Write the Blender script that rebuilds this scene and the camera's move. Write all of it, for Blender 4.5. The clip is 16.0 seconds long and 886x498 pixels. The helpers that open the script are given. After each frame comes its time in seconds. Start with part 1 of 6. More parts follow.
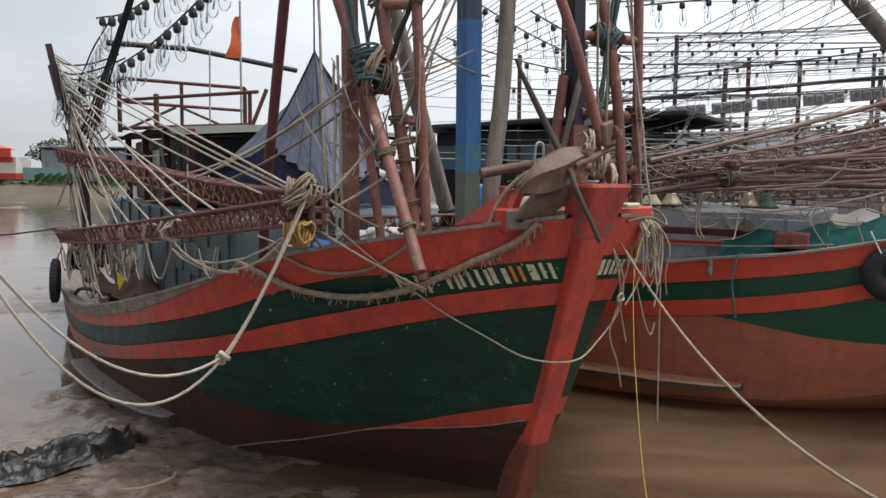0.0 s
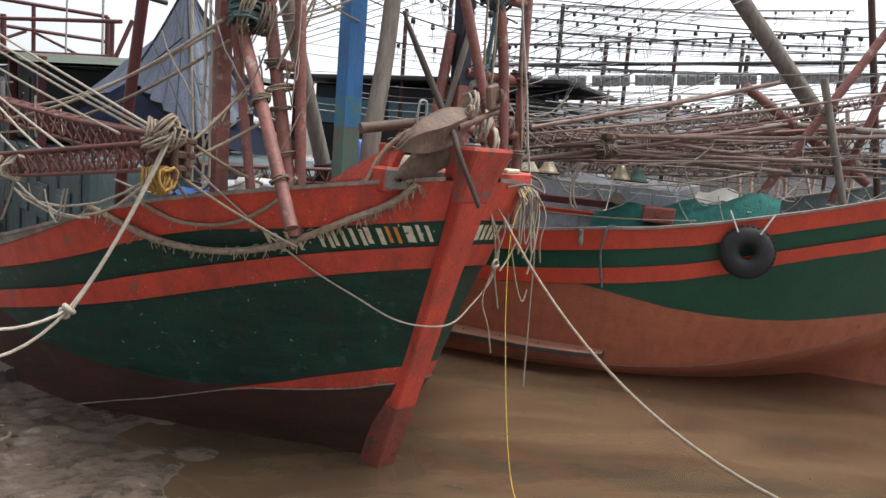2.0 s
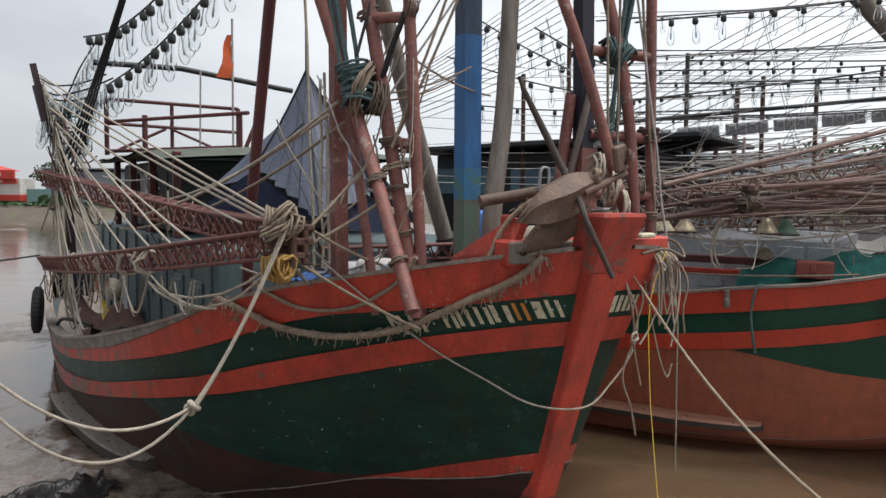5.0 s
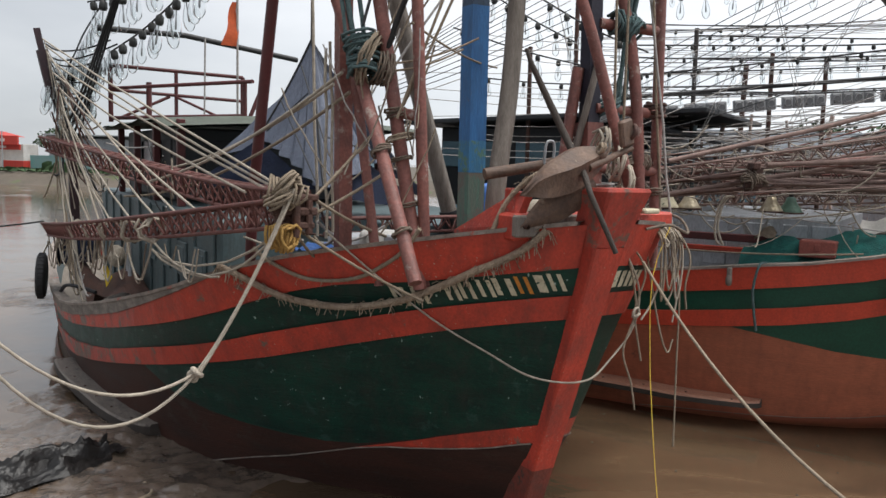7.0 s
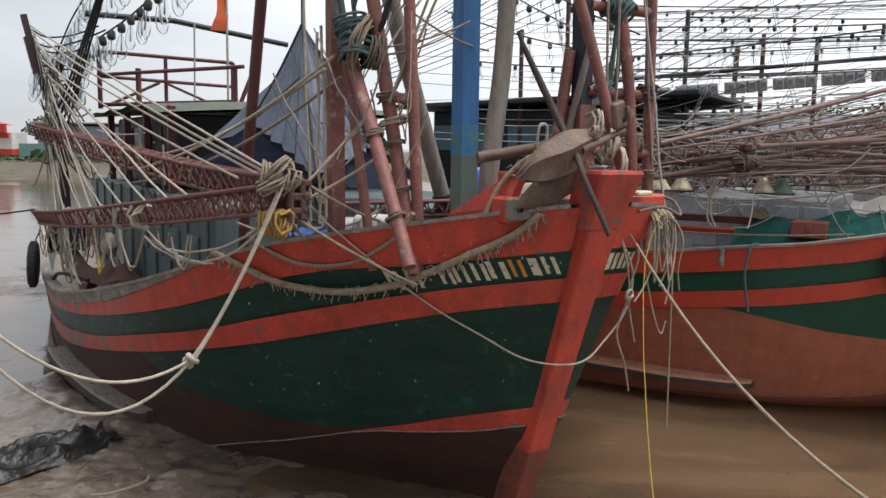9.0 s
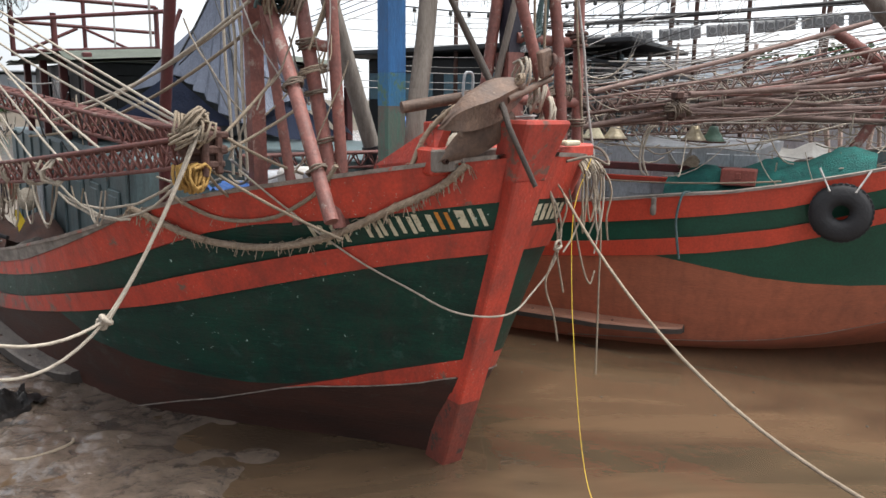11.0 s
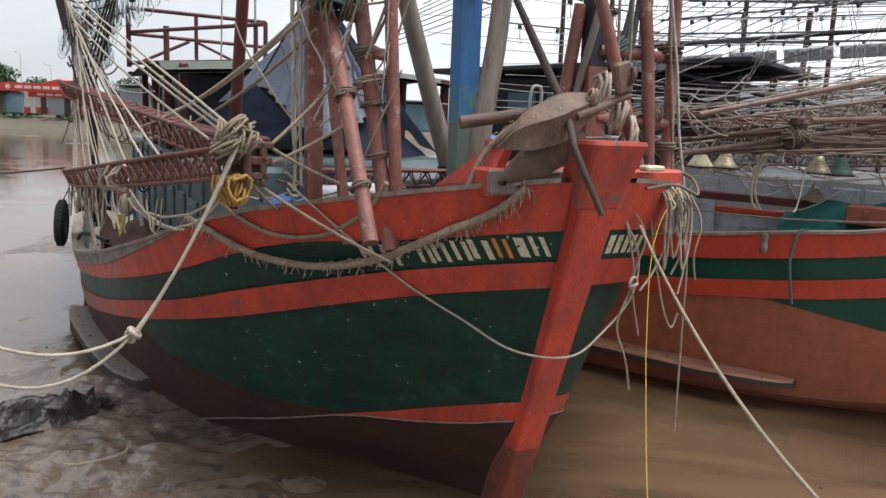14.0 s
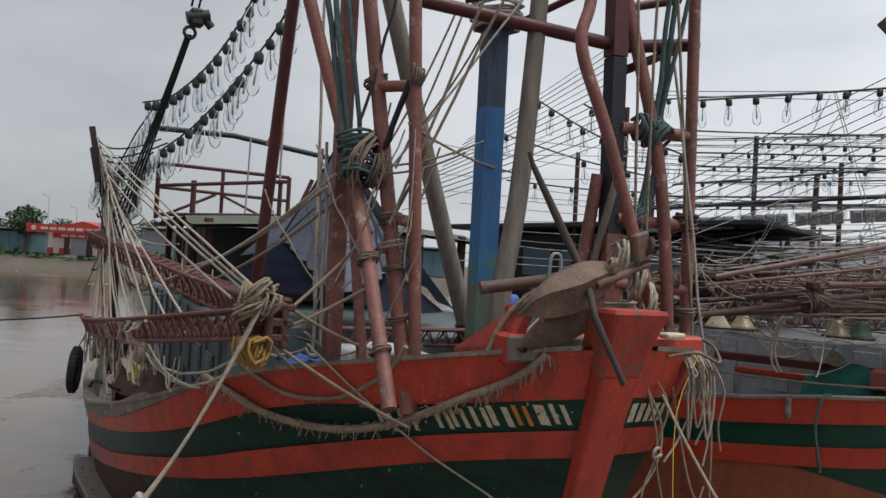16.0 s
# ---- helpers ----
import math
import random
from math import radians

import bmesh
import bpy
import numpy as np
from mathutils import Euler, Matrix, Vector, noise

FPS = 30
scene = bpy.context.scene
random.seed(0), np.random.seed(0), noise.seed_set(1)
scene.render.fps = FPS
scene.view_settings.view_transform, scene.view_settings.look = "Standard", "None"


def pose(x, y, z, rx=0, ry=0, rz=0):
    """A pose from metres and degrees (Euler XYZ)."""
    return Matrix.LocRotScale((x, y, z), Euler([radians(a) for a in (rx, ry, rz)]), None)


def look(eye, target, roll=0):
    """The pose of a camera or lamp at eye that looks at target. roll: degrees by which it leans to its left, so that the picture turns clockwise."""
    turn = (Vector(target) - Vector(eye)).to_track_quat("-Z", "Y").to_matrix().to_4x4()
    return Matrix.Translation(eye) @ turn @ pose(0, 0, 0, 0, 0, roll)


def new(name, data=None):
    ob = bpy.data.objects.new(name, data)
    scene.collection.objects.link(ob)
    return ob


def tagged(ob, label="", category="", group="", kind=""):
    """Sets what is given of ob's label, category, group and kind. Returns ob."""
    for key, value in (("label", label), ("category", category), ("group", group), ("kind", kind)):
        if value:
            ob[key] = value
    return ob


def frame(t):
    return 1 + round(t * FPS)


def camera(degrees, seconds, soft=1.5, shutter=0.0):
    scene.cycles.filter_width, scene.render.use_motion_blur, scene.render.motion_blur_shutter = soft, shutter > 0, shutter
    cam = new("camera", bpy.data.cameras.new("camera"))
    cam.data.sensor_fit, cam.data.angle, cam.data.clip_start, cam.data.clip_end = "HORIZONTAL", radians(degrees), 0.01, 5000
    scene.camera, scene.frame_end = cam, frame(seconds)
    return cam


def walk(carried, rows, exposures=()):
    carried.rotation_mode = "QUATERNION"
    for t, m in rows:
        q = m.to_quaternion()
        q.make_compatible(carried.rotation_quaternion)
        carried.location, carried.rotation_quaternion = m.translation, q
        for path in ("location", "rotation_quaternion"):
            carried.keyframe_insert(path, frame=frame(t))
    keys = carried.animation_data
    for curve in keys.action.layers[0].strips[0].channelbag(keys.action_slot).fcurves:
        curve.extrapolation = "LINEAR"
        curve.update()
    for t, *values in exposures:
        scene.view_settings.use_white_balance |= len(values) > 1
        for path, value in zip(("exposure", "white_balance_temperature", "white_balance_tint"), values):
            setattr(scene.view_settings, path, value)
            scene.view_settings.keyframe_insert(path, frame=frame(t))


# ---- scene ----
cam = camera(58.9, 16.0)
PATH = [
    (0, (0.195, 0.021, 2.514), (0.114, 2.009, 2.317), 0.6),
    (0.5, (0.174, 0.068, 2.500), (0.100, 2.057, 2.300), 2.3),
    (1, (0.163, 0.078, 2.513), (0.148, 2.067, 2.302), 3.3),
    (1.5, (0.145, 0.174, 2.526), (0.296, 2.158, 2.322), 3.7),
    (2, (0.190, 0.238, 2.510), (0.432, 2.202, 2.220), 4.7),
    (2.5, (0.315, 0.281, 2.479), (0.430, 2.254, 2.167), 5.3),
    (3, (0.376, 0.279, 2.484), (0.317, 2.250, 2.154), 4.7),
    (3.5, (0.295, 0.489, 2.487), (0.153, 2.465, 2.216), 0.7),
    (4, (0.240, 0.629, 2.568), (0.138, 2.621, 2.424), 0.0),
    (6.5, (0.237, 0.630, 2.566), (0.136, 2.621, 2.411), 1.3),
    (7, (0.234, 0.626, 2.560), (0.134, 2.612, 2.347), 1.5),
    (7.5, (0.227, 0.626, 2.558), (0.136, 2.611, 2.327), 1.9),
    (8, (0.232, 0.616, 2.559), (0.155, 2.600, 2.322), 1.9),
    (8.5, (0.234, 0.613, 2.562), (0.154, 2.597, 2.322), 1.3),
    (9, (0.225, 0.617, 2.554), (0.145, 2.600, 2.303), 1.0),
    (9.5, (0.223, 0.613, 2.550), (0.145, 2.596, 2.298), 0.8),
    (10, (0.242, 0.605, 2.546), (0.225, 2.573, 2.189), 0.8),
    (10.2, (0.250, 0.678, 2.552), (0.362, 2.635, 2.156), 1.3),
    (12.3, (0.792, 0.784, 2.572), (0.675, 2.757, 2.269), 1.5),
    (12.5, (0.851, 0.896, 2.563), (0.740, 2.871, 2.266), 2.8),
    (13, (0.889, 1.077, 2.540), (0.728, 3.042, 2.206), 3.6),
    (13.5, (0.897, 1.219, 2.518), (0.653, 3.175, 2.183), 3.5),
    (14, (0.850, 1.272, 2.525), (0.590, 3.227, 2.196), 2.4),
    (14.5, (0.830, 1.279, 2.523), (0.558, 3.235, 2.211), 2.7),
    (15, (0.814, 1.292, 2.558), (0.526, 3.262, 2.375), 3.2),
    (15.5, (0.792, 1.277, 2.629), (0.489, 3.253, 2.563), 3.1),
    (16, (0.788, 1.267, 2.655), (0.477, 3.242, 2.690), 3.3),
]
walk(cam, [(t, look(eye, target, roll)) for t, eye, target, roll in PATH],
     [(0, 0.83), (1.0, 0.9), (2.0, 1.2), (3.0, 1.02), (3.5, 1.02), (4.0, 0.85), (6.5, 0.75), (7.5, 0.88), (9.5, 1.0), (10.2, 1.38), (12.5, 1.24), (13.0, 0.95), (13.5, 1.05), (14.5, 1.1), (15.0, 0.9), (15.5, 0.5), (16.0, 0.33)])

# ---- light ----
world = bpy.data.worlds.new("overcast_sky")
scene.world = world
world.use_nodes = True
wn, wl = world.node_tree.nodes, world.node_tree.links
wn.clear()
w_out = wn.new("ShaderNodeOutputWorld")
w_bg = wn.new("ShaderNodeBackground")
w_sky = wn.new("ShaderNodeTexSky")
w_sky.sky_type, w_sky.sun_disc = "NISHITA", False
w_sky.sun_elevation, w_sky.sun_rotation = radians(70), radians(102)
w_geo = wn.new("ShaderNodeTexCoord")
w_map = wn.new("ShaderNodeMapping")
w_map.inputs["Scale"].default_value = (1.0, 1.0, 3.0)
w_noise = wn.new("ShaderNodeTexNoise")
w_noise.inputs["Scale"].default_value, w_noise.inputs["Detail"].default_value = 1.6, 6.0
w_ramp = wn.new("ShaderNodeValToRGB")
w_ramp.color_ramp.elements[0].position, w_ramp.color_ramp.elements[0].color = 0.36, (3.5, 3.72, 4.05, 1)
w_ramp.color_ramp.elements[1].position, w_ramp.color_ramp.elements[1].color = 0.68, (5.5, 5.62, 5.8, 1)
w_mix = wn.new("ShaderNodeMixRGB")
w_mix.inputs[0].default_value = 0.9
wl.new(w_geo.outputs["Generated"], w_map.inputs[0])
wl.new(w_map.outputs[0], w_noise.inputs["Vector"])
wl.new(w_noise.outputs["Fac"], w_ramp.inputs[0])
wl.new(w_sky.outputs[0], w_mix.inputs[1])
wl.new(w_ramp.outputs[0], w_mix.inputs[2])
# cloud thinning towards the east
w_dot = wn.new("ShaderNodeVectorMath")
w_dot.operation = "DOT_PRODUCT"
w_dot.inputs[1].default_value = Vector((0.72, 0.45, 0.53)).normalized()
w_grad = wn.new("ShaderNodeMapRange")
w_grad.inputs[1].default_value, w_grad.inputs[2].default_value, w_grad.inputs[3].default_value, w_grad.inputs[4].default_value = 0.1, 0.95, 0.84, 1.36
w_gain = wn.new("ShaderNodeVectorMath")
w_gain.operation = "SCALE"
wl.new(w_geo.outputs["Generated"], w_dot.inputs[0])
wl.new(w_dot.outputs["Value"], w_grad.inputs[0])
wl.new(w_mix.outputs[0], w_gain.inputs[0])
wl.new(w_grad.outputs[0], w_gain.inputs["Scale"])
wl.new(w_gain.outputs[0], w_bg.inputs[0])
w_bg.inputs[1].default_value = 0.1
wl.new(w_bg.outputs[0], w_out.inputs[0])

sun_data = bpy.data.lights.new("sun", "SUN")
sun_data.energy, sun_data.angle, sun_data.color = 2.2, radians(40), (1.0, 0.97, 0.92)
sun = new("sun", sun_data)
sun.matrix_world = look((14, 5, 40), (0, 8, 0))


# ---- materials ----
def mat(name, base, alt=None, scale=3.0, rough=0.6, metal=0.0, bump=0.15, fine=40.0, wear=None, wear_at=0.62, wear_scale=5.0, stretch=(1, 1, 1),
        specks=None, speck_scale=14.0, speck_at=0.7, seams=0.0, rough_var=0.12, spec=0.5, tone=0.0, wear_aft=0.0, grime=0.0):
    """A painted, worn or grained surface: two colours mixed by noise, worn patches, specks, plank seams and fine relief."""
    m = bpy.data.materials.new(name)
    m.use_nodes = True
    n, l = m.node_tree.nodes, m.node_tree.links
    b = n["Principled BSDF"]
    tc = n.new("ShaderNodeTexCoord")
    mp = n.new("ShaderNodeMapping")
    mp.inputs["Scale"].default_value = stretch
    l.new(tc.outputs["Object"], mp.inputs[0])
    big = n.new("ShaderNodeTexNoise")
    big.inputs["Scale"].default_value, big.inputs["Detail"].default_value, big.inputs["Roughness"].default_value = scale, 6, 0.65
    l.new(mp.outputs[0], big.inputs["Vector"])
    rp = n.new("ShaderNodeValToRGB")
    rp.color_ramp.elements[0].position, rp.color_ramp.elements[1].position = 0.3, 0.7
    alt = alt or tuple(c * 0.7 for c in base)
    rp.color_ramp.elements[0].color, rp.color_ramp.elements[1].color = (*alt, 1), (*base, 1)
    l.new(big.outputs["Fac"], rp.inputs[0])
    colour = rp.outputs[0]
    small = n.new("ShaderNodeTexNoise")
    small.inputs["Scale"].default_value, small.inputs["Detail"].default_value = fine, 4
    l.new(mp.outputs[0], small.inputs["Vector"])
    g = n.new("ShaderNodeMixRGB")
    g.blend_type, g.inputs[0].default_value = "OVERLAY", 0.35
    l.new(colour, g.inputs[1])
    l.new(small.outputs["Fac"], g.inputs[2])
    colour = g.outputs[0]
    if tone:
        oi = n.new("ShaderNodeObjectInfo")
        hs = n.new("ShaderNodeHueSaturation")
        mr = n.new("ShaderNodeMapRange")
        mr.inputs[3].default_value, mr.inputs[4].default_value = 1 - tone, 1 + tone
        l.new(oi.outputs["Random"], mr.inputs[0])
        l.new(mr.outputs[0], hs.inputs["Value"])
        l.new(colour, hs.inputs["Color"])
        colour = hs.outputs[0]
    if wear:
        wn_ = n.new("ShaderNodeTexNoise")
        wn_.inputs["Scale"].default_value, wn_.inputs["Detail"].default_value, wn_.inputs["Roughness"].default_value = wear_scale, 8, 0.7
        l.new(tc.outputs["Object"], wn_.inputs["Vector"])
        wr = n.new("ShaderNodeValToRGB")
        wr.color_ramp.elements[0].position, wr.color_ramp.elements[1].position = wear_at, wear_at + 0.06
        if wear_aft:
            sx = n.new("ShaderNodeSeparateXYZ")
            l.new(tc.outputs["Object"], sx.inputs[0])
            ar = n.new("ShaderNodeMapRange")
            ar.inputs[1].default_value, ar.inputs[2].default_value, ar.inputs[3].default_value, ar.inputs[4].default_value = 2.0, 9.0, 0.0, wear_aft
            l.new(sx.outputs[0], ar.inputs[0])
            aw = n.new("ShaderNodeMath")
            aw.operation = "ADD"
            l.new(wn_.outputs["Fac"], aw.inputs[0])
            l.new(ar.outputs[0], aw.inputs[1])
            l.new(aw.outputs[0], wr.inputs[0])
        else:
            l.new(wn_.outputs["Fac"], wr.inputs[0])
        mx = n.new("ShaderNodeMixRGB")
        l.new(wr.outputs[0], mx.inputs[0])
        l.new(colour, mx.inputs[1])
        mx.inputs[2].default_value = (*wear, 1)
        colour = mx.outputs[0]
    if grime:
        gm = n.new("ShaderNodeMapping")
        gm.inputs["Scale"].default_value = (5, 5, 1.6)
        l.new(tc.outputs["Object"], gm.inputs[0])
        gn = n.new("ShaderNodeTexNoise")
        gn.inputs["Scale"].default_value, gn.inputs["Detail"].default_value, gn.inputs["Roughness"].default_value = 1.3, 7, 0.7
        l.new(gm.outputs[0], gn.inputs["Vector"])
        gr_ = n.new("ShaderNodeMapRange")
        gr_.inputs[1].default_value, gr_.inputs[2].default_value, gr_.inputs[4].default_value = 0.45, 0.75, grime
        l.new(gn.outputs["Fac"], gr_.inputs[0])
        mx = n.new("ShaderNodeMixRGB")
        l.new(gr_.outputs[0], mx.inputs[0])
        l.new(colour, mx.inputs[1])
        mx.inputs[2].default_value = (0.035, 0.028, 0.024, 1)
        colour = mx.outputs[0]
    if specks:
        vo = n.new("ShaderNodeTexNoise")
        vo.inputs["Scale"].default_value, vo.inputs["Detail"].default_value = speck_scale * 3.2, 2.5
        l.new(tc.outputs["Object"], vo.inputs["Vector"])
        vr = n.new("ShaderNodeValToRGB")
        vr.color_ramp.elements[0].position, vr.color_ramp.elements[1].position = speck_at, speck_at + 0.03
        l.new(vo.outputs["Fac"], vr.inputs[0])
        gate = n.new("ShaderNodeMath")
        gate.operation = "MULTIPLY"
        gr = n.new("ShaderNodeValToRGB")
        gr.color_ramp.elements[0].position, gr.color_ramp.elements[1].position = 0.46, 0.54
        l.new(big.outputs["Fac"], gr.inputs[0])
        l.new(vr.outputs[0], gate.inputs[0])
        l.new(gr.outputs[0], gate.inputs[1])
        mx = n.new("ShaderNodeMixRGB")
        l.new(gate.outputs[0], mx.inputs[0])
        l.new(colour, mx.inputs[1])
        mx.inputs[2].default_value = (*specks, 1)
        colour = mx.outputs[0]
    l.new(colour, b.inputs["Base Color"])
    b.inputs["Metallic"].default_value = metal
    b.inputs["Specular IOR Level"].default_value = spec
    rr = n.new("ShaderNodeMapRange")
    rr.inputs[3].default_value, rr.inputs[4].default_value = max(rough - rough_var, 0.03), min(rough + rough_var, 1)
    l.new(big.outputs["Fac"], rr.inputs[0])
    l.new(rr.outputs[0], b.inputs["Roughness"])
    height = small.outputs["Fac"]
    if seams:
        wv = n.new("ShaderNodeTexWave")
        wv.bands_direction = "Z"
        wv.inputs["Scale"].default_value, wv.inputs["Distortion"].default_value, wv.inputs["Detail"].default_value = seams, 0.6, 2
        l.new(tc.outputs["Object"], wv.inputs["Vector"])
        sr = n.new("ShaderNodeValToRGB")
        sr.color_ramp.elements[0].position, sr.color_ramp.elements[1].position = 0.0, 0.06
        l.new(wv.outputs["Fac"], sr.inputs[0])
        ad = n.new("ShaderNodeMath")
        ad.operation = "ADD"
        sm = n.new("ShaderNodeMath")
        sm.operation = "MULTIPLY"
        sm.inputs[1].default_value = 0.25
        l.new(sr.outputs[0], sm.inputs[0])
        l.new(small.outputs["Fac"], ad.inputs[0])
        l.new(sm.outputs[0], ad.inputs[1])
        height = ad.outputs[0]
    bp = n.new("ShaderNodeBump")
    bp.inputs["Strength"].default_value, bp.inputs["Distance"].default_value = bump, 0.02
    l.new(height, bp.inputs["Height"])
    l.new(bp.outputs[0], b.inputs["Normal"])
    return m


RED = mat("red_hull_paint", (0.55, 0.058, 0.03), (0.36, 0.042, 0.026), 2.6, 0.5, grime=0.6, wear=(0.17, 0.11, 0.085), wear_at=0.62, wear_scale=4, specks=(0.42, 0.33, 0.26), speck_at=0.69, bump=0.3, wear_aft=0.17)
RED2 = mat("fresh_red_hull_paint", (0.60, 0.07, 0.035), (0.50, 0.058, 0.03), 2.2, 0.45, grime=0.3, wear=(0.4, 0.2, 0.12), wear_at=0.74, wear_scale=4)
GREEN = mat("dark_green_hull_paint", (0.007, 0.052, 0.034), (0.004, 0.02, 0.016), 2.5, 0.5, spec=0.28, grime=0.6, wear=(0.022, 0.062, 0.05), wear_at=0.6, wear_scale=5, stretch=(0.6, 0.6, 2), wear_aft=0.2, specks=(0.34, 0.45, 0.41), speck_scale=6, speck_at=0.7, seams=1.9, bump=0.3)
GREEN2 = mat("green_hull_paint", (0.008, 0.075, 0.045), (0.006, 0.055, 0.035), 2.5, 0.4, seams=1.9)
BROWN = mat("brown_bottom_paint", (0.062, 0.025, 0.018), (0.028, 0.017, 0.014), 2, 0.6, spec=0.22, wear=(0.05, 0.035, 0.028), wear_at=0.58, wear_scale=3, stretch=(0.5, 0.5, 2), seams=1.9, bump=0.3)
BROWN2 = mat("rust_red_bottom_paint", (0.44, 0.13, 0.068), (0.32, 0.1, 0.055), 2, 0.5, grime=0.35, wear=(0.2, 0.07, 0.045), wear_at=0.62, wear_scale=3, stretch=(0.4, 0.4, 2.5), seams=1.9)
STEMF = mat("worn_stem_foot", (0.24, 0.045, 0.028), (0.08, 0.028, 0.02), 4, 0.55, wear=(0.05, 0.035, 0.028), wear_at=0.56, wear_scale=6, bump=0.3)
CAPW = mat("weathered_cap_timber", (0.36, 0.31, 0.27), (0.17, 0.14, 0.12), 5, 0.8, grime=0.5, stretch=(0.4, 3, 3), wear=(0.5, 0.08, 0.05), wear_at=0.6)
GREYW = mat("grey_weathered_timber", (0.25, 0.22, 0.19), (0.12, 0.10, 0.085), 4, 0.85, stretch=(4, 4, 0.5), bump=0.5)
DARKW = mat("dark_wet_timber", (0.065, 0.048, 0.038), (0.035, 0.027, 0.022), 4, 0.7, bump=0.5, stretch=(1, 4, 4))
# muddy plank colours with light put in: dark shaded sides, paler lit top
PLANK = mat("shaded_muddy_plank", (0.055, 0.04, 0.032), (0.025, 0.02, 0.017), 4, 0.75, bump=0.4, stretch=(0.5, 4, 4))
PALEPLANK = mat("pale_lit_muddy_plank_top", (0.22, 0.185, 0.155), (0.11, 0.09, 0.075), 5, 0.6, bump=0.5, stretch=(0.5, 4, 4), wear=(0.09, 0.07, 0.06), wear_at=0.56, wear_scale=7)
PLANK2 = mat("rusty_fender_plank", (0.34, 0.17, 0.11), (0.2, 0.09, 0.06), 4, 0.6, bump=0.4, stretch=(0.5, 4, 4))
SPAR = mat("pinkish_red_spar_paint", (0.27, 0.10, 0.08), (0.16, 0.065, 0.055), 5, 0.6, grime=0.5, wear=(0.33, 0.25, 0.215), wear_at=0.58, wear_scale=9, bump=0.3)
DKRED = mat("dark_red_steel_paint", (0.11, 0.022, 0.022), (0.065, 0.016, 0.016), 4, 0.5, wear=(0.14, 0.08, 0.07), wear_at=0.66)
TRUSS = mat("rusty_truss_paint", (0.17, 0.06, 0.05), (0.09, 0.037, 0.032), 6, 0.7, wear=(0.24, 0.16, 0.13), wear_at=0.6, bump=0.4)
BLEACH = mat("bleached_rusty_spar", (0.50, 0.39, 0.33), (0.31, 0.22, 0.185), 6, 0.8, bump=0.4, tone=0.35)
OLDSPAR = mat("dull_rusty_spar", (0.25, 0.17, 0.145), (0.13, 0.085, 0.075), 6, 0.8, bump=0.4, tone=0.35)
RUST = mat("dark_rusty_iron", (0.10, 0.045, 0.032), (0.045, 0.028, 0.024), 7, 0.8, bump=0.5)
IRON = mat("anchor_iron", (0.18, 0.11, 0.075), (0.06, 0.036, 0.027), 6, 0.65, bump=0.35, fine=40, grime=0.5, wear=(0.24, 0.17, 0.125), wear_at=0.62, wear_scale=9)
BLUE = mat("blue_mast_paint", (0.05, 0.21, 0.50), (0.035, 0.14, 0.34), 3, 0.6, wear=(0.12, 0.14, 0.15), wear_at=0.62, stretch=(5, 5, 0.5), bump=0.4, grime=0.4)
BLUEG = mat("rubbed_blue_green_mast_paint", (0.05, 0.21, 0.44), (0.06, 0.19, 0.28), 5, 0.7, wear=(0.11, 0.22, 0.17), wear_at=0.5, wear_scale=7, stretch=(5, 5, 0.5), bump=0.5)
BLUEB = mat("worn_green_mast_paint", (0.10, 0.21, 0.16), (0.17, 0.16, 0.135), 4, 0.75, wear=(0.17, 0.15, 0.125), wear_at=0.5, stretch=(5, 5, 0.5), bump=0.5)
ROPE = mat("tan_rope", (0.34, 0.275, 0.20), (0.19, 0.15, 0.11), 20, 0.9, bump=0.6, fine=120)
ROPEW = mat("pale_rope", (0.49, 0.43, 0.35), (0.30, 0.26, 0.21), 20, 0.9, bump=0.6, fine=120)
DROPE = mat("dark_tan_rope", (0.20, 0.155, 0.12), (0.11, 0.085, 0.065), 20, 0.9, bump=0.6, fine=120)
HAWSER = mat("frayed_brown_hawser", (0.42, 0.33, 0.24), (0.24, 0.18, 0.13), 20, 0.95, bump=1.0, fine=90)
TEALR = mat("faded_teal_rope", (0.10, 0.16, 0.16), (0.05, 0.08, 0.085), 15, 0.9, bump=0.8, fine=90)
YROPE = mat("yellow_line", (0.72, 0.50, 0.06), (0.6, 0.4, 0.05), 20, 0.7)
OCHRE = mat("ochre_rope_coil", (0.55, 0.34, 0.10), (0.35, 0.2, 0.06), 20, 0.9, bump=0.8, fine=90)
WIRE = mat("black_cable", (0.022, 0.022, 0.024), (0.012, 0.012, 0.013), 10, 0.6)
GWIRE = mat("greyed_rigging_wire", (0.42, 0.40, 0.38), (0.25, 0.23, 0.215), 10, 0.7)
SOCKET = mat("black_lamp_socket", (0.02, 0.021, 0.02), (0.035, 0.037, 0.035), 10, 0.6)
CABIN = mat("grey_blue_cabin_paint", (0.10, 0.145, 0.155), (0.055, 0.085, 0.092), 3, 0.6, grime=0.6, wear=(0.16, 0.13, 0.11), wear_at=0.62, stretch=(1, 1, 0.4), bump=0.2)
CABIN2 = mat("pale_grey_cabin_paint", (0.50, 0.52, 0.56), (0.36, 0.375, 0.40), 3, 0.6, grime=0.35, wear=(0.16, 0.14, 0.13), wear_at=0.66, stretch=(1, 1, 0.4))
BLACKR = mat("black_roof_sheet", (0.028, 0.03, 0.034), (0.018, 0.019, 0.022), 3, 0.6)
AWN = mat("grey_green_awning", (0.105, 0.12, 0.095), (0.06, 0.072, 0.056), 3, 0.85, bump=0.3)
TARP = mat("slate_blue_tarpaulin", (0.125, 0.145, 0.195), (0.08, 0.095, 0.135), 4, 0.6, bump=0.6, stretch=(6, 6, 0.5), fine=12)
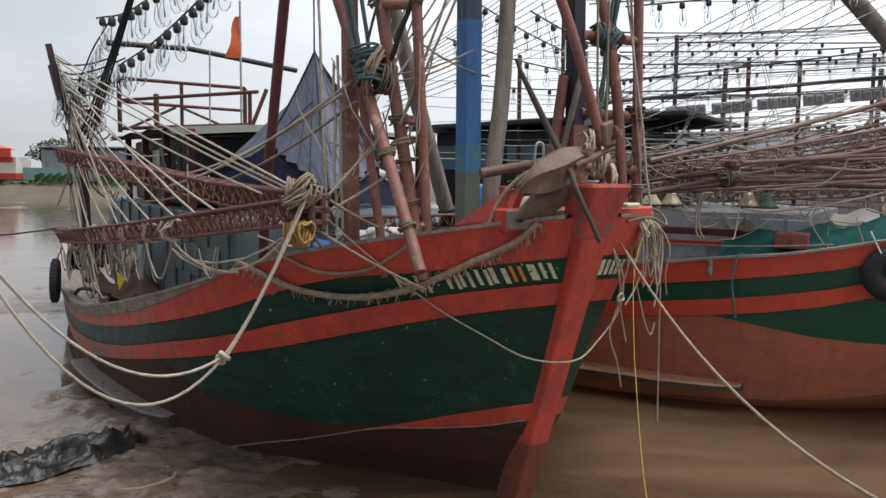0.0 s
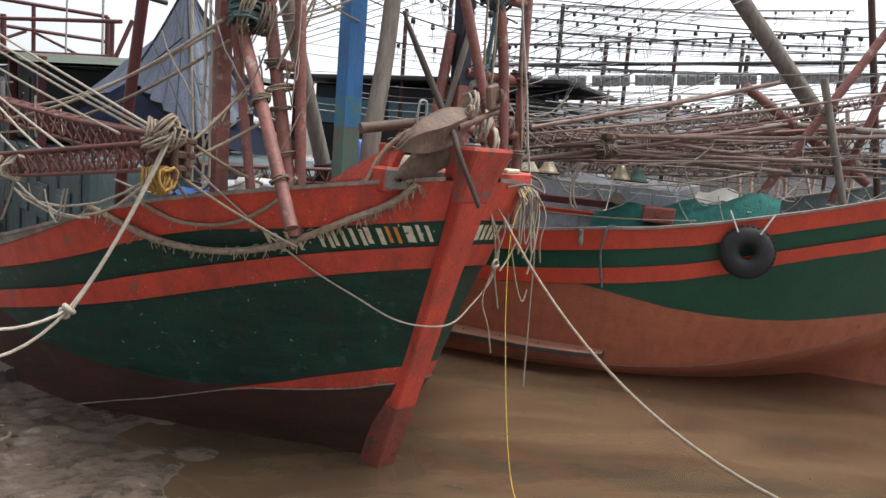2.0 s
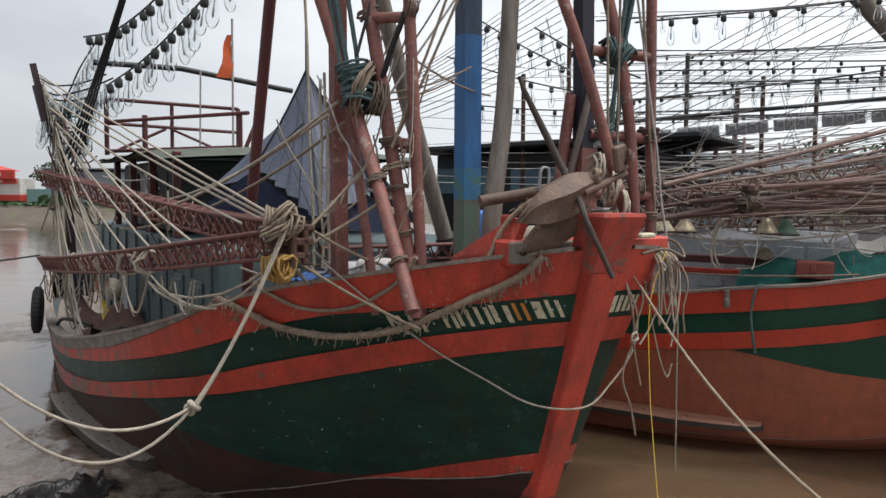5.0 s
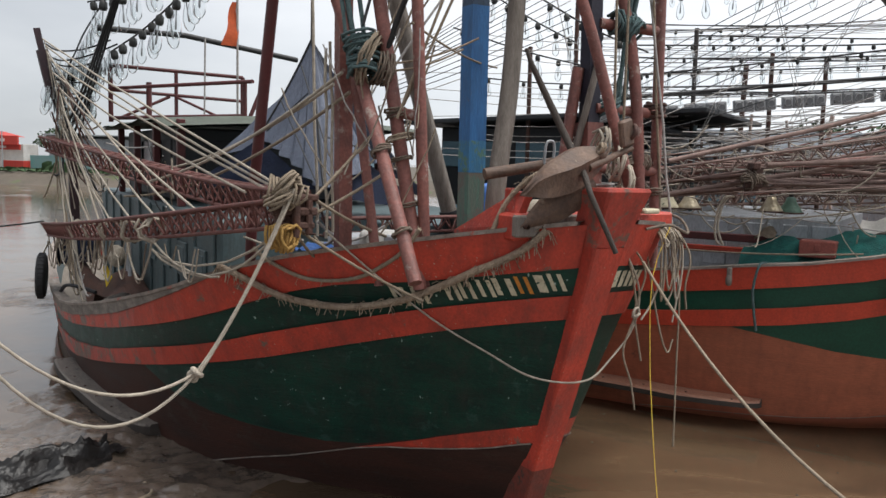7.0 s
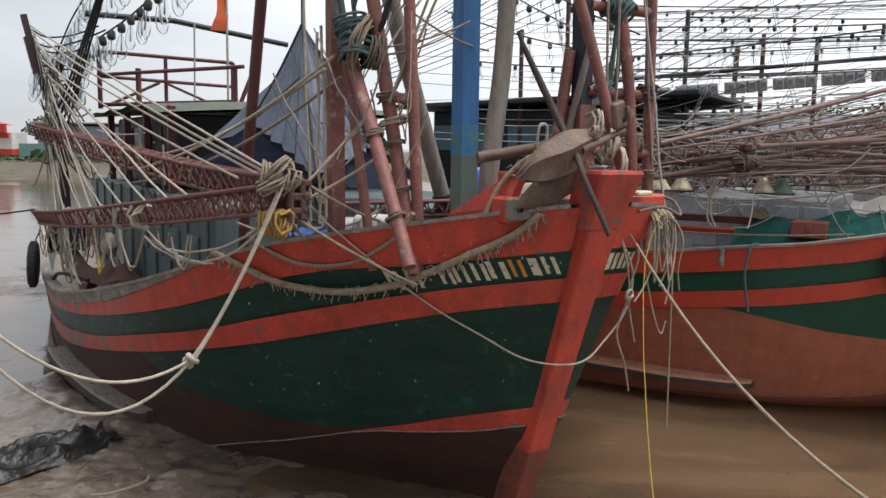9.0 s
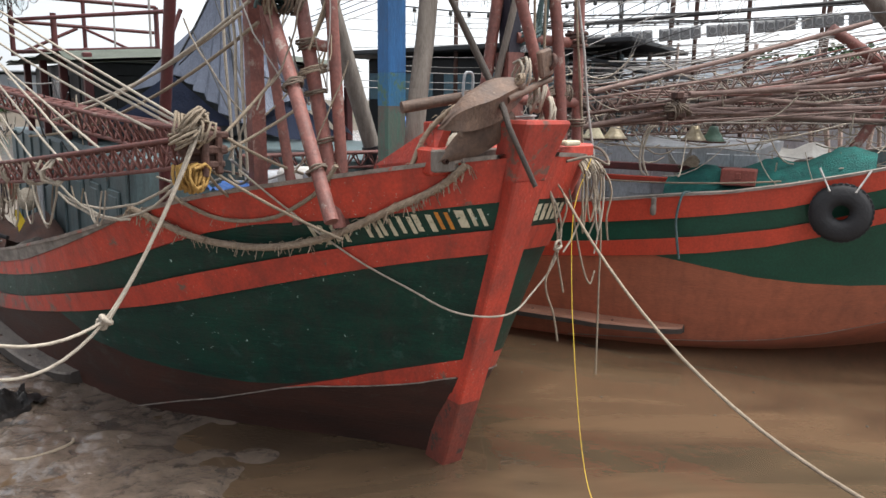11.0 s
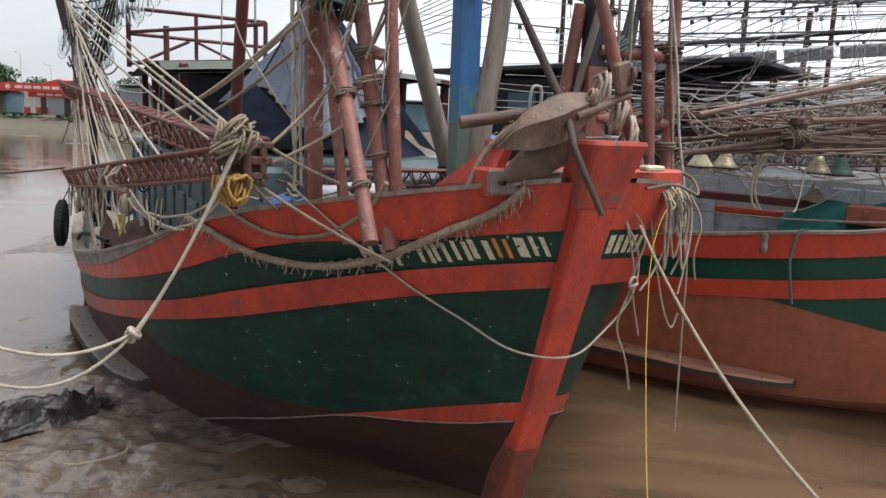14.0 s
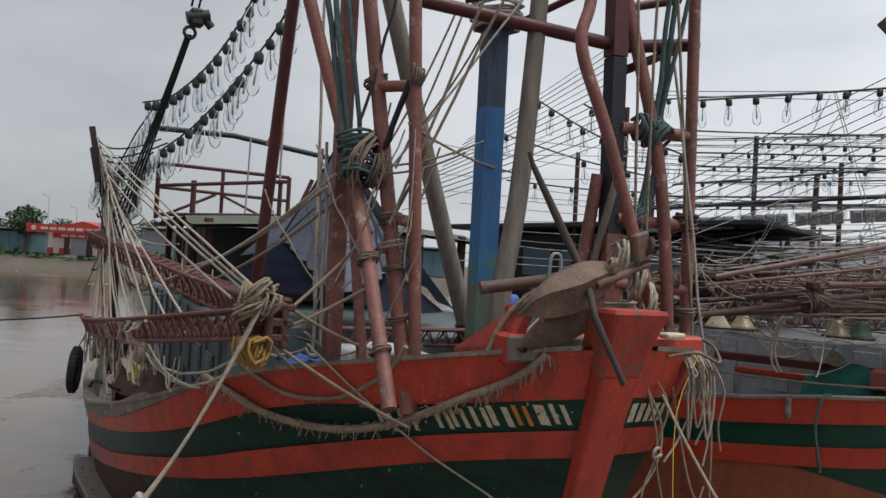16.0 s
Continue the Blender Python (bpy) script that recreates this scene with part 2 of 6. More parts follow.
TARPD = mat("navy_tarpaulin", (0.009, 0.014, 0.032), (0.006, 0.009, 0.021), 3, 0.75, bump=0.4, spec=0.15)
NET = mat("teal_fishing_net", (0.015, 0.145, 0.125), (0.008, 0.07, 0.065), 8, 0.9, bump=1.0, fine=70)
RUBBER = mat("black_rubber", (0.022, 0.022, 0.025), (0.014, 0.014, 0.016), 6, 0.75, bump=0.3)
ORANGE = mat("faded_orange_cloth", (0.62, 0.12, 0.04), (0.45, 0.085, 0.03), 5, 0.9)
YELLOW = mat("yellow_plastic", (0.72, 0.55, 0.03), (0.6, 0.42, 0.03), 6, 0.5)
BRASS = mat("tarnished_brass", (0.58, 0.51, 0.38), (0.34, 0.28, 0.19), 8, 0.42, metal=0.5)
GREENB = mat("green_painted_bell", (0.10, 0.19, 0.14), (0.06, 0.12, 0.09), 8, 0.5)
CREAM = mat("worn_cream_paint", (0.60, 0.55, 0.40), (0.42, 0.37, 0.26), 12, 0.8, wear=(0.02, 0.06, 0.04), wear_at=0.6, wear_scale=18)
ORNG = mat("worn_orange_paint", (0.60, 0.24, 0.03), (0.4, 0.15, 0.03), 12, 0.8, wear=(0.02, 0.06, 0.04), wear_at=0.6, wear_scale=18)
BLACKP = mat("black_plastic_sheet", (0.010, 0.010, 0.011), (0.022, 0.02, 0.019), 5, 0.34, bump=0.8, fine=16, spec=0.35)
CRATEB = mat("blue_plastic", (0.03, 0.13, 0.42), None, 6, 0.5)
LAMPG = mat("grey_lamp_housing", (0.40, 0.41, 0.42), (0.28, 0.29, 0.3), 6, 0.5)
LENS = mat("dull_lamp_glass", (0.55, 0.56, 0.57), (0.4, 0.4, 0.42), 6, 0.2)
WALLW = mat("whitewashed_wall", (0.62, 0.60, 0.57), (0.45, 0.43, 0.40), 1, 0.85)
SIGNR = mat("red_sign_board", (0.50, 0.045, 0.03), (0.42, 0.04, 0.028), 1, 0.6)
SIGNW = mat("white_sign_paint", (0.75, 0.6, 0.55), None, 1, 0.7)
SHEDG = mat("grey_metal_cladding", (0.30, 0.32, 0.34), (0.22, 0.235, 0.25), 0.4, 0.6)
SHEDB = mat("faded_blue_cladding", (0.13, 0.22, 0.27), (0.09, 0.16, 0.2), 0.4, 0.7)
LEAF = mat("leaf_green", (0.045, 0.085, 0.03), (0.02, 0.045, 0.018), 2, 0.8, tone=0.2)
BARK = mat("bark", (0.09, 0.07, 0.05), None, 4, 0.9)
DECK = mat("worn_deck_planks", (0.20, 0.17, 0.14), (0.1, 0.085, 0.07), 3, 0.8, stretch=(0.4, 4, 4))

GLASS = bpy.data.materials.new("clear_lamp_glass")
GLASS.use_nodes = True
gn_, gl_ = GLASS.node_tree.nodes, GLASS.node_tree.links
gn_.clear()
g_out, g_mix = gn_.new("ShaderNodeOutputMaterial"), gn_.new("ShaderNodeMixShader")
g_clear, g_gloss, g_fres = gn_.new("ShaderNodeBsdfTransparent"), gn_.new("ShaderNodeBsdfGlossy"), gn_.new("ShaderNodeFresnel")
g_clear.inputs[0].default_value = (0.95, 0.962, 0.962, 1)
g_gloss.inputs["Roughness"].default_value = 0.06
g_fres.inputs["IOR"].default_value = 1.18
gl_.new(g_fres.outputs[0], g_mix.inputs[0])
gl_.new(g_clear.outputs[0], g_mix.inputs[1])
gl_.new(g_gloss.outputs[0], g_mix.inputs[2])
gl_.new(g_mix.outputs[0], g_out.inputs[0])


# ---- building helpers ----
class Shape:
    """Gathers vertices and faces of one mesh."""

    def __init__(self):
        self.v, self.f, self.mi, self.slot, self.soft = [], [], [], 0, []

    def add(self, verts, faces, soft=False):
        o = len(self.v)
        self.v += [tuple(p) for p in verts]
        self.f += [tuple(i + o for i in q) for q in faces]
        self.mi += [self.slot] * len(faces)
        self.soft += [soft] * len(faces)
        return self

    def box(self, m, sx, sy, sz, c=0.012):
        """A box with chamfered edges, centred in the pose m."""
        c = min(c, 0.3 * min(sx, sy, sz))
        x, y, z = sx / 2, sy / 2, sz / 2
        vs, at = [], {}
        for i in (-1, 1):
            for j in (-1, 1):
                for k in (-1, 1):
                    for ax in range(3):
                        p = [i * x, j * y, k * z]
                        for b in range(3):
                            if b != ax:
                                p[b] -= (i, j, k)[b] * c
                        at[i, j, k, ax] = len(vs)
                        vs.append(m @ Vector(p))
        fs = []
        for ax in range(3):
            b, d = [q for q in range(3) if q != ax]
            for s in (-1, 1):
                ring = []
                for u, w in ((-1, -1), (1, -1), (1, 1), (-1, 1)):
                    key = [0, 0, 0]
                    key[ax], key[b], key[d] = s, u, w
                    ring.append(at[(*key, ax)])
                fs.append(ring)
            for u in (-1, 1):
                for w in (-1, 1):
                    e = []
                    for s in (-1, 1):
                        key = [0, 0, 0]
                        key[ax], key[b], key[d] = s, u, w
                        e.append((at[(*key, b)], at[(*key, d)]))
                    fs.append([e[0][0], e[0][1], e[1][1], e[1][0]])
        for i in (-1, 1):
            for j in (-1, 1):
                for k in (-1, 1):
                    fs.append([at[i, j, k, 0], at[i, j, k, 1], at[i, j, k, 2]])
        return self.add(vs, fs)

    def tube(self, pts, r, n=7, flat=1.0, square=False, cap=True):
        """A round (or square) bar along points; r is one radius or one per point."""
        pts = [Vector(p) for p in pts]
        rs = r if isinstance(r, (list, tuple)) else [r] * len(pts)
        if square:
            n = 4
        vs, fs, side = [], [], None
        for i, p in enumerate(pts):
            d = (pts[min(i + 1, len(pts) - 1)] - pts[max(i - 1, 0)]).normalized()
            if side is None:
                side = d.cross(Vector((0, 0, 1)) if abs(d.z) < 0.9 else Vector((0, 1, 0))).normalized()
            side = (side - d * side.dot(d)).normalized()
            up = side.cross(d)
            for k in range(n):
                a = 2 * math.pi * (k + (0.5 if square else 0)) / n
                vs.append(p + (side * math.cos(a) + up * math.sin(a) * flat) * rs[i] * (1.414 if square else 1))
        for i in range(len(pts) - 1):
            for k in range(n):
                fs.append((i * n + k, i * n + (k + 1) % n, (i + 1) * n + (k + 1) % n, (i + 1) * n + k))
        self.add(vs, fs, soft=not square)
        if cap:
            m = (len(pts) - 1) * n
            self.add(vs[:n], [tuple(range(n))[::-1]])
            self.add(vs[m:], [tuple(range(n))])
        return self

    def lathe(self, m, prof, n=12):
        """A turned shape round the pose's z axis; prof: (radius, height) pairs."""
        vs = [m @ Vector((r * math.cos(2 * math.pi * k / n), r * math.sin(2 * math.pi * k / n), z)) for r, z in prof for k in range(n)]
        fs = [(i * n + k, i * n + (k + 1) % n, (i + 1) * n + (k + 1) % n, (i + 1) * n + k) for i in range(len(prof) - 1) for k in range(n)]
        return self.add(vs, fs, soft=True)

    def ring(self, c, axis, big, small, n=18, k=8):
        axis = Vector(axis).normalized()
        u = axis.orthogonal().normalized()
        w = axis.cross(u)
        vs, fs = [], []
        for i in range(n):
            a = 2 * math.pi * i / n
            out = u * math.cos(a) + w * math.sin(a)
            for j in range(k):
                b = 2 * math.pi * j / k
                vs.append(Vector(c) + out * (big + small * math.cos(b)) + axis * small * math.sin(b))
        for i in range(n):
            for j in range(k):
                fs.append((i * k + j, i * k + (j + 1) % k, (i + 1) % n * k + (j + 1) % k, (i + 1) % n * k + j))
        return self.add(vs, fs, soft=True)

    def grid(self, rows, soft=True):
        n = len(rows[0])
        vs = [p for row in rows for p in row]
        fs = [(i * n + k, i * n + k + 1, (i + 1) * n + k + 1, (i + 1) * n + k) for i in range(len(rows) - 1) for k in range(n - 1)]
        return self.add(vs, fs, soft)


FRAME = {}


def link(name, shape, mats, m, parent=None):
    me = bpy.data.meshes.new(name)
    me.from_pydata([tuple(m @ Vector(p)) for p in shape.v], [], shape.f)
    for x in mats if isinstance(mats, (list, tuple)) else (mats,):
        me.materials.append(x)
    me.polygons.foreach_set("material_index", shape.mi)
    me.polygons.foreach_set("use_smooth", shape.soft)
    me.update()
    if name == "hull_side":
        bm = bmesh.new()
        bm.from_mesh(me)
        bmesh.ops.remove_doubles(bm, verts=bm.verts, dist=0.0015)
        bm.to_mesh(me)
        bm.free()
    ob = new(name, me)
    if parent:
        ob.parent = parent
    return ob


def thing(name, label, category, at=(0, 0, 0), m=None, group="", kind=""):
    """An Empty at a thing's base, that its parts hang on."""
    ob = new(name)
    ob.empty_display_size = 0.1
    ob.matrix_basis = m if m is not None else Matrix.Translation(at)
    FRAME[ob] = ob.matrix_basis.copy()
    return tagged(ob, label, category, group, kind)


def part(name, shape, mats, parent, label="", m=None):
    """One mesh under a thing (or part); the shape's points lie in the pose m, or in the parent's own frame."""
    back = FRAME[parent].inverted() @ m if m is not None else Matrix()
    ob = link(name, shape, mats, back, parent)
    FRAME[ob] = FRAME[parent]
    return tagged(ob, label)


def solo(name, shape, mats, label, category, m=None, group="", kind=""):
    """A thing of one mesh, with its origin at its own base."""
    m = m if m is not None else Matrix()
    pts = [m @ Vector(p) for p in shape.v]
    low = min(p.z for p in pts)
    at = Vector((sum(p.x for p in pts) / len(pts), sum(p.y for p in pts) / len(pts), low))
    ob = link(name, shape, mats, Matrix.Translation(-at) @ m)
    ob.matrix_basis = Matrix.Translation(at)
    return tagged(ob, label, category, group, kind)


def sag(p, q, drop=0.0, n=12, wob=0.0):
    """Points of a slack line from p to q."""
    p, q = Vector(p), Vector(q)
    out = []
    for i in range(n + 1):
        u = i / n
        x = p.lerp(q, u)
        x.z -= drop * 4 * u * (1 - u)
        if wob and 0 < i < n:
            x += Vector([random.uniform(-wob, wob) for _ in range(3)])
        out.append(x)
    return out


def spline(pts, n=6):
    """A smooth line through points."""
    pts = [Vector(p) for p in pts]
    e = [2 * pts[0] - pts[1], *pts, 2 * pts[-1] - pts[-2]]
    out = []
    for i in range(1, len(e) - 2):
        a, b, c, d = e[i - 1:i + 3]
        for k in range(n):
            t = k / n
            out.append(0.5 * (2 * b + (c - a) * t + (2 * a - 5 * b + 4 * c - d) * t * t + (3 * b - a - 3 * c + d) * t ** 3))
    return out + [pts[-1]]


def curve_z(pts):
    """A smooth height along the boat from (distance aft, height) pairs."""
    line = spline([(a, 0, z) for a, z in pts], 8)
    xs, zs = [p.x for p in line], [p.z for p in line]
    return lambda a: float(np.interp(a, xs, zs))


# ---- the boats' frames: x aft from the stem, y to starboard, z up ----
BOAT1 = pose(1.21, 6.40, 0, 0, 0, 124)
BOAT2 = pose(9.60, 9.65, 0, 0, 0, 150)
MUD = -0.58
BAREW = mat("bare_grey_gunwale", (0.27, 0.235, 0.20), (0.12, 0.10, 0.085), 5, 0.85, grime=0.7, stretch=(0.5, 3, 3))


def stem_at(z, lift=0.0):
    return 0.33 * (2.44 + lift - z)


def breadth(a, z, lift=0.0, beam=2.7):
    """The hull's half breadth at a distance aft and a height."""
    s = max(a - stem_at(z, lift), 0)
    k = min(max((z - MUD) / (2.58 + lift), 0), 1)
    length = 5.2 - 0.7 * k
    b = beam - 0.25 * (1 - k) ** 2
    u = min(s / length, 1)
    out = 0.1 + (b - 0.1) * (1 - (1 - u) ** (2.6 - 0.8 * (1 - k))) ** (0.92 + 0.25 * (1 - k))
    if lift == 0:
        q = min(max((a - 4.5) / 3.5, 0), 1)
        out += 0.33 * q * q * (3 - 2 * q)
        out += 0.17 * math.exp(-((a - 4.0) / 1.4) ** 2) * (1 - k) ** 4
    if a > 9:
        out *= 1 - 0.22 * ((a - 9) / 6.5) ** 2
    return out


STATIONS = [0, 0.03, 0.08, 0.15, 0.24, 0.35, 0.48, 0.63, 0.8, 1.0, 1.25, 1.55, 1.9, 2.3, 2.75, 3.25, 3.8, 4.4, 5.0, 5.7, 6.5, 7.4, 8.4, 9.5, 10.7, 12, 13.4, 14.8]


def hull_parts(boat, lines, paint, lift=0.0, beam=2.7):
    """Hull skin, strakes, cap rail, stem and deck from the lines of the stripes."""
    red, green, brown, cap = paint
    rail, r1, r2t, r2b, wedge, chine, strip = [curve_z(q) for q in lines]

    def place(fn, s, out=0.0, side=1):
        z = fn(s)
        for _ in range(6):
            a = stem_at(z, lift) + s
            z = fn(a)
        inset = (0.3 if lift == 0 else 1.5) * max(chine(a) - z, 0) if z < chine(a) else 0
        full = min(1.2 * s, 0.22) if side < 0 and lift == 0 else 0
        return Vector((a, side * max(breadth(a + full, z, lift, beam) - inset + out, 0.04), z))

    for side in (1, -1):
        sh = Shape()
        low = lambda a: min(wedge(a), r2b(a) - 0.01)
        chn = lambda a: min(chine(a), low(a) - 0.02)
        mid = lambda a: min(max(strip(a), chn(a) + 0.004), low(a) - 0.004)
        zones = [((lambda a: -1.25), chn, 2, 4), (chn, mid, 0, 1), (mid, low, 2, 2), (low, r2b, 1, 4), (r2b, r2t, 0, 1), (r2t, r1, 1, 2), (r1, rail, 0, 2)]
        for lo, hi, slot, cuts in zones:
            rows = []
            for c in range(cuts + 1):
                u = c / cuts
                mixed = lambda a, u=u, lo=lo, hi=hi: lo(a) * (1 - u) + hi(a) * u
                rows.append([place(mixed, s, 0, side) for s in STATIONS])
            if side < 0:
                rows = [r[::-1] for r in rows]
            sh.slot = slot
            sh.grid(rows)
        part("hull_side", sh, [red, green, brown, brown], boat)
        for name, lo, hi, th in (("lower_strake", r2b, r2t, 0.03), ("upper_strake", r1, rail, 0.03)):
            rows = []
            for fn, o in ((lo, -0.01), (lo, th), (hi, th), (hi, -0.01)):
                rows.append([place(fn, s + 0.02, o, side) for s in STATIONS])
            part(name, Shape().grid(rows if side > 0 else [r[::-1] for r in rows], False), red, boat)
        up = lambda a: rail(a) + 0.03
        rows = []
        for fn, o in ((rail, 0.055), (up, 0.055), (up, -0.11), (rail, -0.11), (rail, 0.055)):
            rows.append([place(fn, s + 0.05, o, side) for s in STATIONS])
        part("cap_rail", Shape().grid(rows if side > 0 else [r[::-1] for r in rows], False), cap, boat, "weathered timber cap rail")
        dk = lambda a: rail(a) - 0.55
        rows = [[place(fn, s + 0.1, -0.1, side) for s in STATIONS] for fn in (dk, rail)]
        part("bulwark_lining", Shape().grid(rows if side < 0 else [r[::-1] for r in rows]), CABIN, boat)
        # chine line
        rows = [[place(lambda a, d=d: chn(a) + d, s + 0.03, o, side) for s in STATIONS[:20]] for d, o in ((-0.006, 0), (-0.006, 0.014), (0.006, 0.014), (0.006, 0))]
        part("chine_batten", Shape().grid(rows, False), CAPW, boat)
    rows = [[place(dk, s + 0.1, -0.09, -1), Vector((stem_at(dk(s), lift) + s + 0.1, 0, dk(s + 0.5) + 0.05)), place(dk, s + 0.1, -0.09, 1)] for s in STATIONS]
    part("deck", Shape().grid(rows), DECK, boat)
    if lift == 0:
        band = lambda a: rail(a) - 0.125 * min(max((a - 2.6) / 2.2, 0), 1) - 0.004
        for side in (1, -1):
            far = [s for s in STATIONS if s > 2.2]
            rows = [[place(fn, s, o, side) for s in far] for fn, o in ((band, 0.0), (band, 0.045), (rail, 0.045), (rail, 0.0))]
            part("gunwale_band", Shape().grid(rows if side > 0 else [r[::-1] for r in rows], False), BAREW, boat, "bare grey gunwale timber where the paint has gone")
    end = stem_at(0, lift) + 14.8
    tr = Shape()
    pts = [place(lambda a, u=u: -1.2 + u * (rail(a) + 1.2), 14.8, 0, sd) for sd, us in ((1, (0, 0.3, 0.6, 1)), (-1, (1, 0.6, 0.3, 0))) for u in us]
    tr.add(pts, [tuple(range(8))])
    part("transom", tr, red, boat)
    return place, rail, r1, r2t, r2b


def stem_parts(boat, red, lift=0.0):
    """Stem timber, its flared head."""
    def s_at(z):
        return stem_at(z, lift)
    rows = []
    for z, w, f, bk in ((-1.2, 0.10, 0.03, 0.25), (0.05 + lift, 0.115, 0.07, 0.2), (1.2 + lift, 0.125, 0.09, 0.2), (1.75 + lift, 0.14, 0.1, 0.2), (1.98 + lift, 0.155, 0.1, 0.22)):
        a = s_at(z)
        rows.append([(a + bk, w, z), (a - f + 0.015, w, z), (a - f, w - 0.015, z), (a - f, -w + 0.015, z), (a - f + 0.015, -w, z), (a + bk, -w, z)])
    sh = Shape().grid([[Vector(p) for p in r] for r in rows], False)
    low = [f for f in range(len(sh.f)) if max(sh.v[k][2] for k in sh.f[f]) < 0.1 + lift]
    for f in low:
        sh.mi[f] = 1
    part("stem_post", sh, [red, STEMF], boat, "red painted stem timber, scuffed")
    rows = []
    for z, w, f, bk in ((1.98, 0.158, 0.09, 0.2), (2.15, 0.178, 0.11, 0.16), (2.40, 0.212, 0.15, 0.14), (2.425, 0.2, 0.135, 0.125)):
        a = s_at(z + lift)
        z += lift
        rows.append([Vector(p) for p in ((a + bk, w, z), (a - f + 0.02, w, z), (a - f, w - 0.02, z), (a - f, -w + 0.02, z), (a - f + 0.02, -w, z), (a + bk, -w, z), (a + bk, w, z))])
    sh = Shape().grid(rows, False)
    sh.add(rows[-1][:6], [tuple(range(6))])
    part("stem_head", sh, mat("scuffed_stem_head_paint", (0.52, 0.06, 0.035), (0.33, 0.05, 0.035), 3, 0.6, wear=(0.2, 0.1, 0.075), wear_at=0.54, wear_scale=6, grime=0.6), boat, "flared red stem head with bare patches")


def truss(pts, h, w, step, r=0.018, slack=4):
    """A lattice boom: three chords with zigzag lacing."""
    line = spline(pts, slack)
    d = (Vector(line[-1]) - Vector(line[0])).normalized()
    side = d.cross(Vector((0, 0, 1))).normalized()
    up = side.cross(d)
    chords = [[p + up * h / 2 + side * w / 2 for p in line], [p + up * h / 2 - side * w / 2 for p in line], [p - up * h / 2 for p in line]]
    sh = Shape()
    for c in chords:
        sh.tube(c, r * 1.35, 6)
    length = sum((line[i + 1] - line[i]).length for i in range(len(line) - 1))
    n = int(length / step)

    def at(c, u):
        x = u * (len(c) - 1)
        i = min(int(x), len(c) - 2)
        return c[i].lerp(c[i + 1], x - i)
    for i in range(n):
        for p, q in ((0, 2), (1, 2), (0, 1)):
            sh.tube([at(chords[p], i / n), at(chords[q], (i + 0.5) / n)], r * 0.75, 4, cap=False)
            sh.tube([at(chords[q], (i + 0.5) / n), at(chords[p], (i + 1) / n)], r * 0.75, 4, cap=False)
    return sh


# ---- ground, water, far bank ----
def mud_height(x, y):
    h = 0.05 * noise.noise((x * 0.35, y * 0.35, 0)) + 0.035 * noise.noise((x * 1.1, y * 1.1, 4)) + 0.018 * noise.noise((x * 3.1, y * 3.1, 9))
    near = math.exp(-((x + 3.2) ** 2 / 5 + (y - 7.8) ** 2 / 8))
    strand = math.exp(-((x + 4.05 + 0.92 * (y - 8.8)) / 0.45) ** 2) * math.exp(-((y - 9.8) / 1.6) ** 2)
    spit = math.exp(-((x + 9.2) ** 2 / 3.0 + (y - 16.2) ** 2 / 4))
    rough = 0.05 * abs(noise.noise((x * 2.3, y * 2.3, 7))) + 0.03 * abs(noise.noise((x * 5.3, y * 5.3, 3)))
    wild = 0.07 * noise.noise((x * 0.9, y * 0.55, 12)) + 0.03 * noise.noise((x * 2.6, y * 1.8, 15))
    pool = (0.075 - wild) / (1 + math.exp(min(2.5 * (x + 4.5 + 0.35 * (y - 8) + 0.5 * noise.noise((x * 0.8, y * 0.8, 6))), 50)))
    right = 0.08 / (1 + math.exp(-(x + 0.2) * 1.5)) if y < 30 else 0
    lumps = 0.075 * max(noise.noise((x * 1.5, y * 1.5, 21)) - 0.05, -0.35) + 0.04 * abs(noise.noise((x * 3.6, y * 3.6, 23))) + 0.014 * noise.noise((x * 8, y * 8, 25))
    lumps *= (1 / (1 + math.exp(min(max((x + 1.6) * 2, -50), 50)))) if y < 20 else 0
    far = min(max((y - 30) / 40, 0), 1) * 0.05 + 0.04 * noise.noise((x * 0.05, y * 0.16, 2)) * (y > 14)
    return MUD - 0.022 + 1.25 * h + 0.035 * near + (0.10 * spit + 0.07 * strand) + rough * min(near + spit + strand, 1) - pool - right + far + lumps


xs = sorted({round(v, 3) for v in [*np.arange(-7, -0.5, 0.055), *np.arange(-13, 8.01, 0.1), *np.linspace(-60, -13, 40), *np.linspace(8, 40, 24), -4000, -900, -260, -120, 90, 250, 900, 4000]})
ys = sorted({round(v, 3) for v in [*np.arange(4.6, 10, 0.055), *np.arange(4.6, 18.01, 0.1), *np.linspace(2, 4.6, 8), *np.linspace(18, 24, 24), *np.linspace(24, 90, 60), -4000, -800, -150, -30, -6, -1, 150, 400, 1000, 4000]})
sh = Shape()
MUDM = mat("wet_brown_mud", (0.185, 0.14, 0.107), (0.08, 0.062, 0.05), 1.3, 0.22, wear=(0.06, 0.048, 0.04), wear_at=0.55, wear_scale=3.4, bump=1.0, fine=11, rough_var=0.2, grime=0.3, spec=0.7)
sh.grid([[Vector((x, y, mud_height(x, y) if abs(x) < 100 and 1.5 < y < 95 else MUD - 0.05)) for x in xs] for y in ys])
MUDM.node_tree.nodes["Principled BSDF"].inputs["IOR"].default_value = 1.65
solo("ground", sh, MUDM, "wet brown tidal mud with puddles and ripples", "mud", kind="structure")

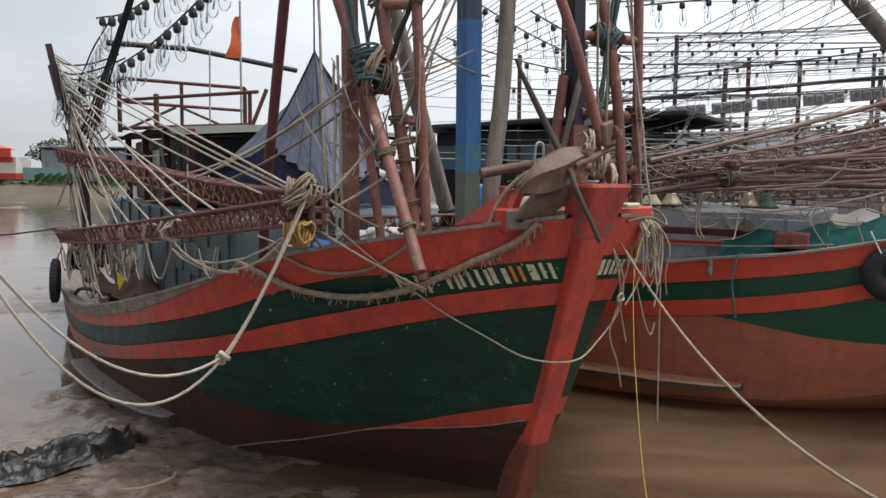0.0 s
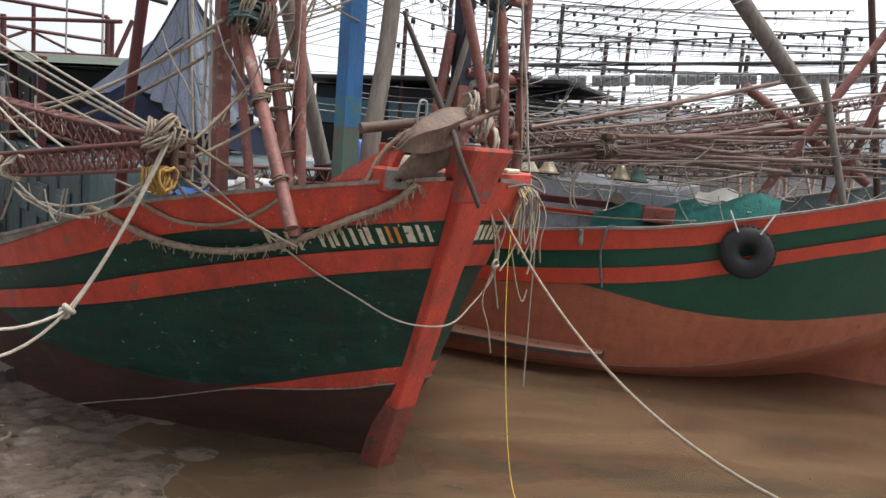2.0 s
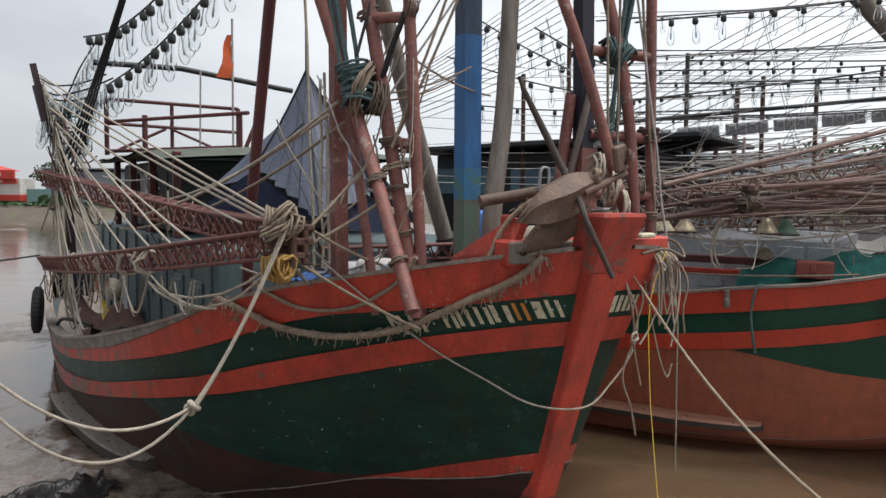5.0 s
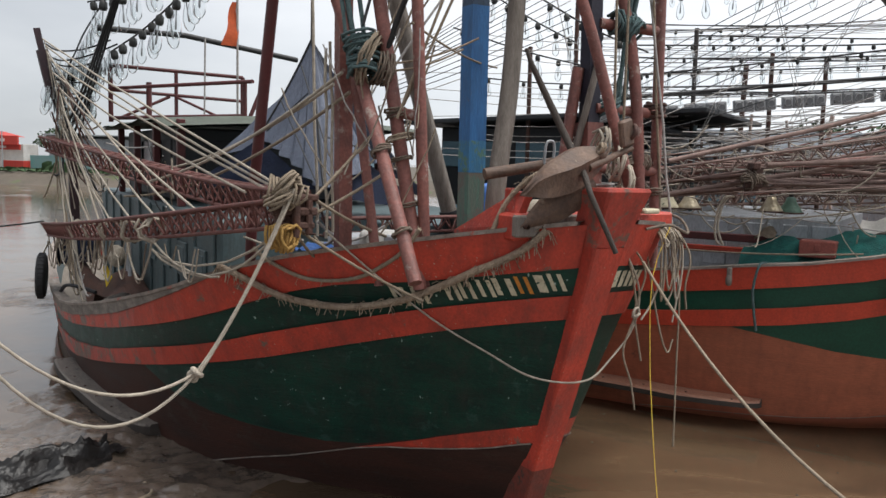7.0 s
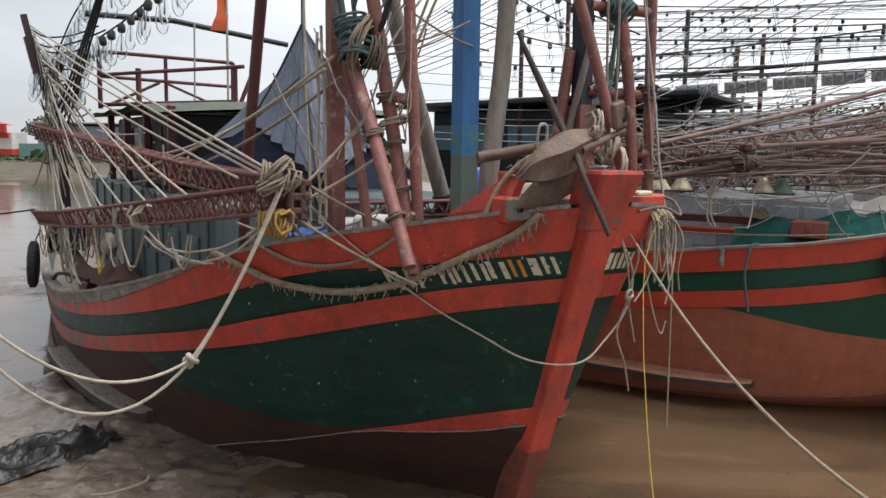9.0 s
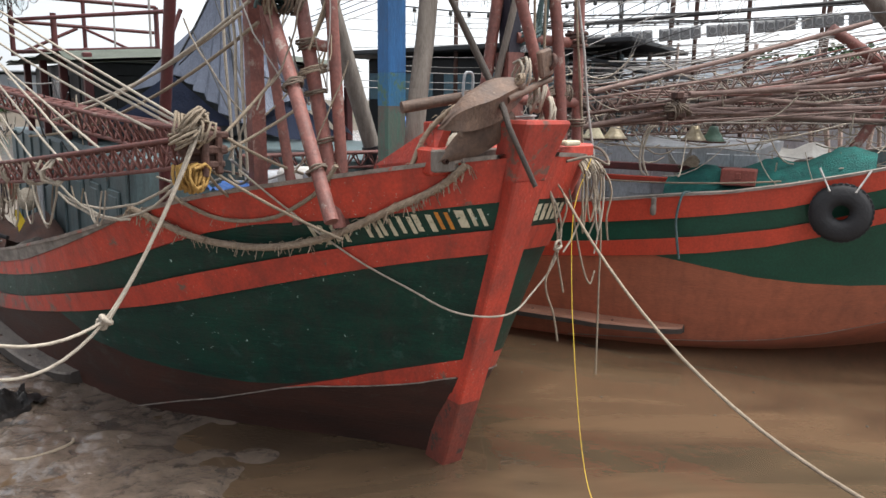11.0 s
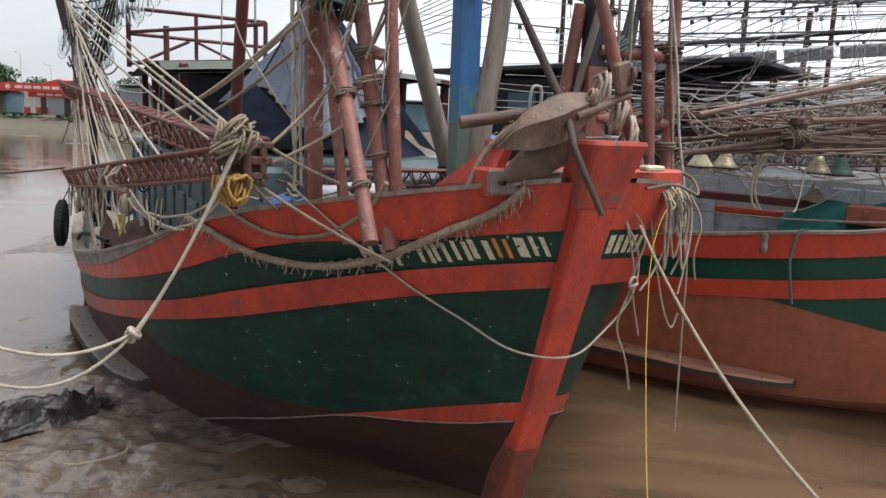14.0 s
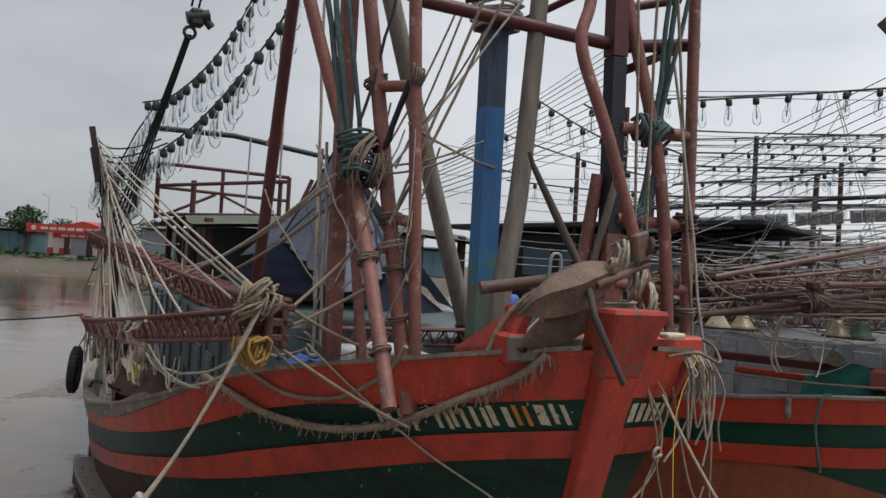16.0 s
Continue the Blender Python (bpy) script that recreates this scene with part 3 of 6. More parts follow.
WATER = bpy.data.materials.new("silty_water")
WATER.use_nodes = True
n_, l_ = WATER.node_tree.nodes, WATER.node_tree.links
wb = n_["Principled BSDF"]
wr = n_.new("ShaderNodeTexNoise")
wr.inputs["Scale"].default_value, wr.inputs["Detail"].default_value, wr.inputs["Distortion"].default_value = 0.8, 7, 0.8
wm = n_.new("ShaderNodeMapping")
wm.inputs["Scale"].default_value = (0.6, 1.6, 1)
wq = n_.new("ShaderNodeValToRGB")
wq.color_ramp.elements[0].position, wq.color_ramp.elements[0].color = 0.36, (0.068, 0.046, 0.029, 1)
wq.color_ramp.elements[1].position, wq.color_ramp.elements[1].color = 0.64, (0.125, 0.081, 0.048, 1)
wg = n_.new("ShaderNodeMapRange")
wg.inputs[1].default_value, wg.inputs[2].default_value, wg.inputs[3].default_value, wg.inputs[4].default_value = 0.4, 0.6, 0.03, 0.14
l_.new(wr.outputs["Fac"], wq.inputs[0])
l_.new(wr.outputs["Fac"], wg.inputs[0])
l_.new(wq.outputs[0], wb.inputs["Base Color"])
l_.new(wg.outputs[0], wb.inputs["Roughness"])
wt = n_.new("ShaderNodeTexNoise")
wt.inputs["Scale"].default_value, wt.inputs["Detail"].default_value = 3.0, 5
wc = n_.new("ShaderNodeTexCoord")
l_.new(wc.outputs["Object"], wt.inputs["Vector"])
l_.new(wc.outputs["Object"], wm.inputs[0])
l_.new(wm.outputs[0], wr.inputs["Vector"])
wbp = n_.new("ShaderNodeBump")
wbp.inputs["Strength"].default_value, wbp.inputs["Distance"].default_value = 0.1, 0.05
l_.new(wt.outputs["Fac"], wbp.inputs["Height"])
l_.new(wbp.outputs[0], wb.inputs["Normal"])
wb.inputs["IOR"].default_value = 1.75
sh = Shape()
sh.grid([[Vector((x, y, MUD - 0.015)) for x in (-140, -60, -20, 0, 20, 60)] for y in (1, 8, 20, 40, 79)])
solo("water", sh, WATER, "thin sheet of still silty water on the mud", "water", kind="structure")

# ---- boat 1: the near trawler ----
LINES1 = [
    [(-0.2, 2.22), (0.5, 2.07), (0.87, 1.985), (1.32, 1.885), (1.84, 1.765), (2.48, 1.58), (3.5, 1.28), (5.0, 0.96), (6.5, 0.68), (8.0, 0.47), (9.5, 0.42), (12, 0.5), (16, 0.8)],
    [(-0.2, 1.90), (0.29, 1.805), (1.0, 1.66), (1.6, 1.57), (2.1, 1.42), (2.95, 1.13), (4.0, 0.87), (6.0, 0.48), (8.2, 0.21), (10, 0.15), (16, 0.4)],
    [(-0.2, 1.68), (0.33, 1.59), (0.92, 1.46), (1.5, 1.30), (2.36, 1.05), (3.1, 0.83), (4.25, 0.58), (6.0, 0.22), (8, -0.02), (10.2, -0.15), (16, 0.1)],
    [(-0.2, 1.50), (0.41, 1.39), (1.0, 1.25), (1.89, 0.98), (2.45, 0.81), (3.2, 0.62), (4.5, 0.34), (6.5, -0.04), (8, -0.24), (9.8, -0.4), (16, -0.2)],
    [(-0.2, 0.75), (0.77, 0.435), (1.31, 0.26), (1.6, 0.15), (1.95, 0.045), (2.25, -0.015), (2.7, -0.03), (3.28, 0.01), (3.8, 0.08), (4.21, 0.19), (4.7, 0.34), (5.3, 0.45), (16, 0.8)],
    [(-0.2, 0.56), (0.78, 0.275), (1.03, 0.19), (1.35, 0.115), (1.65, 0.06), (1.95, 0.01), (2.24, -0.085), (2.86, -0.30), (3.55, -0.50), (4.5, -0.82), (6, -1.05), (16, -1.1)],
    [(-0.2, 0.75), (0.77, 0.43), (1.31, 0.25), (1.6, 0.14), (1.95, 0.025), (2.24, -0.08), (2.86, -0.30), (3.55, -0.50), (4.5, -0.83), (16, -1.1)],
]
boat1 = thing("fishing_boat", "weathered wooden fishing boat, red and green stripes, aground on mud", "boat", m=BOAT1)
place1, rail1, r1_1, r2t_1, r2b_1 = hull_parts(boat1, LINES1, (RED, GREEN, BROWN, CAPW))
stem_parts(boat1, RED)


def spar(name, pts, r, m, boat=boat1, label="", square=False, n=9):
    return part(name, Shape().tube(pts, r, n, square=square), m, boat, label)


spar("mast", [(1.65, 1.44, 1.74), (1.65, 1.47, 5.6)], 0.056, SPAR, square=True, label="square red steel post")
spar("gantry_leg", spline([(0.4, 1.45, 1.75), (1.0, 1.43, 2.65), (1.42, 1.46, 3.35), (1.62, 1.8, 4.6), (1.75, 2.0, 5.5)]), 0.05, SPAR)
spar("gantry_leg", [(0.98, 1.08, 1.6), (1.45, 1.38, 4.6), (1.6, 1.47, 5.5)], 0.055, SPAR)
spar("gantry_leg", [(1.0, 1.02, 1.6), (1.0, 1.2, 4.6), (1.0, 1.26, 5.4)], 0.046, SPAR)
spar("gantry_leg", [(1.25, 1.3, 1.6), (1.55, 1.42, 3.4)], 0.04, SPAR)
for z in (2.95, 3.9):
    u = (z - 1.95) / 2.65
    spar("rung", [(1.0 + 0.45 * u, 1.08 + 0.3 * u, z), (1.0, 1.03 + 0.17 * u, z - 0.03)], 0.042, SPAR)
spar("gantry_beam", [(1.1, 1.5, 4.62), (1.25, 1.04, 4.56), (0.9, -0.5, 4.40), (0.85, -1.2, 4.52)], 0.052, DKRED)
spar("gantry_beam", [(1.45, 0.6, 4.72), (0.85, -0.3, 4.95)], 0.045, DKRED)
spar("gantry_brace", [(0.85, -1.1, 4.5), (0.95, -0.5, 4.2)], 0.036, DKRED)
spar("gantry_brace", [(0.85, -1.0, 4.85), (0.9, -0.5, 4.7)], 0.036, DKRED)
spar("gantry_brace", [(1.66, 0.1, 4.62), (1.05, -0.3, 4.86)], 0.03, DKRED)
spar("mast", [(1.66, 0.2, 1.3), (1.66, 0.2, 2.499)], 0.086, BLUEB, square=True, label="timber mast, paint worn to grey and green")
spar("mast_scarf", [(1.66, 0.2, 2.5), (1.66, 0.2, 2.78)], 0.0875, BLUEG, square=True)
spar("mast", [(1.66, 0.2, 2.781), (1.66, 0.205, 3.94)], 0.087, BLUE, square=True, label="timber mast painted bright blue")
spar("mast_top", [(1.66, 0.205, 3.941), (1.66, 0.21, 4.62)], 0.086, mat("faded_grey_blue_mast_paint", (0.07, 0.12, 0.2), (0.045, 0.07, 0.105), 4, 0.7, stretch=(5, 5, 0.5), bump=0.4, grime=0.5, wear=(0.13, 0.13, 0.13), wear_at=0.6), square=True)
spar("mast_cap", [(1.66, 0.21, 4.58), (1.66, 0.21, 4.66)], 0.12, DKRED, square=True)
spar("derrick_pole", spline([(0.95, 0.47, 1.7), (0.96, 0.40, 2.5), (1.02, 0.27, 3.2), (1.08, 0.17, 4.2), (1.14, 0.08, 5.4)]), [0.082 - 0.0006 * i for i in range(25)], GREYW, label="bare grey wooden pole")
spar("derrick_pole", spline([(2.6, -0.2, 1.95), (2.6, 0.28, 3.4), (2.6, 0.78, 5.0), (2.6, 0.95, 5.5)]), 0.085, GREYW, label="leaning grey wooden pole")
spar("derrick_foot", [(2.6, -0.24, 1.8), (2.6, -0.16, 2.1)], 0.11, RUBBER)
spar("mast", [(0.9, -0.5, 1.6), (0.9, -0.48, 2.95)], 0.085, SPAR, square=True, label="square red steel post")
spar("mast_sleeve", [(0.9, -0.48, 2.93), (0.9, -0.45, 4.3)], 0.062, mat("blackened_steel", (0.022, 0.02, 0.034), None, 5, 0.6), square=True)
spar("mast", [(0.9, -0.45, 4.31), (0.9, -0.43, 5.5)], 0.066, DKRED, square=True)
spar("gantry_leg", [(0.75, -1.16, 1.7), (0.75, -1.06, 5.2)], 0.047, SPAR)
spar("gantry_leg", spline([(0.75, -1.02, 1.7), (0.75, -0.82, 3.4), (0.88, -0.52, 4.75), (0.92, -0.45, 5.3)]), 0.05, SPAR)
spar("gantry_leg", spline([(0.48, -0.66, 2.2), (0.6, -0.22, 3.58), (0.7, 0.0, 4.26), (0.76, -0.1, 4.65), (0.85, -0.2, 5.3)]), 0.046, SPAR)
spar("gantry_leg", [(1.05, -0.2, 1.7), (0.95, -0.38, 3.4)], 0.05, SPAR)
for z in (2.55, 3.05, 3.75):
    spar("rung", [(0.75, -1.12, z), (0.85, -0.5, z + 0.02)], 0.045, SPAR)
spar("gantry_brace", [(0.92, -0.3, 2.5), (0.8, -0.48, 3.5)], 0.03, GREYW)
spar("signal_pole", [(3.2, 1.75, 1.2), (3.04, 1.75, 2.25), (2.25, 1.75, 4.7), (2.05, 1.75, 5.3)], 0.052, DKRED, label="raked dark red steel pole")
part("outrigger_boom", truss([(1.25, 2.15, 2.17), (3.3, 2.68, 1.92), (6.5, 2.95, 1.62), (9.8, 3.0, 1.37)], 0.19, 0.17, 0.22, 0.014), TRUSS, boat1, "folded rusty red lattice boom")
part("outrigger_boom", truss([(1.35, 1.95, 2.22), (3.3, 2.1, 2.26), (6.5, 2.6, 2.5), (9.6, 3.0, 2.73)], 0.22, 0.2, 0.24, 0.014), TRUSS, boat1, "folded rusty red lattice boom")
head = part("boom_head", Shape().box(pose(1.2, 2.05, 2.2), 0.16, 0.2, 0.26, 0.03), RUST, boat1, "rusted iron boom head fitting")
for y_, z_, w_, h_ in ((2.06, 2.2, 0.34, 0.06), (2.06, 2.1, 0.3, 0.05), (1.95, 2.18, 0.05, 0.3), (2.18, 2.18, 0.05, 0.3), (2.06, 2.3, 0.36, 0.05)):
    part("boom_head_plate", Shape().box(pose(1.1, y_, z_), 0.05, w_, h_), RUST, head)
part("boom_head_pin", Shape().tube([(1.06, 2.06, 2.02), (1.06, 2.06, 2.4)], 0.03), RUST, head)
# stern goal post on the starboard quarter
sh = Shape()
for p, q, w in (((9.4, 3.1, 4.46), (9.4, 3.02, 4.05), 0.045), ((9.4, 3.04, 4.14), (9.4, 2.93, 3.6), 0.075), ((9.4, 2.95, 3.62), (9.4, 2.62, 2.75), 0.045)):
    sh.tube([p, q], w, square=True)
sh.tube([(9.4, 2.66, 2.85), (9.5, 2.6, 0.6)], 0.065, square=True)
part("quarter_post", sh, mat("maroon_black_steel", (0.05, 0.02, 0.026), (0.028, 0.018, 0.022), 5, 0.55, wear=(0.1, 0.06, 0.055), wear_at=0.62), boat1, "dark red cranked steel post")
# deckhouse and wheelhouse
sh = Shape()
sh.box(pose(8.1, 0, 1.1), 8.4, 3.7, 1.7, 0.05)
part("deckhouse", sh, CABIN, boat1, "grey-blue painted deckhouse")
for a in (4.6, 5.5, 6.4, 7.3):
    sh = Shape().box(pose(a, 1.865, 1.35), 0.5, 0.03, 0.42).box(pose(a, 1.875, 1.35), 0.38, 0.03, 0.3)
    part("deckhouse_door", sh, CABIN, boat1)
for a in np.arange(4.0, 12.2, 0.84):
    part("wall_batten", Shape().box(pose(a, 1.87, 1.1), 0.03, 0.03, 1.66, 0.004), CABIN, boat1)
for a in (6.0, 7.5, 9.0, 10.5):
    for l in (-1.75, 1.75):
        part("wheelhouse_post", Shape().box(pose(a, l, 2.5), 0.1, 0.1, 1.1), DKRED, boat1)
# one solid near-black box fills the space between deckhouse and awning
part("wheelhouse_wall", Shape().box(pose(8.6, 0.2, 2.48), 3.6, 2.9, 1.0, 0.03), mat("dark_wheelhouse_fill", (0.035, 0.04, 0.045), None, 3, 0.6), boat1, "dark wheelhouse under the roof")
for a in (7.2, 7.9, 8.6, 9.3, 10.0):
    part("window", Shape().box(pose(a, 1.66, 2.6), 0.5, 0.03, 0.42), LENS if a == 8.6 else BLACKR, boat1)
for l in (1.0, 0.2, -0.6):
    part("window", Shape().box(pose(6.79, l, 2.6), 0.03, 0.5, 0.42), BLACKR, boat1)
sh = Shape()
sh.grid([[Vector((a, l, 3.1 + 0.1 * math.cos(l * 0.8) - 0.05 * abs(math.sin(a * 2.1)) - (0.12 if a < 6 else 0))) for l in np.linspace(-1.95, 2.0, 9)] for a in np.linspace(5.6, 11.0, 16)])
sh.grid([[Vector((a, l, 3.06 + 0.1 * math.cos(l * 0.8) - 0.05 * abs(math.sin(a * 2.1)) - (0.12 if a < 6 else 0))) for l in np.linspace(-1.95, 2.0, 9)] for a in np.linspace(5.6, 11.0, 16)])
part("roof_awning", sh, AWN, boat1, "sagging grey-green canvas roof")
# rail frame over the roof
for p, q, r in (((9.2, 2.1, 3.62), (6.4, 0.7, 3.62), 0.045), ((9.2, 0.0, 3.95), (9.2, 2.1, 3.98), 0.05), ((9.2, 2.1, 3.1), (9.2, 2.1, 4.0), 0.06), ((9.2, 0.0, 3.1), (9.2, 0.0, 3.95), 0.06),
                ((9.2, 1.1, 3.1), (9.2, 1.1, 3.95), 0.05), ((9.2, 2.1, 3.6), (9.2, 0.0, 3.55), 0.045), ((9.2, 2.0, 3.15), (9.2, 1.2, 3.55), 0.04), ((9.2, 1.1, 3.55), (8.2, 0.4, 3.1), 0.035),
                ((6.6, 0.75, 3.1), (6.6, 0.75, 3.62), 0.05), ((9.2, -0.05, 3.1), (9.2, -0.4, 3.95), 0.06), ((8.8, 1.6, 3.1), (8.8, 1.6, 3.72), 0.07), ((9.2, 2.1, 3.16), (6.6, 0.75, 3.16), 0.05)):
    spar("roof_rail", [p, q], 0.62 * r, DKRED)
spar("roof_boom", [(9.0, 2.3, 4.5), (9.0, 1.0, 4.52), (9.0, -0.9, 4.3)], 0.045, WIRE, label="thin black pole over the roof")
# number painted on the bow as plain bars
for side, span in ((1, [(1.12, 1.2, 0), (1.0, 1.08, 0), (0.82, 0.89, 0), (0.74, 0.81, 0), (0.64, 0.71, 0), (0.54, 0.63, 0), (0.46, 0.52, 1), (0.39, 0.43, 0), (0.31, 0.37, 0)]),
                   (-1, [(0.045, 0.065, 0), (0.075, 0.095, 0), (0.105, 0.125, 0), (0.135, 0.155, 0), (0.165, 0.185, 0)])):
    for a0, a1, odd in span:
        sh = Shape()
        am = (a0 + a1) / 2 + (0.27 if side < 0 else 0)
        lo, hi = r2t_1(am), r1_1(am)
        z0, z1 = lo + 0.2 * (hi - lo), hi - 0.14 * (hi - lo)
        for b0, b1 in ((a0, a0 + 0.3 * (a1 - a0)), (a1 - 0.3 * (a1 - a0), a1)) if a1 - a0 > 0.045 else ((a0, a1),):
            if side > 0:
                sh.grid([[Vector((a, breadth(a, z) + 0.006, z)) for a in (b0, b1)] for z in (z0, (z0 + z1) / 2, z1)])
            else:
                sh.grid([[place1(lambda x, z=z: z, s, 0.012, -1) for s in (b1, b0)] for z in (z0, (z0 + z1) / 2, z1)])
        part("painted_bar", sh, ORNG if odd else CREAM, boat1)
# cathead beam across the bow
sh = Shape().box(pose(0.46, -0.15, 2.12), 0.2, 1.65, 0.2, 0.02)
part("cathead_beam", sh, RED, boat1, "red cross beam behind the stem")
part("cathead_block", Shape().box(pose(0.37, 0.36, 2.13), 0.12, 0.62, 0.16, 0.012), GREYW, boat1, "bare grey timber block with bolts")
for l in (0.15, 0.3, 0.45, 0.6):
    part("bolt", Shape().lathe(pose(0.3, l, 2.13, 0, 90, 0), [(0.018, -0.03), (0.018, 0.03), (0.0, 0.035)], 8), RUST, boat1)
sh = Shape()
q = [Vector((1.25, 0.62, 1.95)), Vector((0.42, 0.62, 2.14)), Vector((0.42, 0.52, 2.36)), Vector((0.5, 0.55, 2.38)), Vector((1.25, 0.62, 2.03))]
sh.add(q + [p + Vector((0, -0.07, 0)) for p in q], [(0, 1, 2, 3, 4), (9, 8, 7, 6, 5)] + [(i, i + 5, (i + 1) % 5 + 5, (i + 1) % 5) for i in range(5)])
part("bow_knee", sh, RED, boat1, "red sloping bow knee plank")
part("bitt", Shape().box(pose(0.62, 0.5, 2.2), 0.09, 0.09, 0.4), RED, boat1)
# fender plank along the bilge: a thick board standing out from the hull; pale worn top coloured as lit, sides and
# underside coloured as shaded
def bilge_plank(boat, place, lift, z, ends, width, thick, tip, drop, mats, label):
    sh = Shape()
    top, under = [], []
    for k in range(25):
        a = ends[0] + (ends[1] - ends[0]) * (k / 24) ** 1.5
        inner = place(lambda x: z, a - stem_at(z, lift), -0.06).y
        u = min((a - ends[0]) / tip, 1)
        outer = inner + 0.06 + width * (0.35 + 0.65 * u ** 0.5)
        zz = z + 0.012 * noise.noise((a * 2.1, 3, 7)) - drop * (a - ends[0])
        top.append((Vector((a, inner, zz)), Vector((a, outer - 0.02, zz - 0.008)), Vector((a, outer, zz - 0.03))))
        under.append((Vector((a, outer, zz - thick)), Vector((a, inner, zz - thick - 0.03))))
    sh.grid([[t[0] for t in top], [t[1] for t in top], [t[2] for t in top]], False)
    # front edge and underside take the darker colour as painted shade
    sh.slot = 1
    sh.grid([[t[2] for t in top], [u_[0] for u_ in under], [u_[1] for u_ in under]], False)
    sh.add([*top[0], *under[0]], [(0, 1, 2, 3, 4)])
    part("bilge_plank", sh, mats, boat, label)
    for a in np.arange(ends[0] + 0.3, ends[1], 0.55):
        y = place(lambda x: z, a - stem_at(z, lift), 0.0).y + width * 0.6
        part("bolt", Shape().lathe(pose(a, y, z - 0.008 - drop * (a - ends[0])), [(0.016, 0), (0.014, 0.012), (0, 0.015)], 7), RUST, boat)


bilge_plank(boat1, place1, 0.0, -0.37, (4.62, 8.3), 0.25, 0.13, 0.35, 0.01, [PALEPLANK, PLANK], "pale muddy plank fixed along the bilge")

# ---- boat 2 ----
LINES2 = [
    [(-0.2, 3.0), (1.0, 2.58), (2.35, 2.14), (3.3, 1.88), (4.7, 1.56), (5.7, 1.43), (6.65, 1.3), (8.5, 1.15), (11, 1.1), (16, 1.4)],
    [(-0.2, 2.7), (1.0, 2.3), (2.3, 1.92), (3.0, 1.75), (4.4, 1.37), (5.1, 1.25), (6.4, 1.06), (8.5, 0.88), (11, 0.82), (16, 1.1)],
    [(-0.2, 2.45), (1.0, 2.1), (2.3, 1.70), (3.0, 1.52), (4.5, 1.11), (5.1, 1.0), (6.4, 0.81), (8.5, 0.62), (11, 0.56), (16, 0.8)],
    [(-0.2, 2.3), (1.0, 1.93), (2.26, 1.53), (3.0, 1.35), (4.5, 0.91), (5.7, 0.7), (6.5, 0.60), (8.5, 0.42), (11, 0.36), (16, 0.6)],
    [(-0.2, 1.4), (1.5, 0.78), (2.5, 0.57), (3.4, 0.46), (4.5, 0.5), (5.6, 0.67), (6.5, 0.8), (8, 1.0), (16, 1.2)],
    [(-0.2, 1.25), (1.2, 0.75), (2.12, 0.32), (2.52, 0.16), (3.18, -0.04), (3.85, -0.23), (4.54, -0.36), (5.25, -0.42), (6.2, -0.48), (8, -0.6), (16, -0.8)],
    [(-0.2, 1.2), (1.2, 0.7), (2.12, 0.27), (2.52, 0.11), (3.18, -0.09), (3.85, -0.28), (4.54, -0.41), (5.25, -0.47), (6.2, -0.53), (8, -0.65), (16, -0.85)],
]
boat2 = thing("fishing_boat", "wooden fishing boat with fresh red and green stripes and rust-red bottom", "boat", m=BOAT2)
place2, rail2, r1_2, r2t_2, r2b_2 = hull_parts(boat2, LINES2, (RED2, GREEN2, BROWN2, CAPW), lift=0.55)
stem_parts(boat2, RED2, 0.55)
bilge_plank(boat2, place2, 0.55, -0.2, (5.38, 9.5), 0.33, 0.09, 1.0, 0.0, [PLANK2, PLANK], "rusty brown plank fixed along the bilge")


# ---- things on and round boat 1 ----
def B1(*p):
    return BOAT1 @ Vector(p)


def B2(*p):
    return BOAT2 @ Vector(p)


def rope(pts, r, m, label, frame=BOAT1, category="rope", group="", name="rope", n=6, fuzz=0):
    sh = Shape().tube(pts, r, n)
    for _ in range(fuzz):
        p = random.choice(pts)
        q = p + Vector((random.uniform(-1, 1), random.uniform(-1, 1), random.uniform(-1.4, 0.4))) * r * 2.6
        sh.tube([p, (p + q) / 2 + Vector((0, 0, r)), q], r * 0.14, 3, cap=False)
    return solo(name, sh, m, label, category, m=frame, group=group)


def lashing(c, axis, r, turns, thick, m, label="rope lashing wound round the spars", frame=BOAT1, rand=0.25):
    """Turns of rope wound round a spar."""
    axis = Vector(axis).normalized()
    u = axis.orthogonal().normalized()
    w = axis.cross(u)
    pts = []
    for i in range(turns * 10 + 1):
        a = 2 * math.pi * i / 10
        k = r * (1 + random.uniform(0, rand))
        pts.append(Vector(c) + (u * math.cos(a) + w * math.sin(a)) * k + axis * thick * 2.1 * (i / 10 - turns / 2) + axis * random.uniform(-1, 1) * thick * 0.6)
    return solo("rope_lashing", Shape().tube(pts, thick, 5), m, label, "rope", m=frame, group="rope lashings")


def hull_line(path, off=0.04):
    return spline([Vector((a, breadth(a, z) + off, z)) for a, z in path], 6)


# mooring lines
knot = Vector((-1.67, 5.73, 1.12))
tip = B1(1.0, 2.12, 2.36)
rope(sag(tip, knot, 0.10, 14), 0.0125, ROPEW, "pale doubled mooring rope down from the boom head", Matrix())
rope([p + Vector((0.03, -0.02, 0.01)) for p in sag(tip, knot, 0.07, 14)], 0.011, ROPEW, "pale doubled mooring rope down from the boom head", Matrix())
solo("rope_knot", Shape().ring(knot, (0.6, 0.3, 0.8), 0.035, 0.02, 12, 6).ring(knot + Vector((-0.03, 0.0, -0.03)), (0.2, 0.9, 0.1), 0.03, 0.018, 12, 6), ROPEW, "pale knot joining two mooring ropes", "knot")
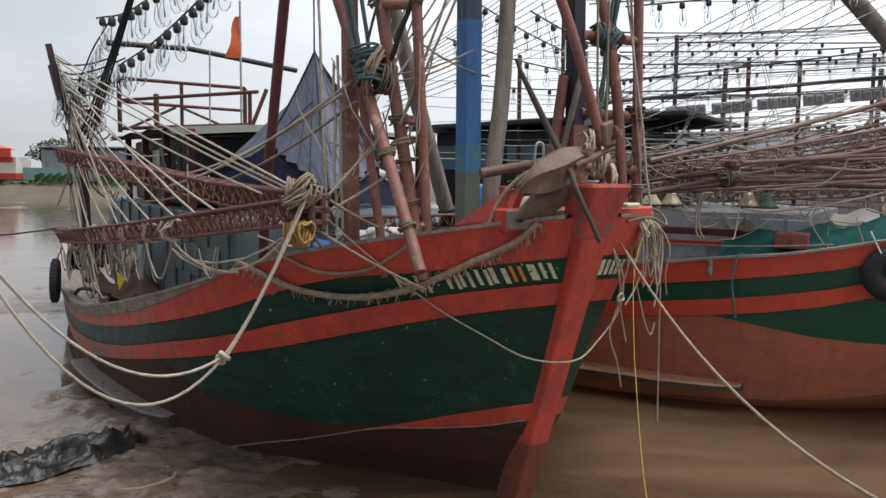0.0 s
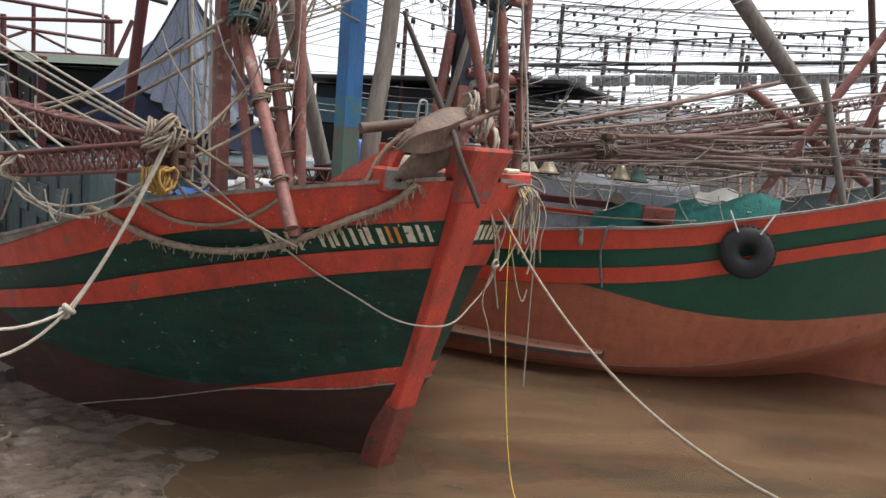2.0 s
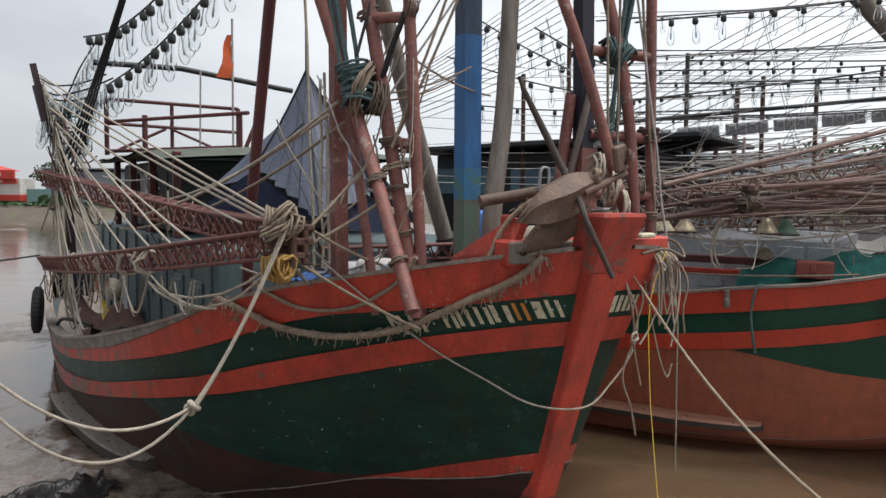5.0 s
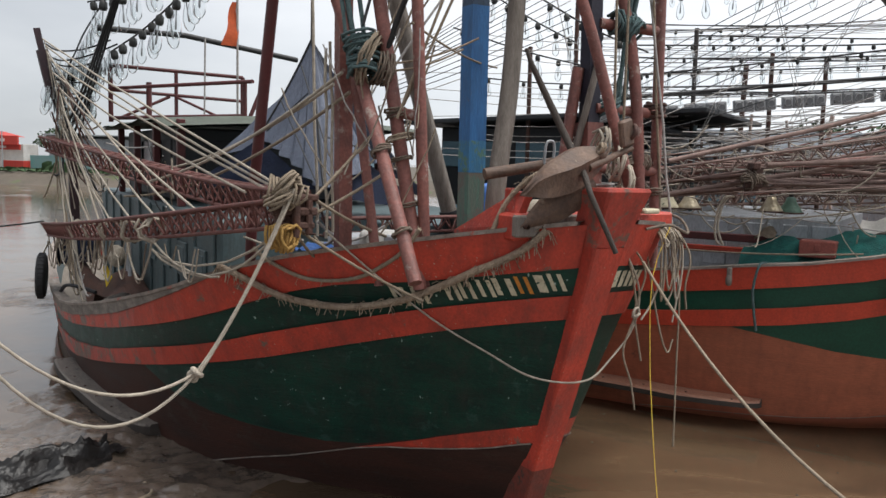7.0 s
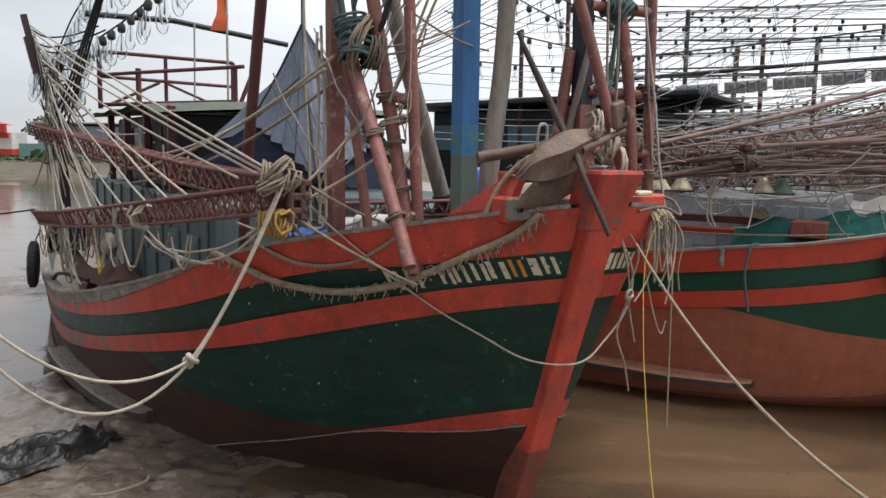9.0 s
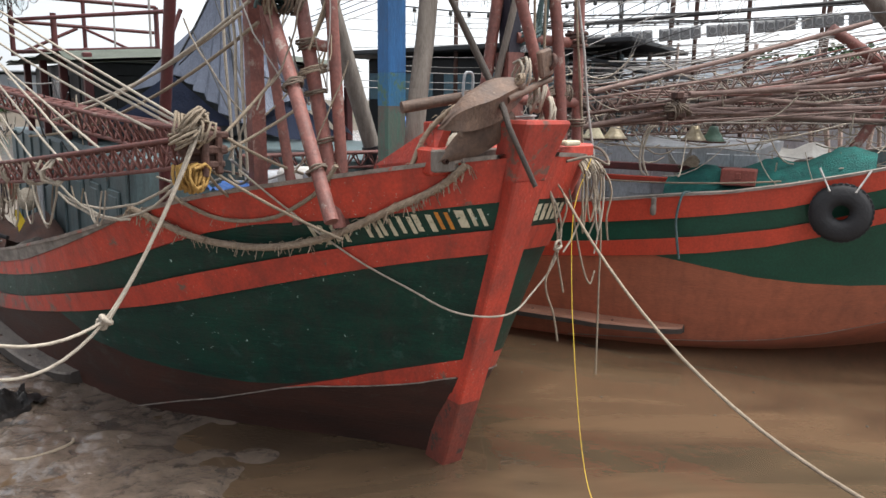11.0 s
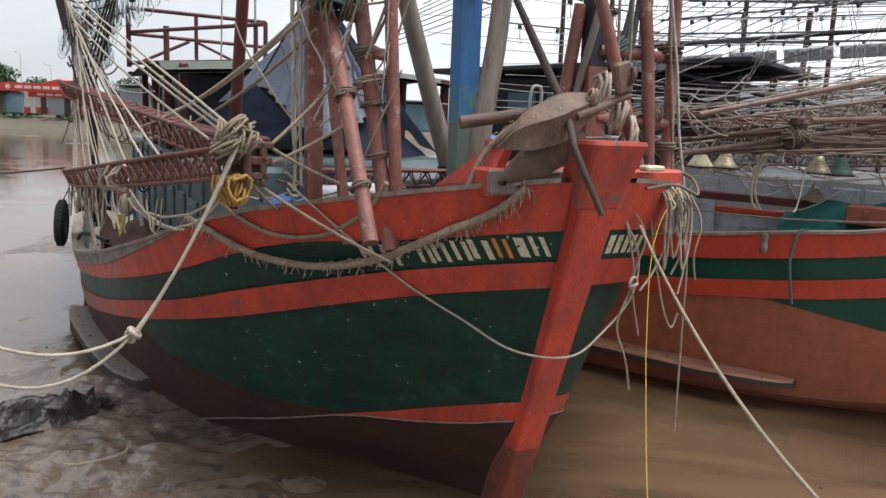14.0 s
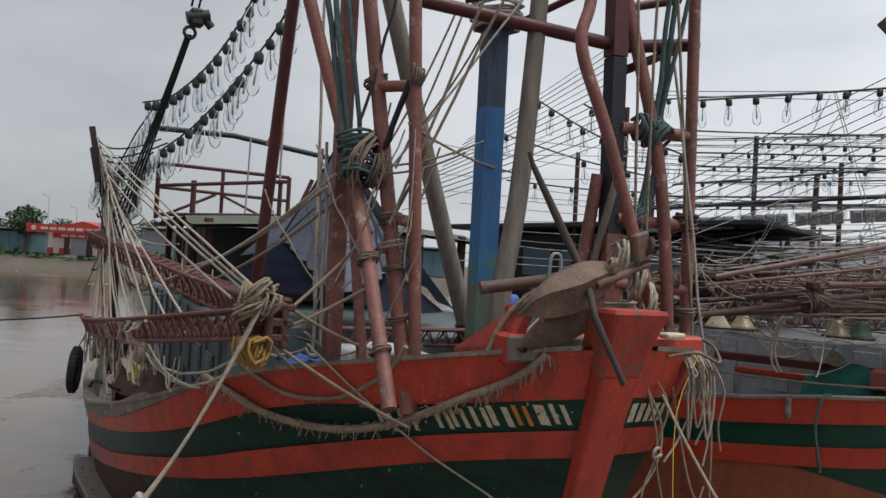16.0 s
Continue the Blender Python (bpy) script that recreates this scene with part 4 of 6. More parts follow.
for q, s in (((-3.07, 4.52, 2.58), 0.85), ((-2.92, 4.40, 2.41), 0.53)):
    line = []
    for i in range(27):
        u = i / 20
        p = knot.lerp(Vector(q), u)
        p.z -= s * 4 * u * (1 - u)
        line.append(p)
    rope(line, 0.0115, ROPEW, "pale slack mooring rope hanging in a loop towards the quay", Matrix())
rope(sag((1.47, 6.68, 1.86), (2.95, 2.6, 1.03), 0.6, 20), 0.011, ROPE, "tan mooring rope from the bow down to the quay", Matrix())
rope(spline([B1(0.28, -0.86, 2.12), (1.60, 6.93, 1.7), *sag((1.58, 6.89, 1.4), (1.81, 6.01, -0.14), 0.96, 14)[1:12]], 3), 0.004, YROPE, "thin yellow line hanging from the bow", Matrix())
hw = hull_line([(0.26, 2.1), (0.39, 1.95), (0.52, 1.85), (0.65, 1.77), (0.85, 1.64), (1.16, 1.48), (1.53, 1.40), (1.92, 1.44), (2.23, 1.59), (2.4, 1.66)], 0.075)
rope(hw, 0.029, HAWSER, "thick frayed brown hawser draped along the bow", fuzz=260, n=8)
stem_line = [Vector((a, breadth(a, z) + 0.06, z)) for a, z in ((1.38, 2.03), (1.2, 1.7), (1.0, 1.34), (0.8, 1.1))]
rope(spline(stem_line + [Vector(p) for p in ((0.5, 0.32, 0.93), (0.30, -0.02, 0.91), (0.31, -0.3, 1.06), (0.33, -0.55, 1.3), (0.32, -0.58, 1.6), (0.26, -0.36, 1.92))], 8), 0.0085, ROPEW, "thin pale rope hanging across the stem")
rope(hull_line([(0.84, 2.08), (0.95, 1.93), (1.1, 1.8), (1.36, 1.65), (1.68, 1.62), (1.91, 1.74), (2.0, 1.85)], 0.05), 0.017, ROPE, "tan rope looped along the bulwark", fuzz=30)
for path in ([(0.3, -0.38, 1.96), (0.26, -0.45, 1.7), (0.28, -0.51, 1.42), (0.28, -0.40, 1.12), (0.28, -0.5, 0.85), (0.28, -0.56, 0.61)], [(0.3, -0.45, 1.98), (0.24, -0.56, 1.75), (0.28, -0.51, 1.42), (0.3, -0.62, 1.01)],
             [(0.34, -0.82, 2.0), (0.3, -0.85, 1.8), (0.3, -0.72, 1.5), (0.3, -0.6, 1.35)], [(0.4, -1.0, 2.05), (0.3, -1.02, 1.6), (0.3, -1.04, 1.0), (0.3, -1.06, 0.21)], [(0.4, -0.98, 2.05), (0.26, -0.95, 1.7), (0.3, -1.0, 1.5), (0.3, -0.96, 1.3)],
             [(0.4, -1.06, 2.08), (0.27, -1.1, 1.85), (0.28, -1.07, 1.6), (0.3, -1.12, 1.4)], [(0.36, -0.92, 2.1), (0.3, -0.88, 1.85), (0.3, -0.95, 1.62), (0.32, -0.9, 1.45)], [(0.4, -0.7, 1.98), (0.3, -0.8, 1.3), (0.3, -0.92, 1.05), (0.31, -0.99, 1.15)]):
    rope(spline(path), 0.0085, random.choice((ROPE, ROPEW)), "loose rope ends hanging from the bow", group="hanging rope ends")
solo("rope_knot", Shape().ring((0.27, -0.51, 1.42), (1, 0.2, 0.1), 0.04, 0.012, 12, 5).ring((0.27, -0.51, 1.40), (0.3, 0.4, 1), 0.03, 0.012, 12, 5), ROPEW, "pale knot of hanging rope ends", "knot", m=BOAT1)
for i in range(9):
    y, w, low = -0.76 - 0.024 * i, 0.014 + 0.008 * (i % 4), 1.5 + 0.09 * ((i * 5) % 7)
    rope(spline([(0.36, y, 2.12), (0.26, y - w, 2.0), (0.25, y - w * 1.6, (2.0 + low) / 2), (0.25, y - w * 0.3, low), (0.25, y + w * 1.2, (2.0 + low) / 2 + 0.05), (0.27, y + w * 0.6, 2.0), (0.36, y + 0.02, 2.12)], 5), 0.009, (ROPE, ROPEW, DROPE)[i % 3], "rope loops hung in a hank over the bow beam", group="bow rope hank")
rope(spline([(0.2, -0.5, 2.1), (0.16, -0.72, 2.13), (0.18, -0.95, 2.06), (0.35, -1.05, 2.16), (0.6, -1.1, 2.2)]), 0.012, DROPE, "dark rope wound over the bow beam's end")

rope(sag((-6.78, 12.8, 1.5), (-9.4, 8.6, 1.9), 0.22, 16), 0.014, WIRE, "dark slack cable from the boom end towards the quay", Matrix())
# boom head ropes
for _ in range(5):
    lashing((1.12 + random.uniform(-0.1, 0.12), 2.08 + random.uniform(-0.1, 0.1), 2.34 + random.uniform(-0.06, 0.06)), (random.random() - 0.5, random.random(), random.random()), 0.07, 4, 0.011, ROPE, "tangled tan rope wrapped on the boom head", rand=0.9)
lashing((1.08, 2.15, 2.03), (0.9, 0.5, 0.1), 0.06, 7, 0.012, OCHRE, "ochre rope coil hung below the boom head", rand=0.8)
lashing((1.12, 2.12, 2.0), (0.4, 0.9, 0.3), 0.055, 6, 0.012, OCHRE, "ochre rope coil hung below the boom head", rand=0.8)
solo("plastic_sheet", Shape().grid([[Vector((1.75 + 0.07 * i, 1.45 + 0.06 * j, 1.8 + 0.08 * random.random())) for j in range(6)] for i in range(6)]), CRATEB, "crumpled blue plastic sheet on the rail", "plastic", m=BOAT1)

# white stay ropes fanned from the quarter post to the boom
for s, e in (((9.3, 3.03, 4.3), (1.4, 2.0, 2.33)), ((9.3, 2.99, 4.2), (1.5, 2.02, 2.33)), ((9.3, 2.94, 4.0), (1.65, 2.05, 2.32)), ((9.3, 2.89, 3.8), (2.0, 2.14, 2.3)), ((9.3, 2.85, 3.62), (2.35, 2.26, 2.22)),
             ((9.3, 2.78, 3.47), (3.1, 2.45, 2.1)), ((9.3, 2.8, 3.3), (3.8, 2.58, 2.04)), ((9.35, 2.82, 3.1), (4.6, 2.65, 1.95)), ((9.35, 2.85, 2.95), (5.6, 2.8, 1.86)), ((9.4, 2.85, 2.8), (6.6, 2.9, 1.78)), ((9.3, 2.97, 4.1), (2.7, 2.4, 2.12)), ((9.35, 2.82, 3.55), (5.1, 2.72, 1.92)), ((9.4, 2.85, 3.0), (7.4, 2.92, 1.7))):
    if e[0] > 2.2:
        e = (e[0], float(np.interp(e[0], (1.25, 3.3, 6.5, 9.8), (2.15, 2.68, 2.95, 3.0))), float(np.interp(e[0], (1.25, 3.3, 6.5, 9.8), (2.17, 1.92, 1.62, 1.37))) + 0.09)
    rope(sag(s, e, random.uniform(0.02, 0.1), 10, 0.006), 0.0115, ROPEW, "taut pale stay rope to the lattice boom", group="stay ropes")
rope(sag((9.3, 2.72, 2.66), (1.5, 1.6, 3.16), 0.5, 16), 0.014, ROPEW, "long slack pale rope to the mast lashing")
rope(sag((4.6, 2.4, 2.3), (1.45, 1.55, 3.25), 0.12, 14), 0.014, ROPEW, "slack pale rope to the mast lashing")
rope(sag((5.5, 2.5, 2.1), (1.42, 1.5, 3.1), 0.2, 14), 0.014, ROPE, "slack tan rope to the mast lashing")
for s, e, d in (((1.1, 2.0, 2.35), (1.35, 1.2, 1.98), 0.03), ((1.15, 2.0, 2.2), (1.3, 1.3, 2.85), 0.02), ((1.2, 2.0, 2.12), (1.25, 1.25, 2.5), 0.02), ((1.2, 2.05, 2.1), (0.9, 1.1, 1.52), 0.03), ((1.25, 2.0, 2.05), (1.6, 1.7, 1.8), 0.02)):
    rope(sag(s, e, d, 8), 0.0125, ROPE, "tan guy rope from the boom head to the mast")
for a0, a1, d, l0, l1, dz in ((1.5, 3.4, 0.26, 2.1, 2.6, -0.1), (3.4, 4.3, 0.42, 2.6, 2.68, 0.0), (1.6, 3.4, 0.16, 2.1, 2.58, -0.12), (3.5, 2.2, 0.1, 2.6, 2.3, -0.3), (4.9, 5.2, 0.5, 2.72, 2.8, 0.0), (6.2, 7.4, 0.35, 2.85, 2.9, 0.1), (7.2, 8.8, 0.55, 2.9, 2.95, 0.2), (8.6, 9.7, 0.3, 2.95, 3.0, 0.0), (5.2, 3.4, 0.08, 2.72, 2.6, 0.2)):
    rope(sag((a0, l0, 2.06 - 0.075 * a0), (a1, l1, 2.06 - 0.075 * a1 + dz), d, 10, 0.008), 0.011, ROPEW, "slack pale rope hung under the lattice boom", group="hanging boom ropes")
for a in (3.0, 3.7, 4.6, 5.5, 6.5):
    lashing((a, 2.5 + 0.06 * a, 2.16 - 0.08 * a), (1, 0.2, 0.3), 0.075, 3, 0.013, ROPEW, "pale knot on the lattice boom", rand=0.9)
for _ in range(12):
    a = random.uniform(7.6, 9.6)
    rope(sag((a, 2.8, random.uniform(1.2, 1.7)), (a + random.uniform(-1, 1), 2.7, random.uniform(0.5, 0.9)), random.uniform(0.1, 0.4), 8), 0.012, random.choice((ROPE, ROPEW, GWIRE)), "tangled rope hung on the quarter rail", group="quarter ropes")
solo("fishing_net", Shape().grid([[Vector((7.3 + 0.25 * i, 1.9 + 0.12 * j, 0.62 + 0.3 * math.sin(i * 0.6) * math.sin(j * 0.7 + 0.4) + 0.07 * random.random())) for j in range(7)] for i in range(10)]), RUST, "dull brown net piled on the side deck", "net", m=BOAT1)
solo("tarpaulin", Shape().grid([[Vector((9.0 + 0.1 * i, 2.35 + 0.09 * j, 0.9 + 0.35 * math.sin(i * 0.5) + 0.06 * random.random())) for j in range(7)] for i in range(8)]), TARPD, "bundled dark blue tarpaulin at the quarter", "tarpaulin", m=BOAT1)
sh = Shape()
sh.grid([[Vector((8.0 + 0.02 * math.sin(j), 2.36 - 0.13 * j / 5 + 0.05 * i * (0.4 + j / 8), 0.97 - 0.33 * j / 5)) for i in range(4)] for j in range(6)])
rope(spline([(8.9, 2.9, 0.5), (8.6, 2.86, 0.62), (8.2, 2.75, 0.66), (7.8, 2.55, 0.62)]), 0.028, RUBBER, "black rubber hose bent over the rail", name="hose", category="hose")
solo("plastic_scoop", sh, YELLOW, "bright yellow plastic scoop hung at the rail", "scoop", m=BOAT1)
solo("net_float", Shape().lathe(pose(7.55, 2.3, 1.0), [(0.01, 0), (0.1, 0.05), (0.13, 0.15), (0.1, 0.27), (0.03, 0.32)], 10), ROPEW, "grubby white net float hung on the cabin side", "float", m=BOAT1)
for a in (7.7, 7.85):
    solo("drain_pipe", Shape().tube([(a, 2.1, 0.45), (a, 2.1, 1.35)], 0.03), CABIN2, "thin grey pipe on the deckhouse wall", "pipe", m=BOAT1)


def tyre(c, axis, big, small, frame, label):
    t = thing("tyre_fender", label, "tyre", m=frame @ Matrix.Translation(c))
    sh = Shape()
    axis = Vector(axis).normalized()
    u = axis.orthogonal().normalized()
    w = axis.cross(u)
    n, prof = 32, [(big - small * 0.9, -small * 0.55), (big - small * 0.3, -small * 0.8), (big + small * 0.55, -small * 0.7), (big + small, -small * 0.35), (big + small, small * 0.35), (big + small * 0.55, small * 0.7), (big - small * 0.3, small * 0.8), (big - small * 0.9, small * 0.55), (big - small * 0.6, 0), (big - small * 0.9, -small * 0.55)]
    sh.grid([[(u * math.cos(2 * math.pi * i / n) + w * math.sin(2 * math.pi * i / n)) * r + axis * h for r, h in prof] for i in range(n + 1)])
    part("casing", sh, RUBBER, t)
    for i in range(0, n):
        a = 2 * math.pi * (i + 0.5) / n
        p = (u * math.cos(a) + w * math.sin(a)) * (big + small)
        turn = Matrix.Translation(p) @ Matrix([(*[x[k] for x in (u * math.cos(a) + w * math.sin(a), -u * math.sin(a) + w * math.cos(a), axis)], 0) for k in range(3)] + [(0, 0, 0, 1)])
        part("tread_lug", Shape().box(turn, 0.012, 0.045, small * 0.9, 0.003), RUBBER, t)
    return t


tyre((9.5, 3.12, 0.66), (0.15, 1, 0.05), 0.26, 0.1, BOAT1, "black tyre fender hung on the muddy quarter")
rope(sag((9.5, 3.0, 1.2), (9.5, 3.14, 0.9), 0, 4), 0.012, ROPE, "short rope holding the tyre fender")
tyre((3.75, breadth(3.75, 1.4, 0.55) + 0.13, 1.38), (-0.05, 1, 0.02), 0.20, 0.125, BOAT2, "black tyre fender hung on the red and green side")
for d in (-0.16, 0.16):
    rope(sag((3.75 + d * 1.6, 2.56, 1.86), (3.75 + d * 0.8, 2.72, 1.62), 0, 4), 0.012, GWIRE, "short rope holding the tyre fender", BOAT2)

# knots on the gantry
for c, ax, r, n_t, th, m in (((1.3, 1.42, 3.3), (0.3, -0.2, 1), 0.10, 6, 0.014, TEALR), ((1.38, 1.36, 3.38), (0.8, 0.4, 0.4), 0.11, 5, 0.014, TEALR), ((1.25, 1.3, 3.28), (0.2, 1, 0.3), 0.10, 6, 0.010, DROPE), ((1.19, 1.215, 2.95), (0.16, 0.1, 1), 0.06, 4, 0.009, DROPE),
                             ((1.137, 1.18, 2.6), (0.16, 0.1, 1), 0.06, 2, 0.009, DROPE), ((1.0, 1.43, 2.65), (0.55, 0, 0.8), 0.055, 3, 0.009, DROPE), ((0.62, 1.44, 2.08), (0.5, 0, 0.8), 0.055, 2, 0.009, DROPE), ((1.08, 1.145, 2.25), (0.16, 0.1, 1), 0.06, 2, 0.009, DROPE),
                             ((0.78, -0.98, 2.62), (0.1, 1, 0.1), 0.06, 6, 0.010, DROPE), ((0.8, -0.8, 2.6), (0.6, 0.3, 1), 0.07, 4, 0.010, DROPE), ((0.75, -1.12, 2.38), (0, 0, 1), 0.06, 3, 0.010, DROPE), ((0.75, -1.1, 3.08), (0, 0, 1), 0.065, 4, 0.016, RUST),
                             ((0.8, -0.72, 3.78), (0.1, 1, 0), 0.07, 7, 0.016, TEALR), ((0.78, -0.8, 3.72), (0.6, 0.4, 0.6), 0.09, 4, 0.015, TEALR), ((0.85, -0.62, 3.1), (0.2, 0.5, 1), 0.08, 4, 0.013, TEALR), ((0.9, -0.49, 2.38), (0, 0, 1), 0.17, 5, 0.012, GWIRE),
                             ((1.0, 1.15, 3.93), (0.2, 1, 0.2), 0.06, 5, 0.009, DROPE), ((1.4, 1.3, 3.95), (0.1, 0.3, 1), 0.07, 4, 0.009, DROPE), ((1.3, 1.38, 3.34), (0.5, 0.6, 0.3), 0.15, 5, 0.009, ROPE), ((1.32, 1.4, 3.4), (0.3, 0.8, 0.5), 0.13, 4, 0.009, ROPE), ((1.36, 1.45, 3.5), (0.2, 0.1, 1), 0.09, 4, 0.013, TEALR), ((1.15, 1.2, 2.75), (0.3, 0.2, 1), 0.1, 3, 0.008, ROPE), ((1.66, 0.2, 4.72), (0, 0, 1), 0.15, 9, 0.014, GWIRE)):
    lashing(c, ax, r, n_t, th, m, {TEALR: "faded teal rope lashing on the spars", RUST: "rusty wire lashing on the spar", GWIRE: "grey wire wound round the mast"}.get(m, "dark tan rope lashing round the gantry spars"), rand=0.5)
for s, e, r, m in (((1.42, 1.5, 3.3), (1.7, 1.75, 5.4), 0.022, TEALR), ((1.38, 1.45, 3.3), (1.66, 1.7, 5.4), 0.022, TEALR), ((1.33, 1.4, 3.3), (1.6, 1.6, 5.4), 0.018, TEALR), ((0.8, -0.75, 3.0), (0.72, -0.9, 5.3), 0.022, TEALR), ((0.8, -0.7, 3.0), (0.7, -0.82, 5.3), 0.02, TEALR), ((0.82, -0.66, 3.05), (0.6, -1.0, 5.3), 0.018, TEALR),
                   ((1.2, 1.3, 3.2), (0.95, -0.2, 5.4), 0.01, GWIRE), ((1.1, 1.2, 3.0), (0.5, 0.3, 5.4), 0.011, ROPE), ((1.1, 1.25, 2.9), (0.55, 0.5, 5.4), 0.011, ROPE), ((0.6, -0.5, 2.5), (0.5, -0.3, 5.3), 0.011, ROPE), ((0.62, -0.6, 2.45), (0.5, -0.5, 5.3), 0.011, ROPE),
                   ((0.72, -1.2, 2.1), (0.6, -0.7, 5.3), 0.012, ROPE), ((0.5, -1.2, 1.6), (0.7, -0.85, 4.3), 0.011, GWIRE), ((1.0, 1.2, 3.9), (1.3, 1.3, 3.3), 0.022, WIRE), ((1.35, 1.2, 4.6), (1.3, 1.45, 3.6), 0.012, WIRE), ((1.6, 1.55, 2.0), (1.63, 1.58, 3.5), 0.012, ROPEW), ((1.62, 1.6, 1.95), (1.66, 1.6, 3.45), 0.012, ROPEW), ((2.3, 1.4, 1.9), (2.4, 1.45, 4.8), 0.013, ROPEW)):
    rope(sag(s, e, 0.0, 6, 0.012), r, m, {TEALR: "thick faded teal tackle rope", WIRE: "black tackle line on the gantry", GWIRE: "thin grey rigging wire on the gantry"}.get(m, "tan rigging rope on the gantry"), group="gantry ropes")
for c in ((0.6, -0.35, 2.75), (0.5, -0.55, 2.45), (0.55, -0.48, 2.6)):
    lashing(c, (0.4, 1, 0.2), 0.09, 3, 0.013, ROPEW, "pale loose rope coils hung beside the anchor", rand=0.8)

more = random.Random(12)
for i in range(16):
    z0 = more.uniform(2.0, 2.9)
    p = Vector((more.uniform(0.9, 1.7), more.uniform(1.0, 1.7), z0))
    q = p + Vector((more.uniform(-0.3, 0.3), more.uniform(-0.5, 0.5), more.uniform(0.3, 1.1)))
    rope(sag(p, q, more.uniform(0, 0.12), 8, 0.01), more.uniform(0.005, 0.009), more.choice((ROPE, ROPEW, DROPE, GWIRE)), "thin loose line between the gantry spars", group="loose gantry lines")
for s_, e_ in (((1.7, 0.45, 4.8), (1.95, 0.9, 3.4)), ((1.78, 0.5, 4.75), (2.0, 0.95, 3.6)), ((1.62, 0.3, 4.6), (1.93, 0.72, 3.75)), ((0.98, 1.2, 3.6), (1.75, -0.1, 3.45)), ((1.2, 1.4, 3.3), (1.0, 0.6, 3.55)), ((1.2, 1.4, 3.25), (0.98, 0.75, 3.45))):
    rope(sag(s_, e_, 0.05, 8), 0.009, ROPE, "tan line led down from the mast head", group="mast head lines")
for i in range(26):
    a = more.uniform(2.2, 9.4)
    l = 2.35 + 0.07 * a + more.uniform(-0.1, 0.1)
    z = 1.98 - 0.07 * a
    d = more.uniform(0.25, 0.9)
    rope(sag((a, l, z), (a + d, l + 0.04, z - more.uniform(0.0, 0.25)), more.uniform(0.1, 0.45), 10, 0.006), more.uniform(0.006, 0.01), more.choice((ROPE, ROPEW, ROPEW, DROPE)), "thin slack line looped under the lattice boom", group="slack boom lines")
for i in range(18):
    a = more.uniform(4.0, 9.5)
    p = Vector((a, 2.1 + more.uniform(-0.3, 0.5), 1.9 + more.uniform(-0.2, 0.9)))
    rope(sag(p, p + Vector((more.uniform(-1.6, 1.6), more.uniform(-0.4, 0.4), more.uniform(-0.5, 0.4))), more.uniform(0.02, 0.3), 8), more.uniform(0.006, 0.011), more.choice((ROPEW, GWIRE, WIRE, ROPE)), "thin line crossing above the side deck", group="side deck lines")

# anchor on the bow
anchor = thing("anchor", "large rusty iron anchor lashed on the bow beam", "anchor", m=BOAT1 @ pose(0.3, 0.3, 2.2))


def blade(p, q, width, thick, lift):
    """A leaf-shaped fluke between two points."""
    p, q = Vector(p), Vector(q)
    d = (q - p).normalized()
    up = Vector(lift).normalized()
    up = (up - d * up.dot(d)).normalized()
    side = d.cross(up)
    sh = Shape()
    rows = []
    for i in range(15):
        u = i / 14
        w = width * min((u / 0.45) ** 0.8, 1) * (1 - max(u - 0.75, 0) ** 2 * 10)
        c = p.lerp(q, u)
        rows.append([c + up * w * k + side * t * thick * (1 - abs(k) * 0.6) for k, t in ((-1, 0), (-0.7, 1), (0, 1.3), (0.7, 1), (1, 0), (0.7, -1), (0, -1.3), (-0.7, -1), (-1, 0))])
    return sh.grid(rows)


fl = [[(0.20, 0.70, 2.36), (0.20, 0.60, 2.48), (0.20, 0.50, 2.575), (0.20, 0.41, 2.631), (0.20, 0.28, 2.696), (0.19, 0.17, 2.722), (0.17, 0.09, 2.722), (0.14, 0.04, 2.685)],
      [(0.19, 0.70, 2.36), (0.12, 0.64, 2.46), (0.085, 0.52, 2.515), (0.07, 0.42, 2.545), (0.07, 0.31, 2.58), (0.075, 0.21, 2.62), (0.09, 0.13, 2.65), (0.12, 0.06, 2.66)],
      [(0.20, 0.70, 2.355), (0.13, 0.62, 2.348), (0.12, 0.50, 2.35), (0.12, 0.40, 2.37), (0.12, 0.28, 2.406), (0.12, 0.18, 2.465), (0.12, 0.10, 2.53), (0.12, 0.03, 2.60)]]
sm = [spline(r, 4) for r in fl]
rowset = [sm[0], [a.lerp(b, 0.5) + Vector((0.015, 0, 0)) for a, b in zip(sm[0], sm[1])], sm[1], [a.lerp(b, 0.5) + Vector((0.012, 0, 0)) for a, b in zip(sm[1], sm[2])], sm[2]]
rowset = [[p + Vector((0.003 * noise.noise(p * 20), 0, 0.003 * noise.noise(p * 17))) for p in r] for r in rowset]
back_side = [[p + Vector((0.05, 0, 0)) for p in r] for r in rowset[::-1]]
part("fluke", Shape().grid(rowset[:3]).grid(rowset[2:]).grid(rowset[-1:] + back_side[:1]).grid(back_side).grid(back_side[-1:] + rowset[:1]), IRON, anchor, "broad rusty fluke with a raised rib", m=BOAT1)
part("fluke", blade((0.34, 0.64, 2.12), (0.16, 0.1, 2.46), 0.12, 0.03, (0.2, 0.4, 1)), IRON, anchor, "dark lower fluke", m=BOAT1)
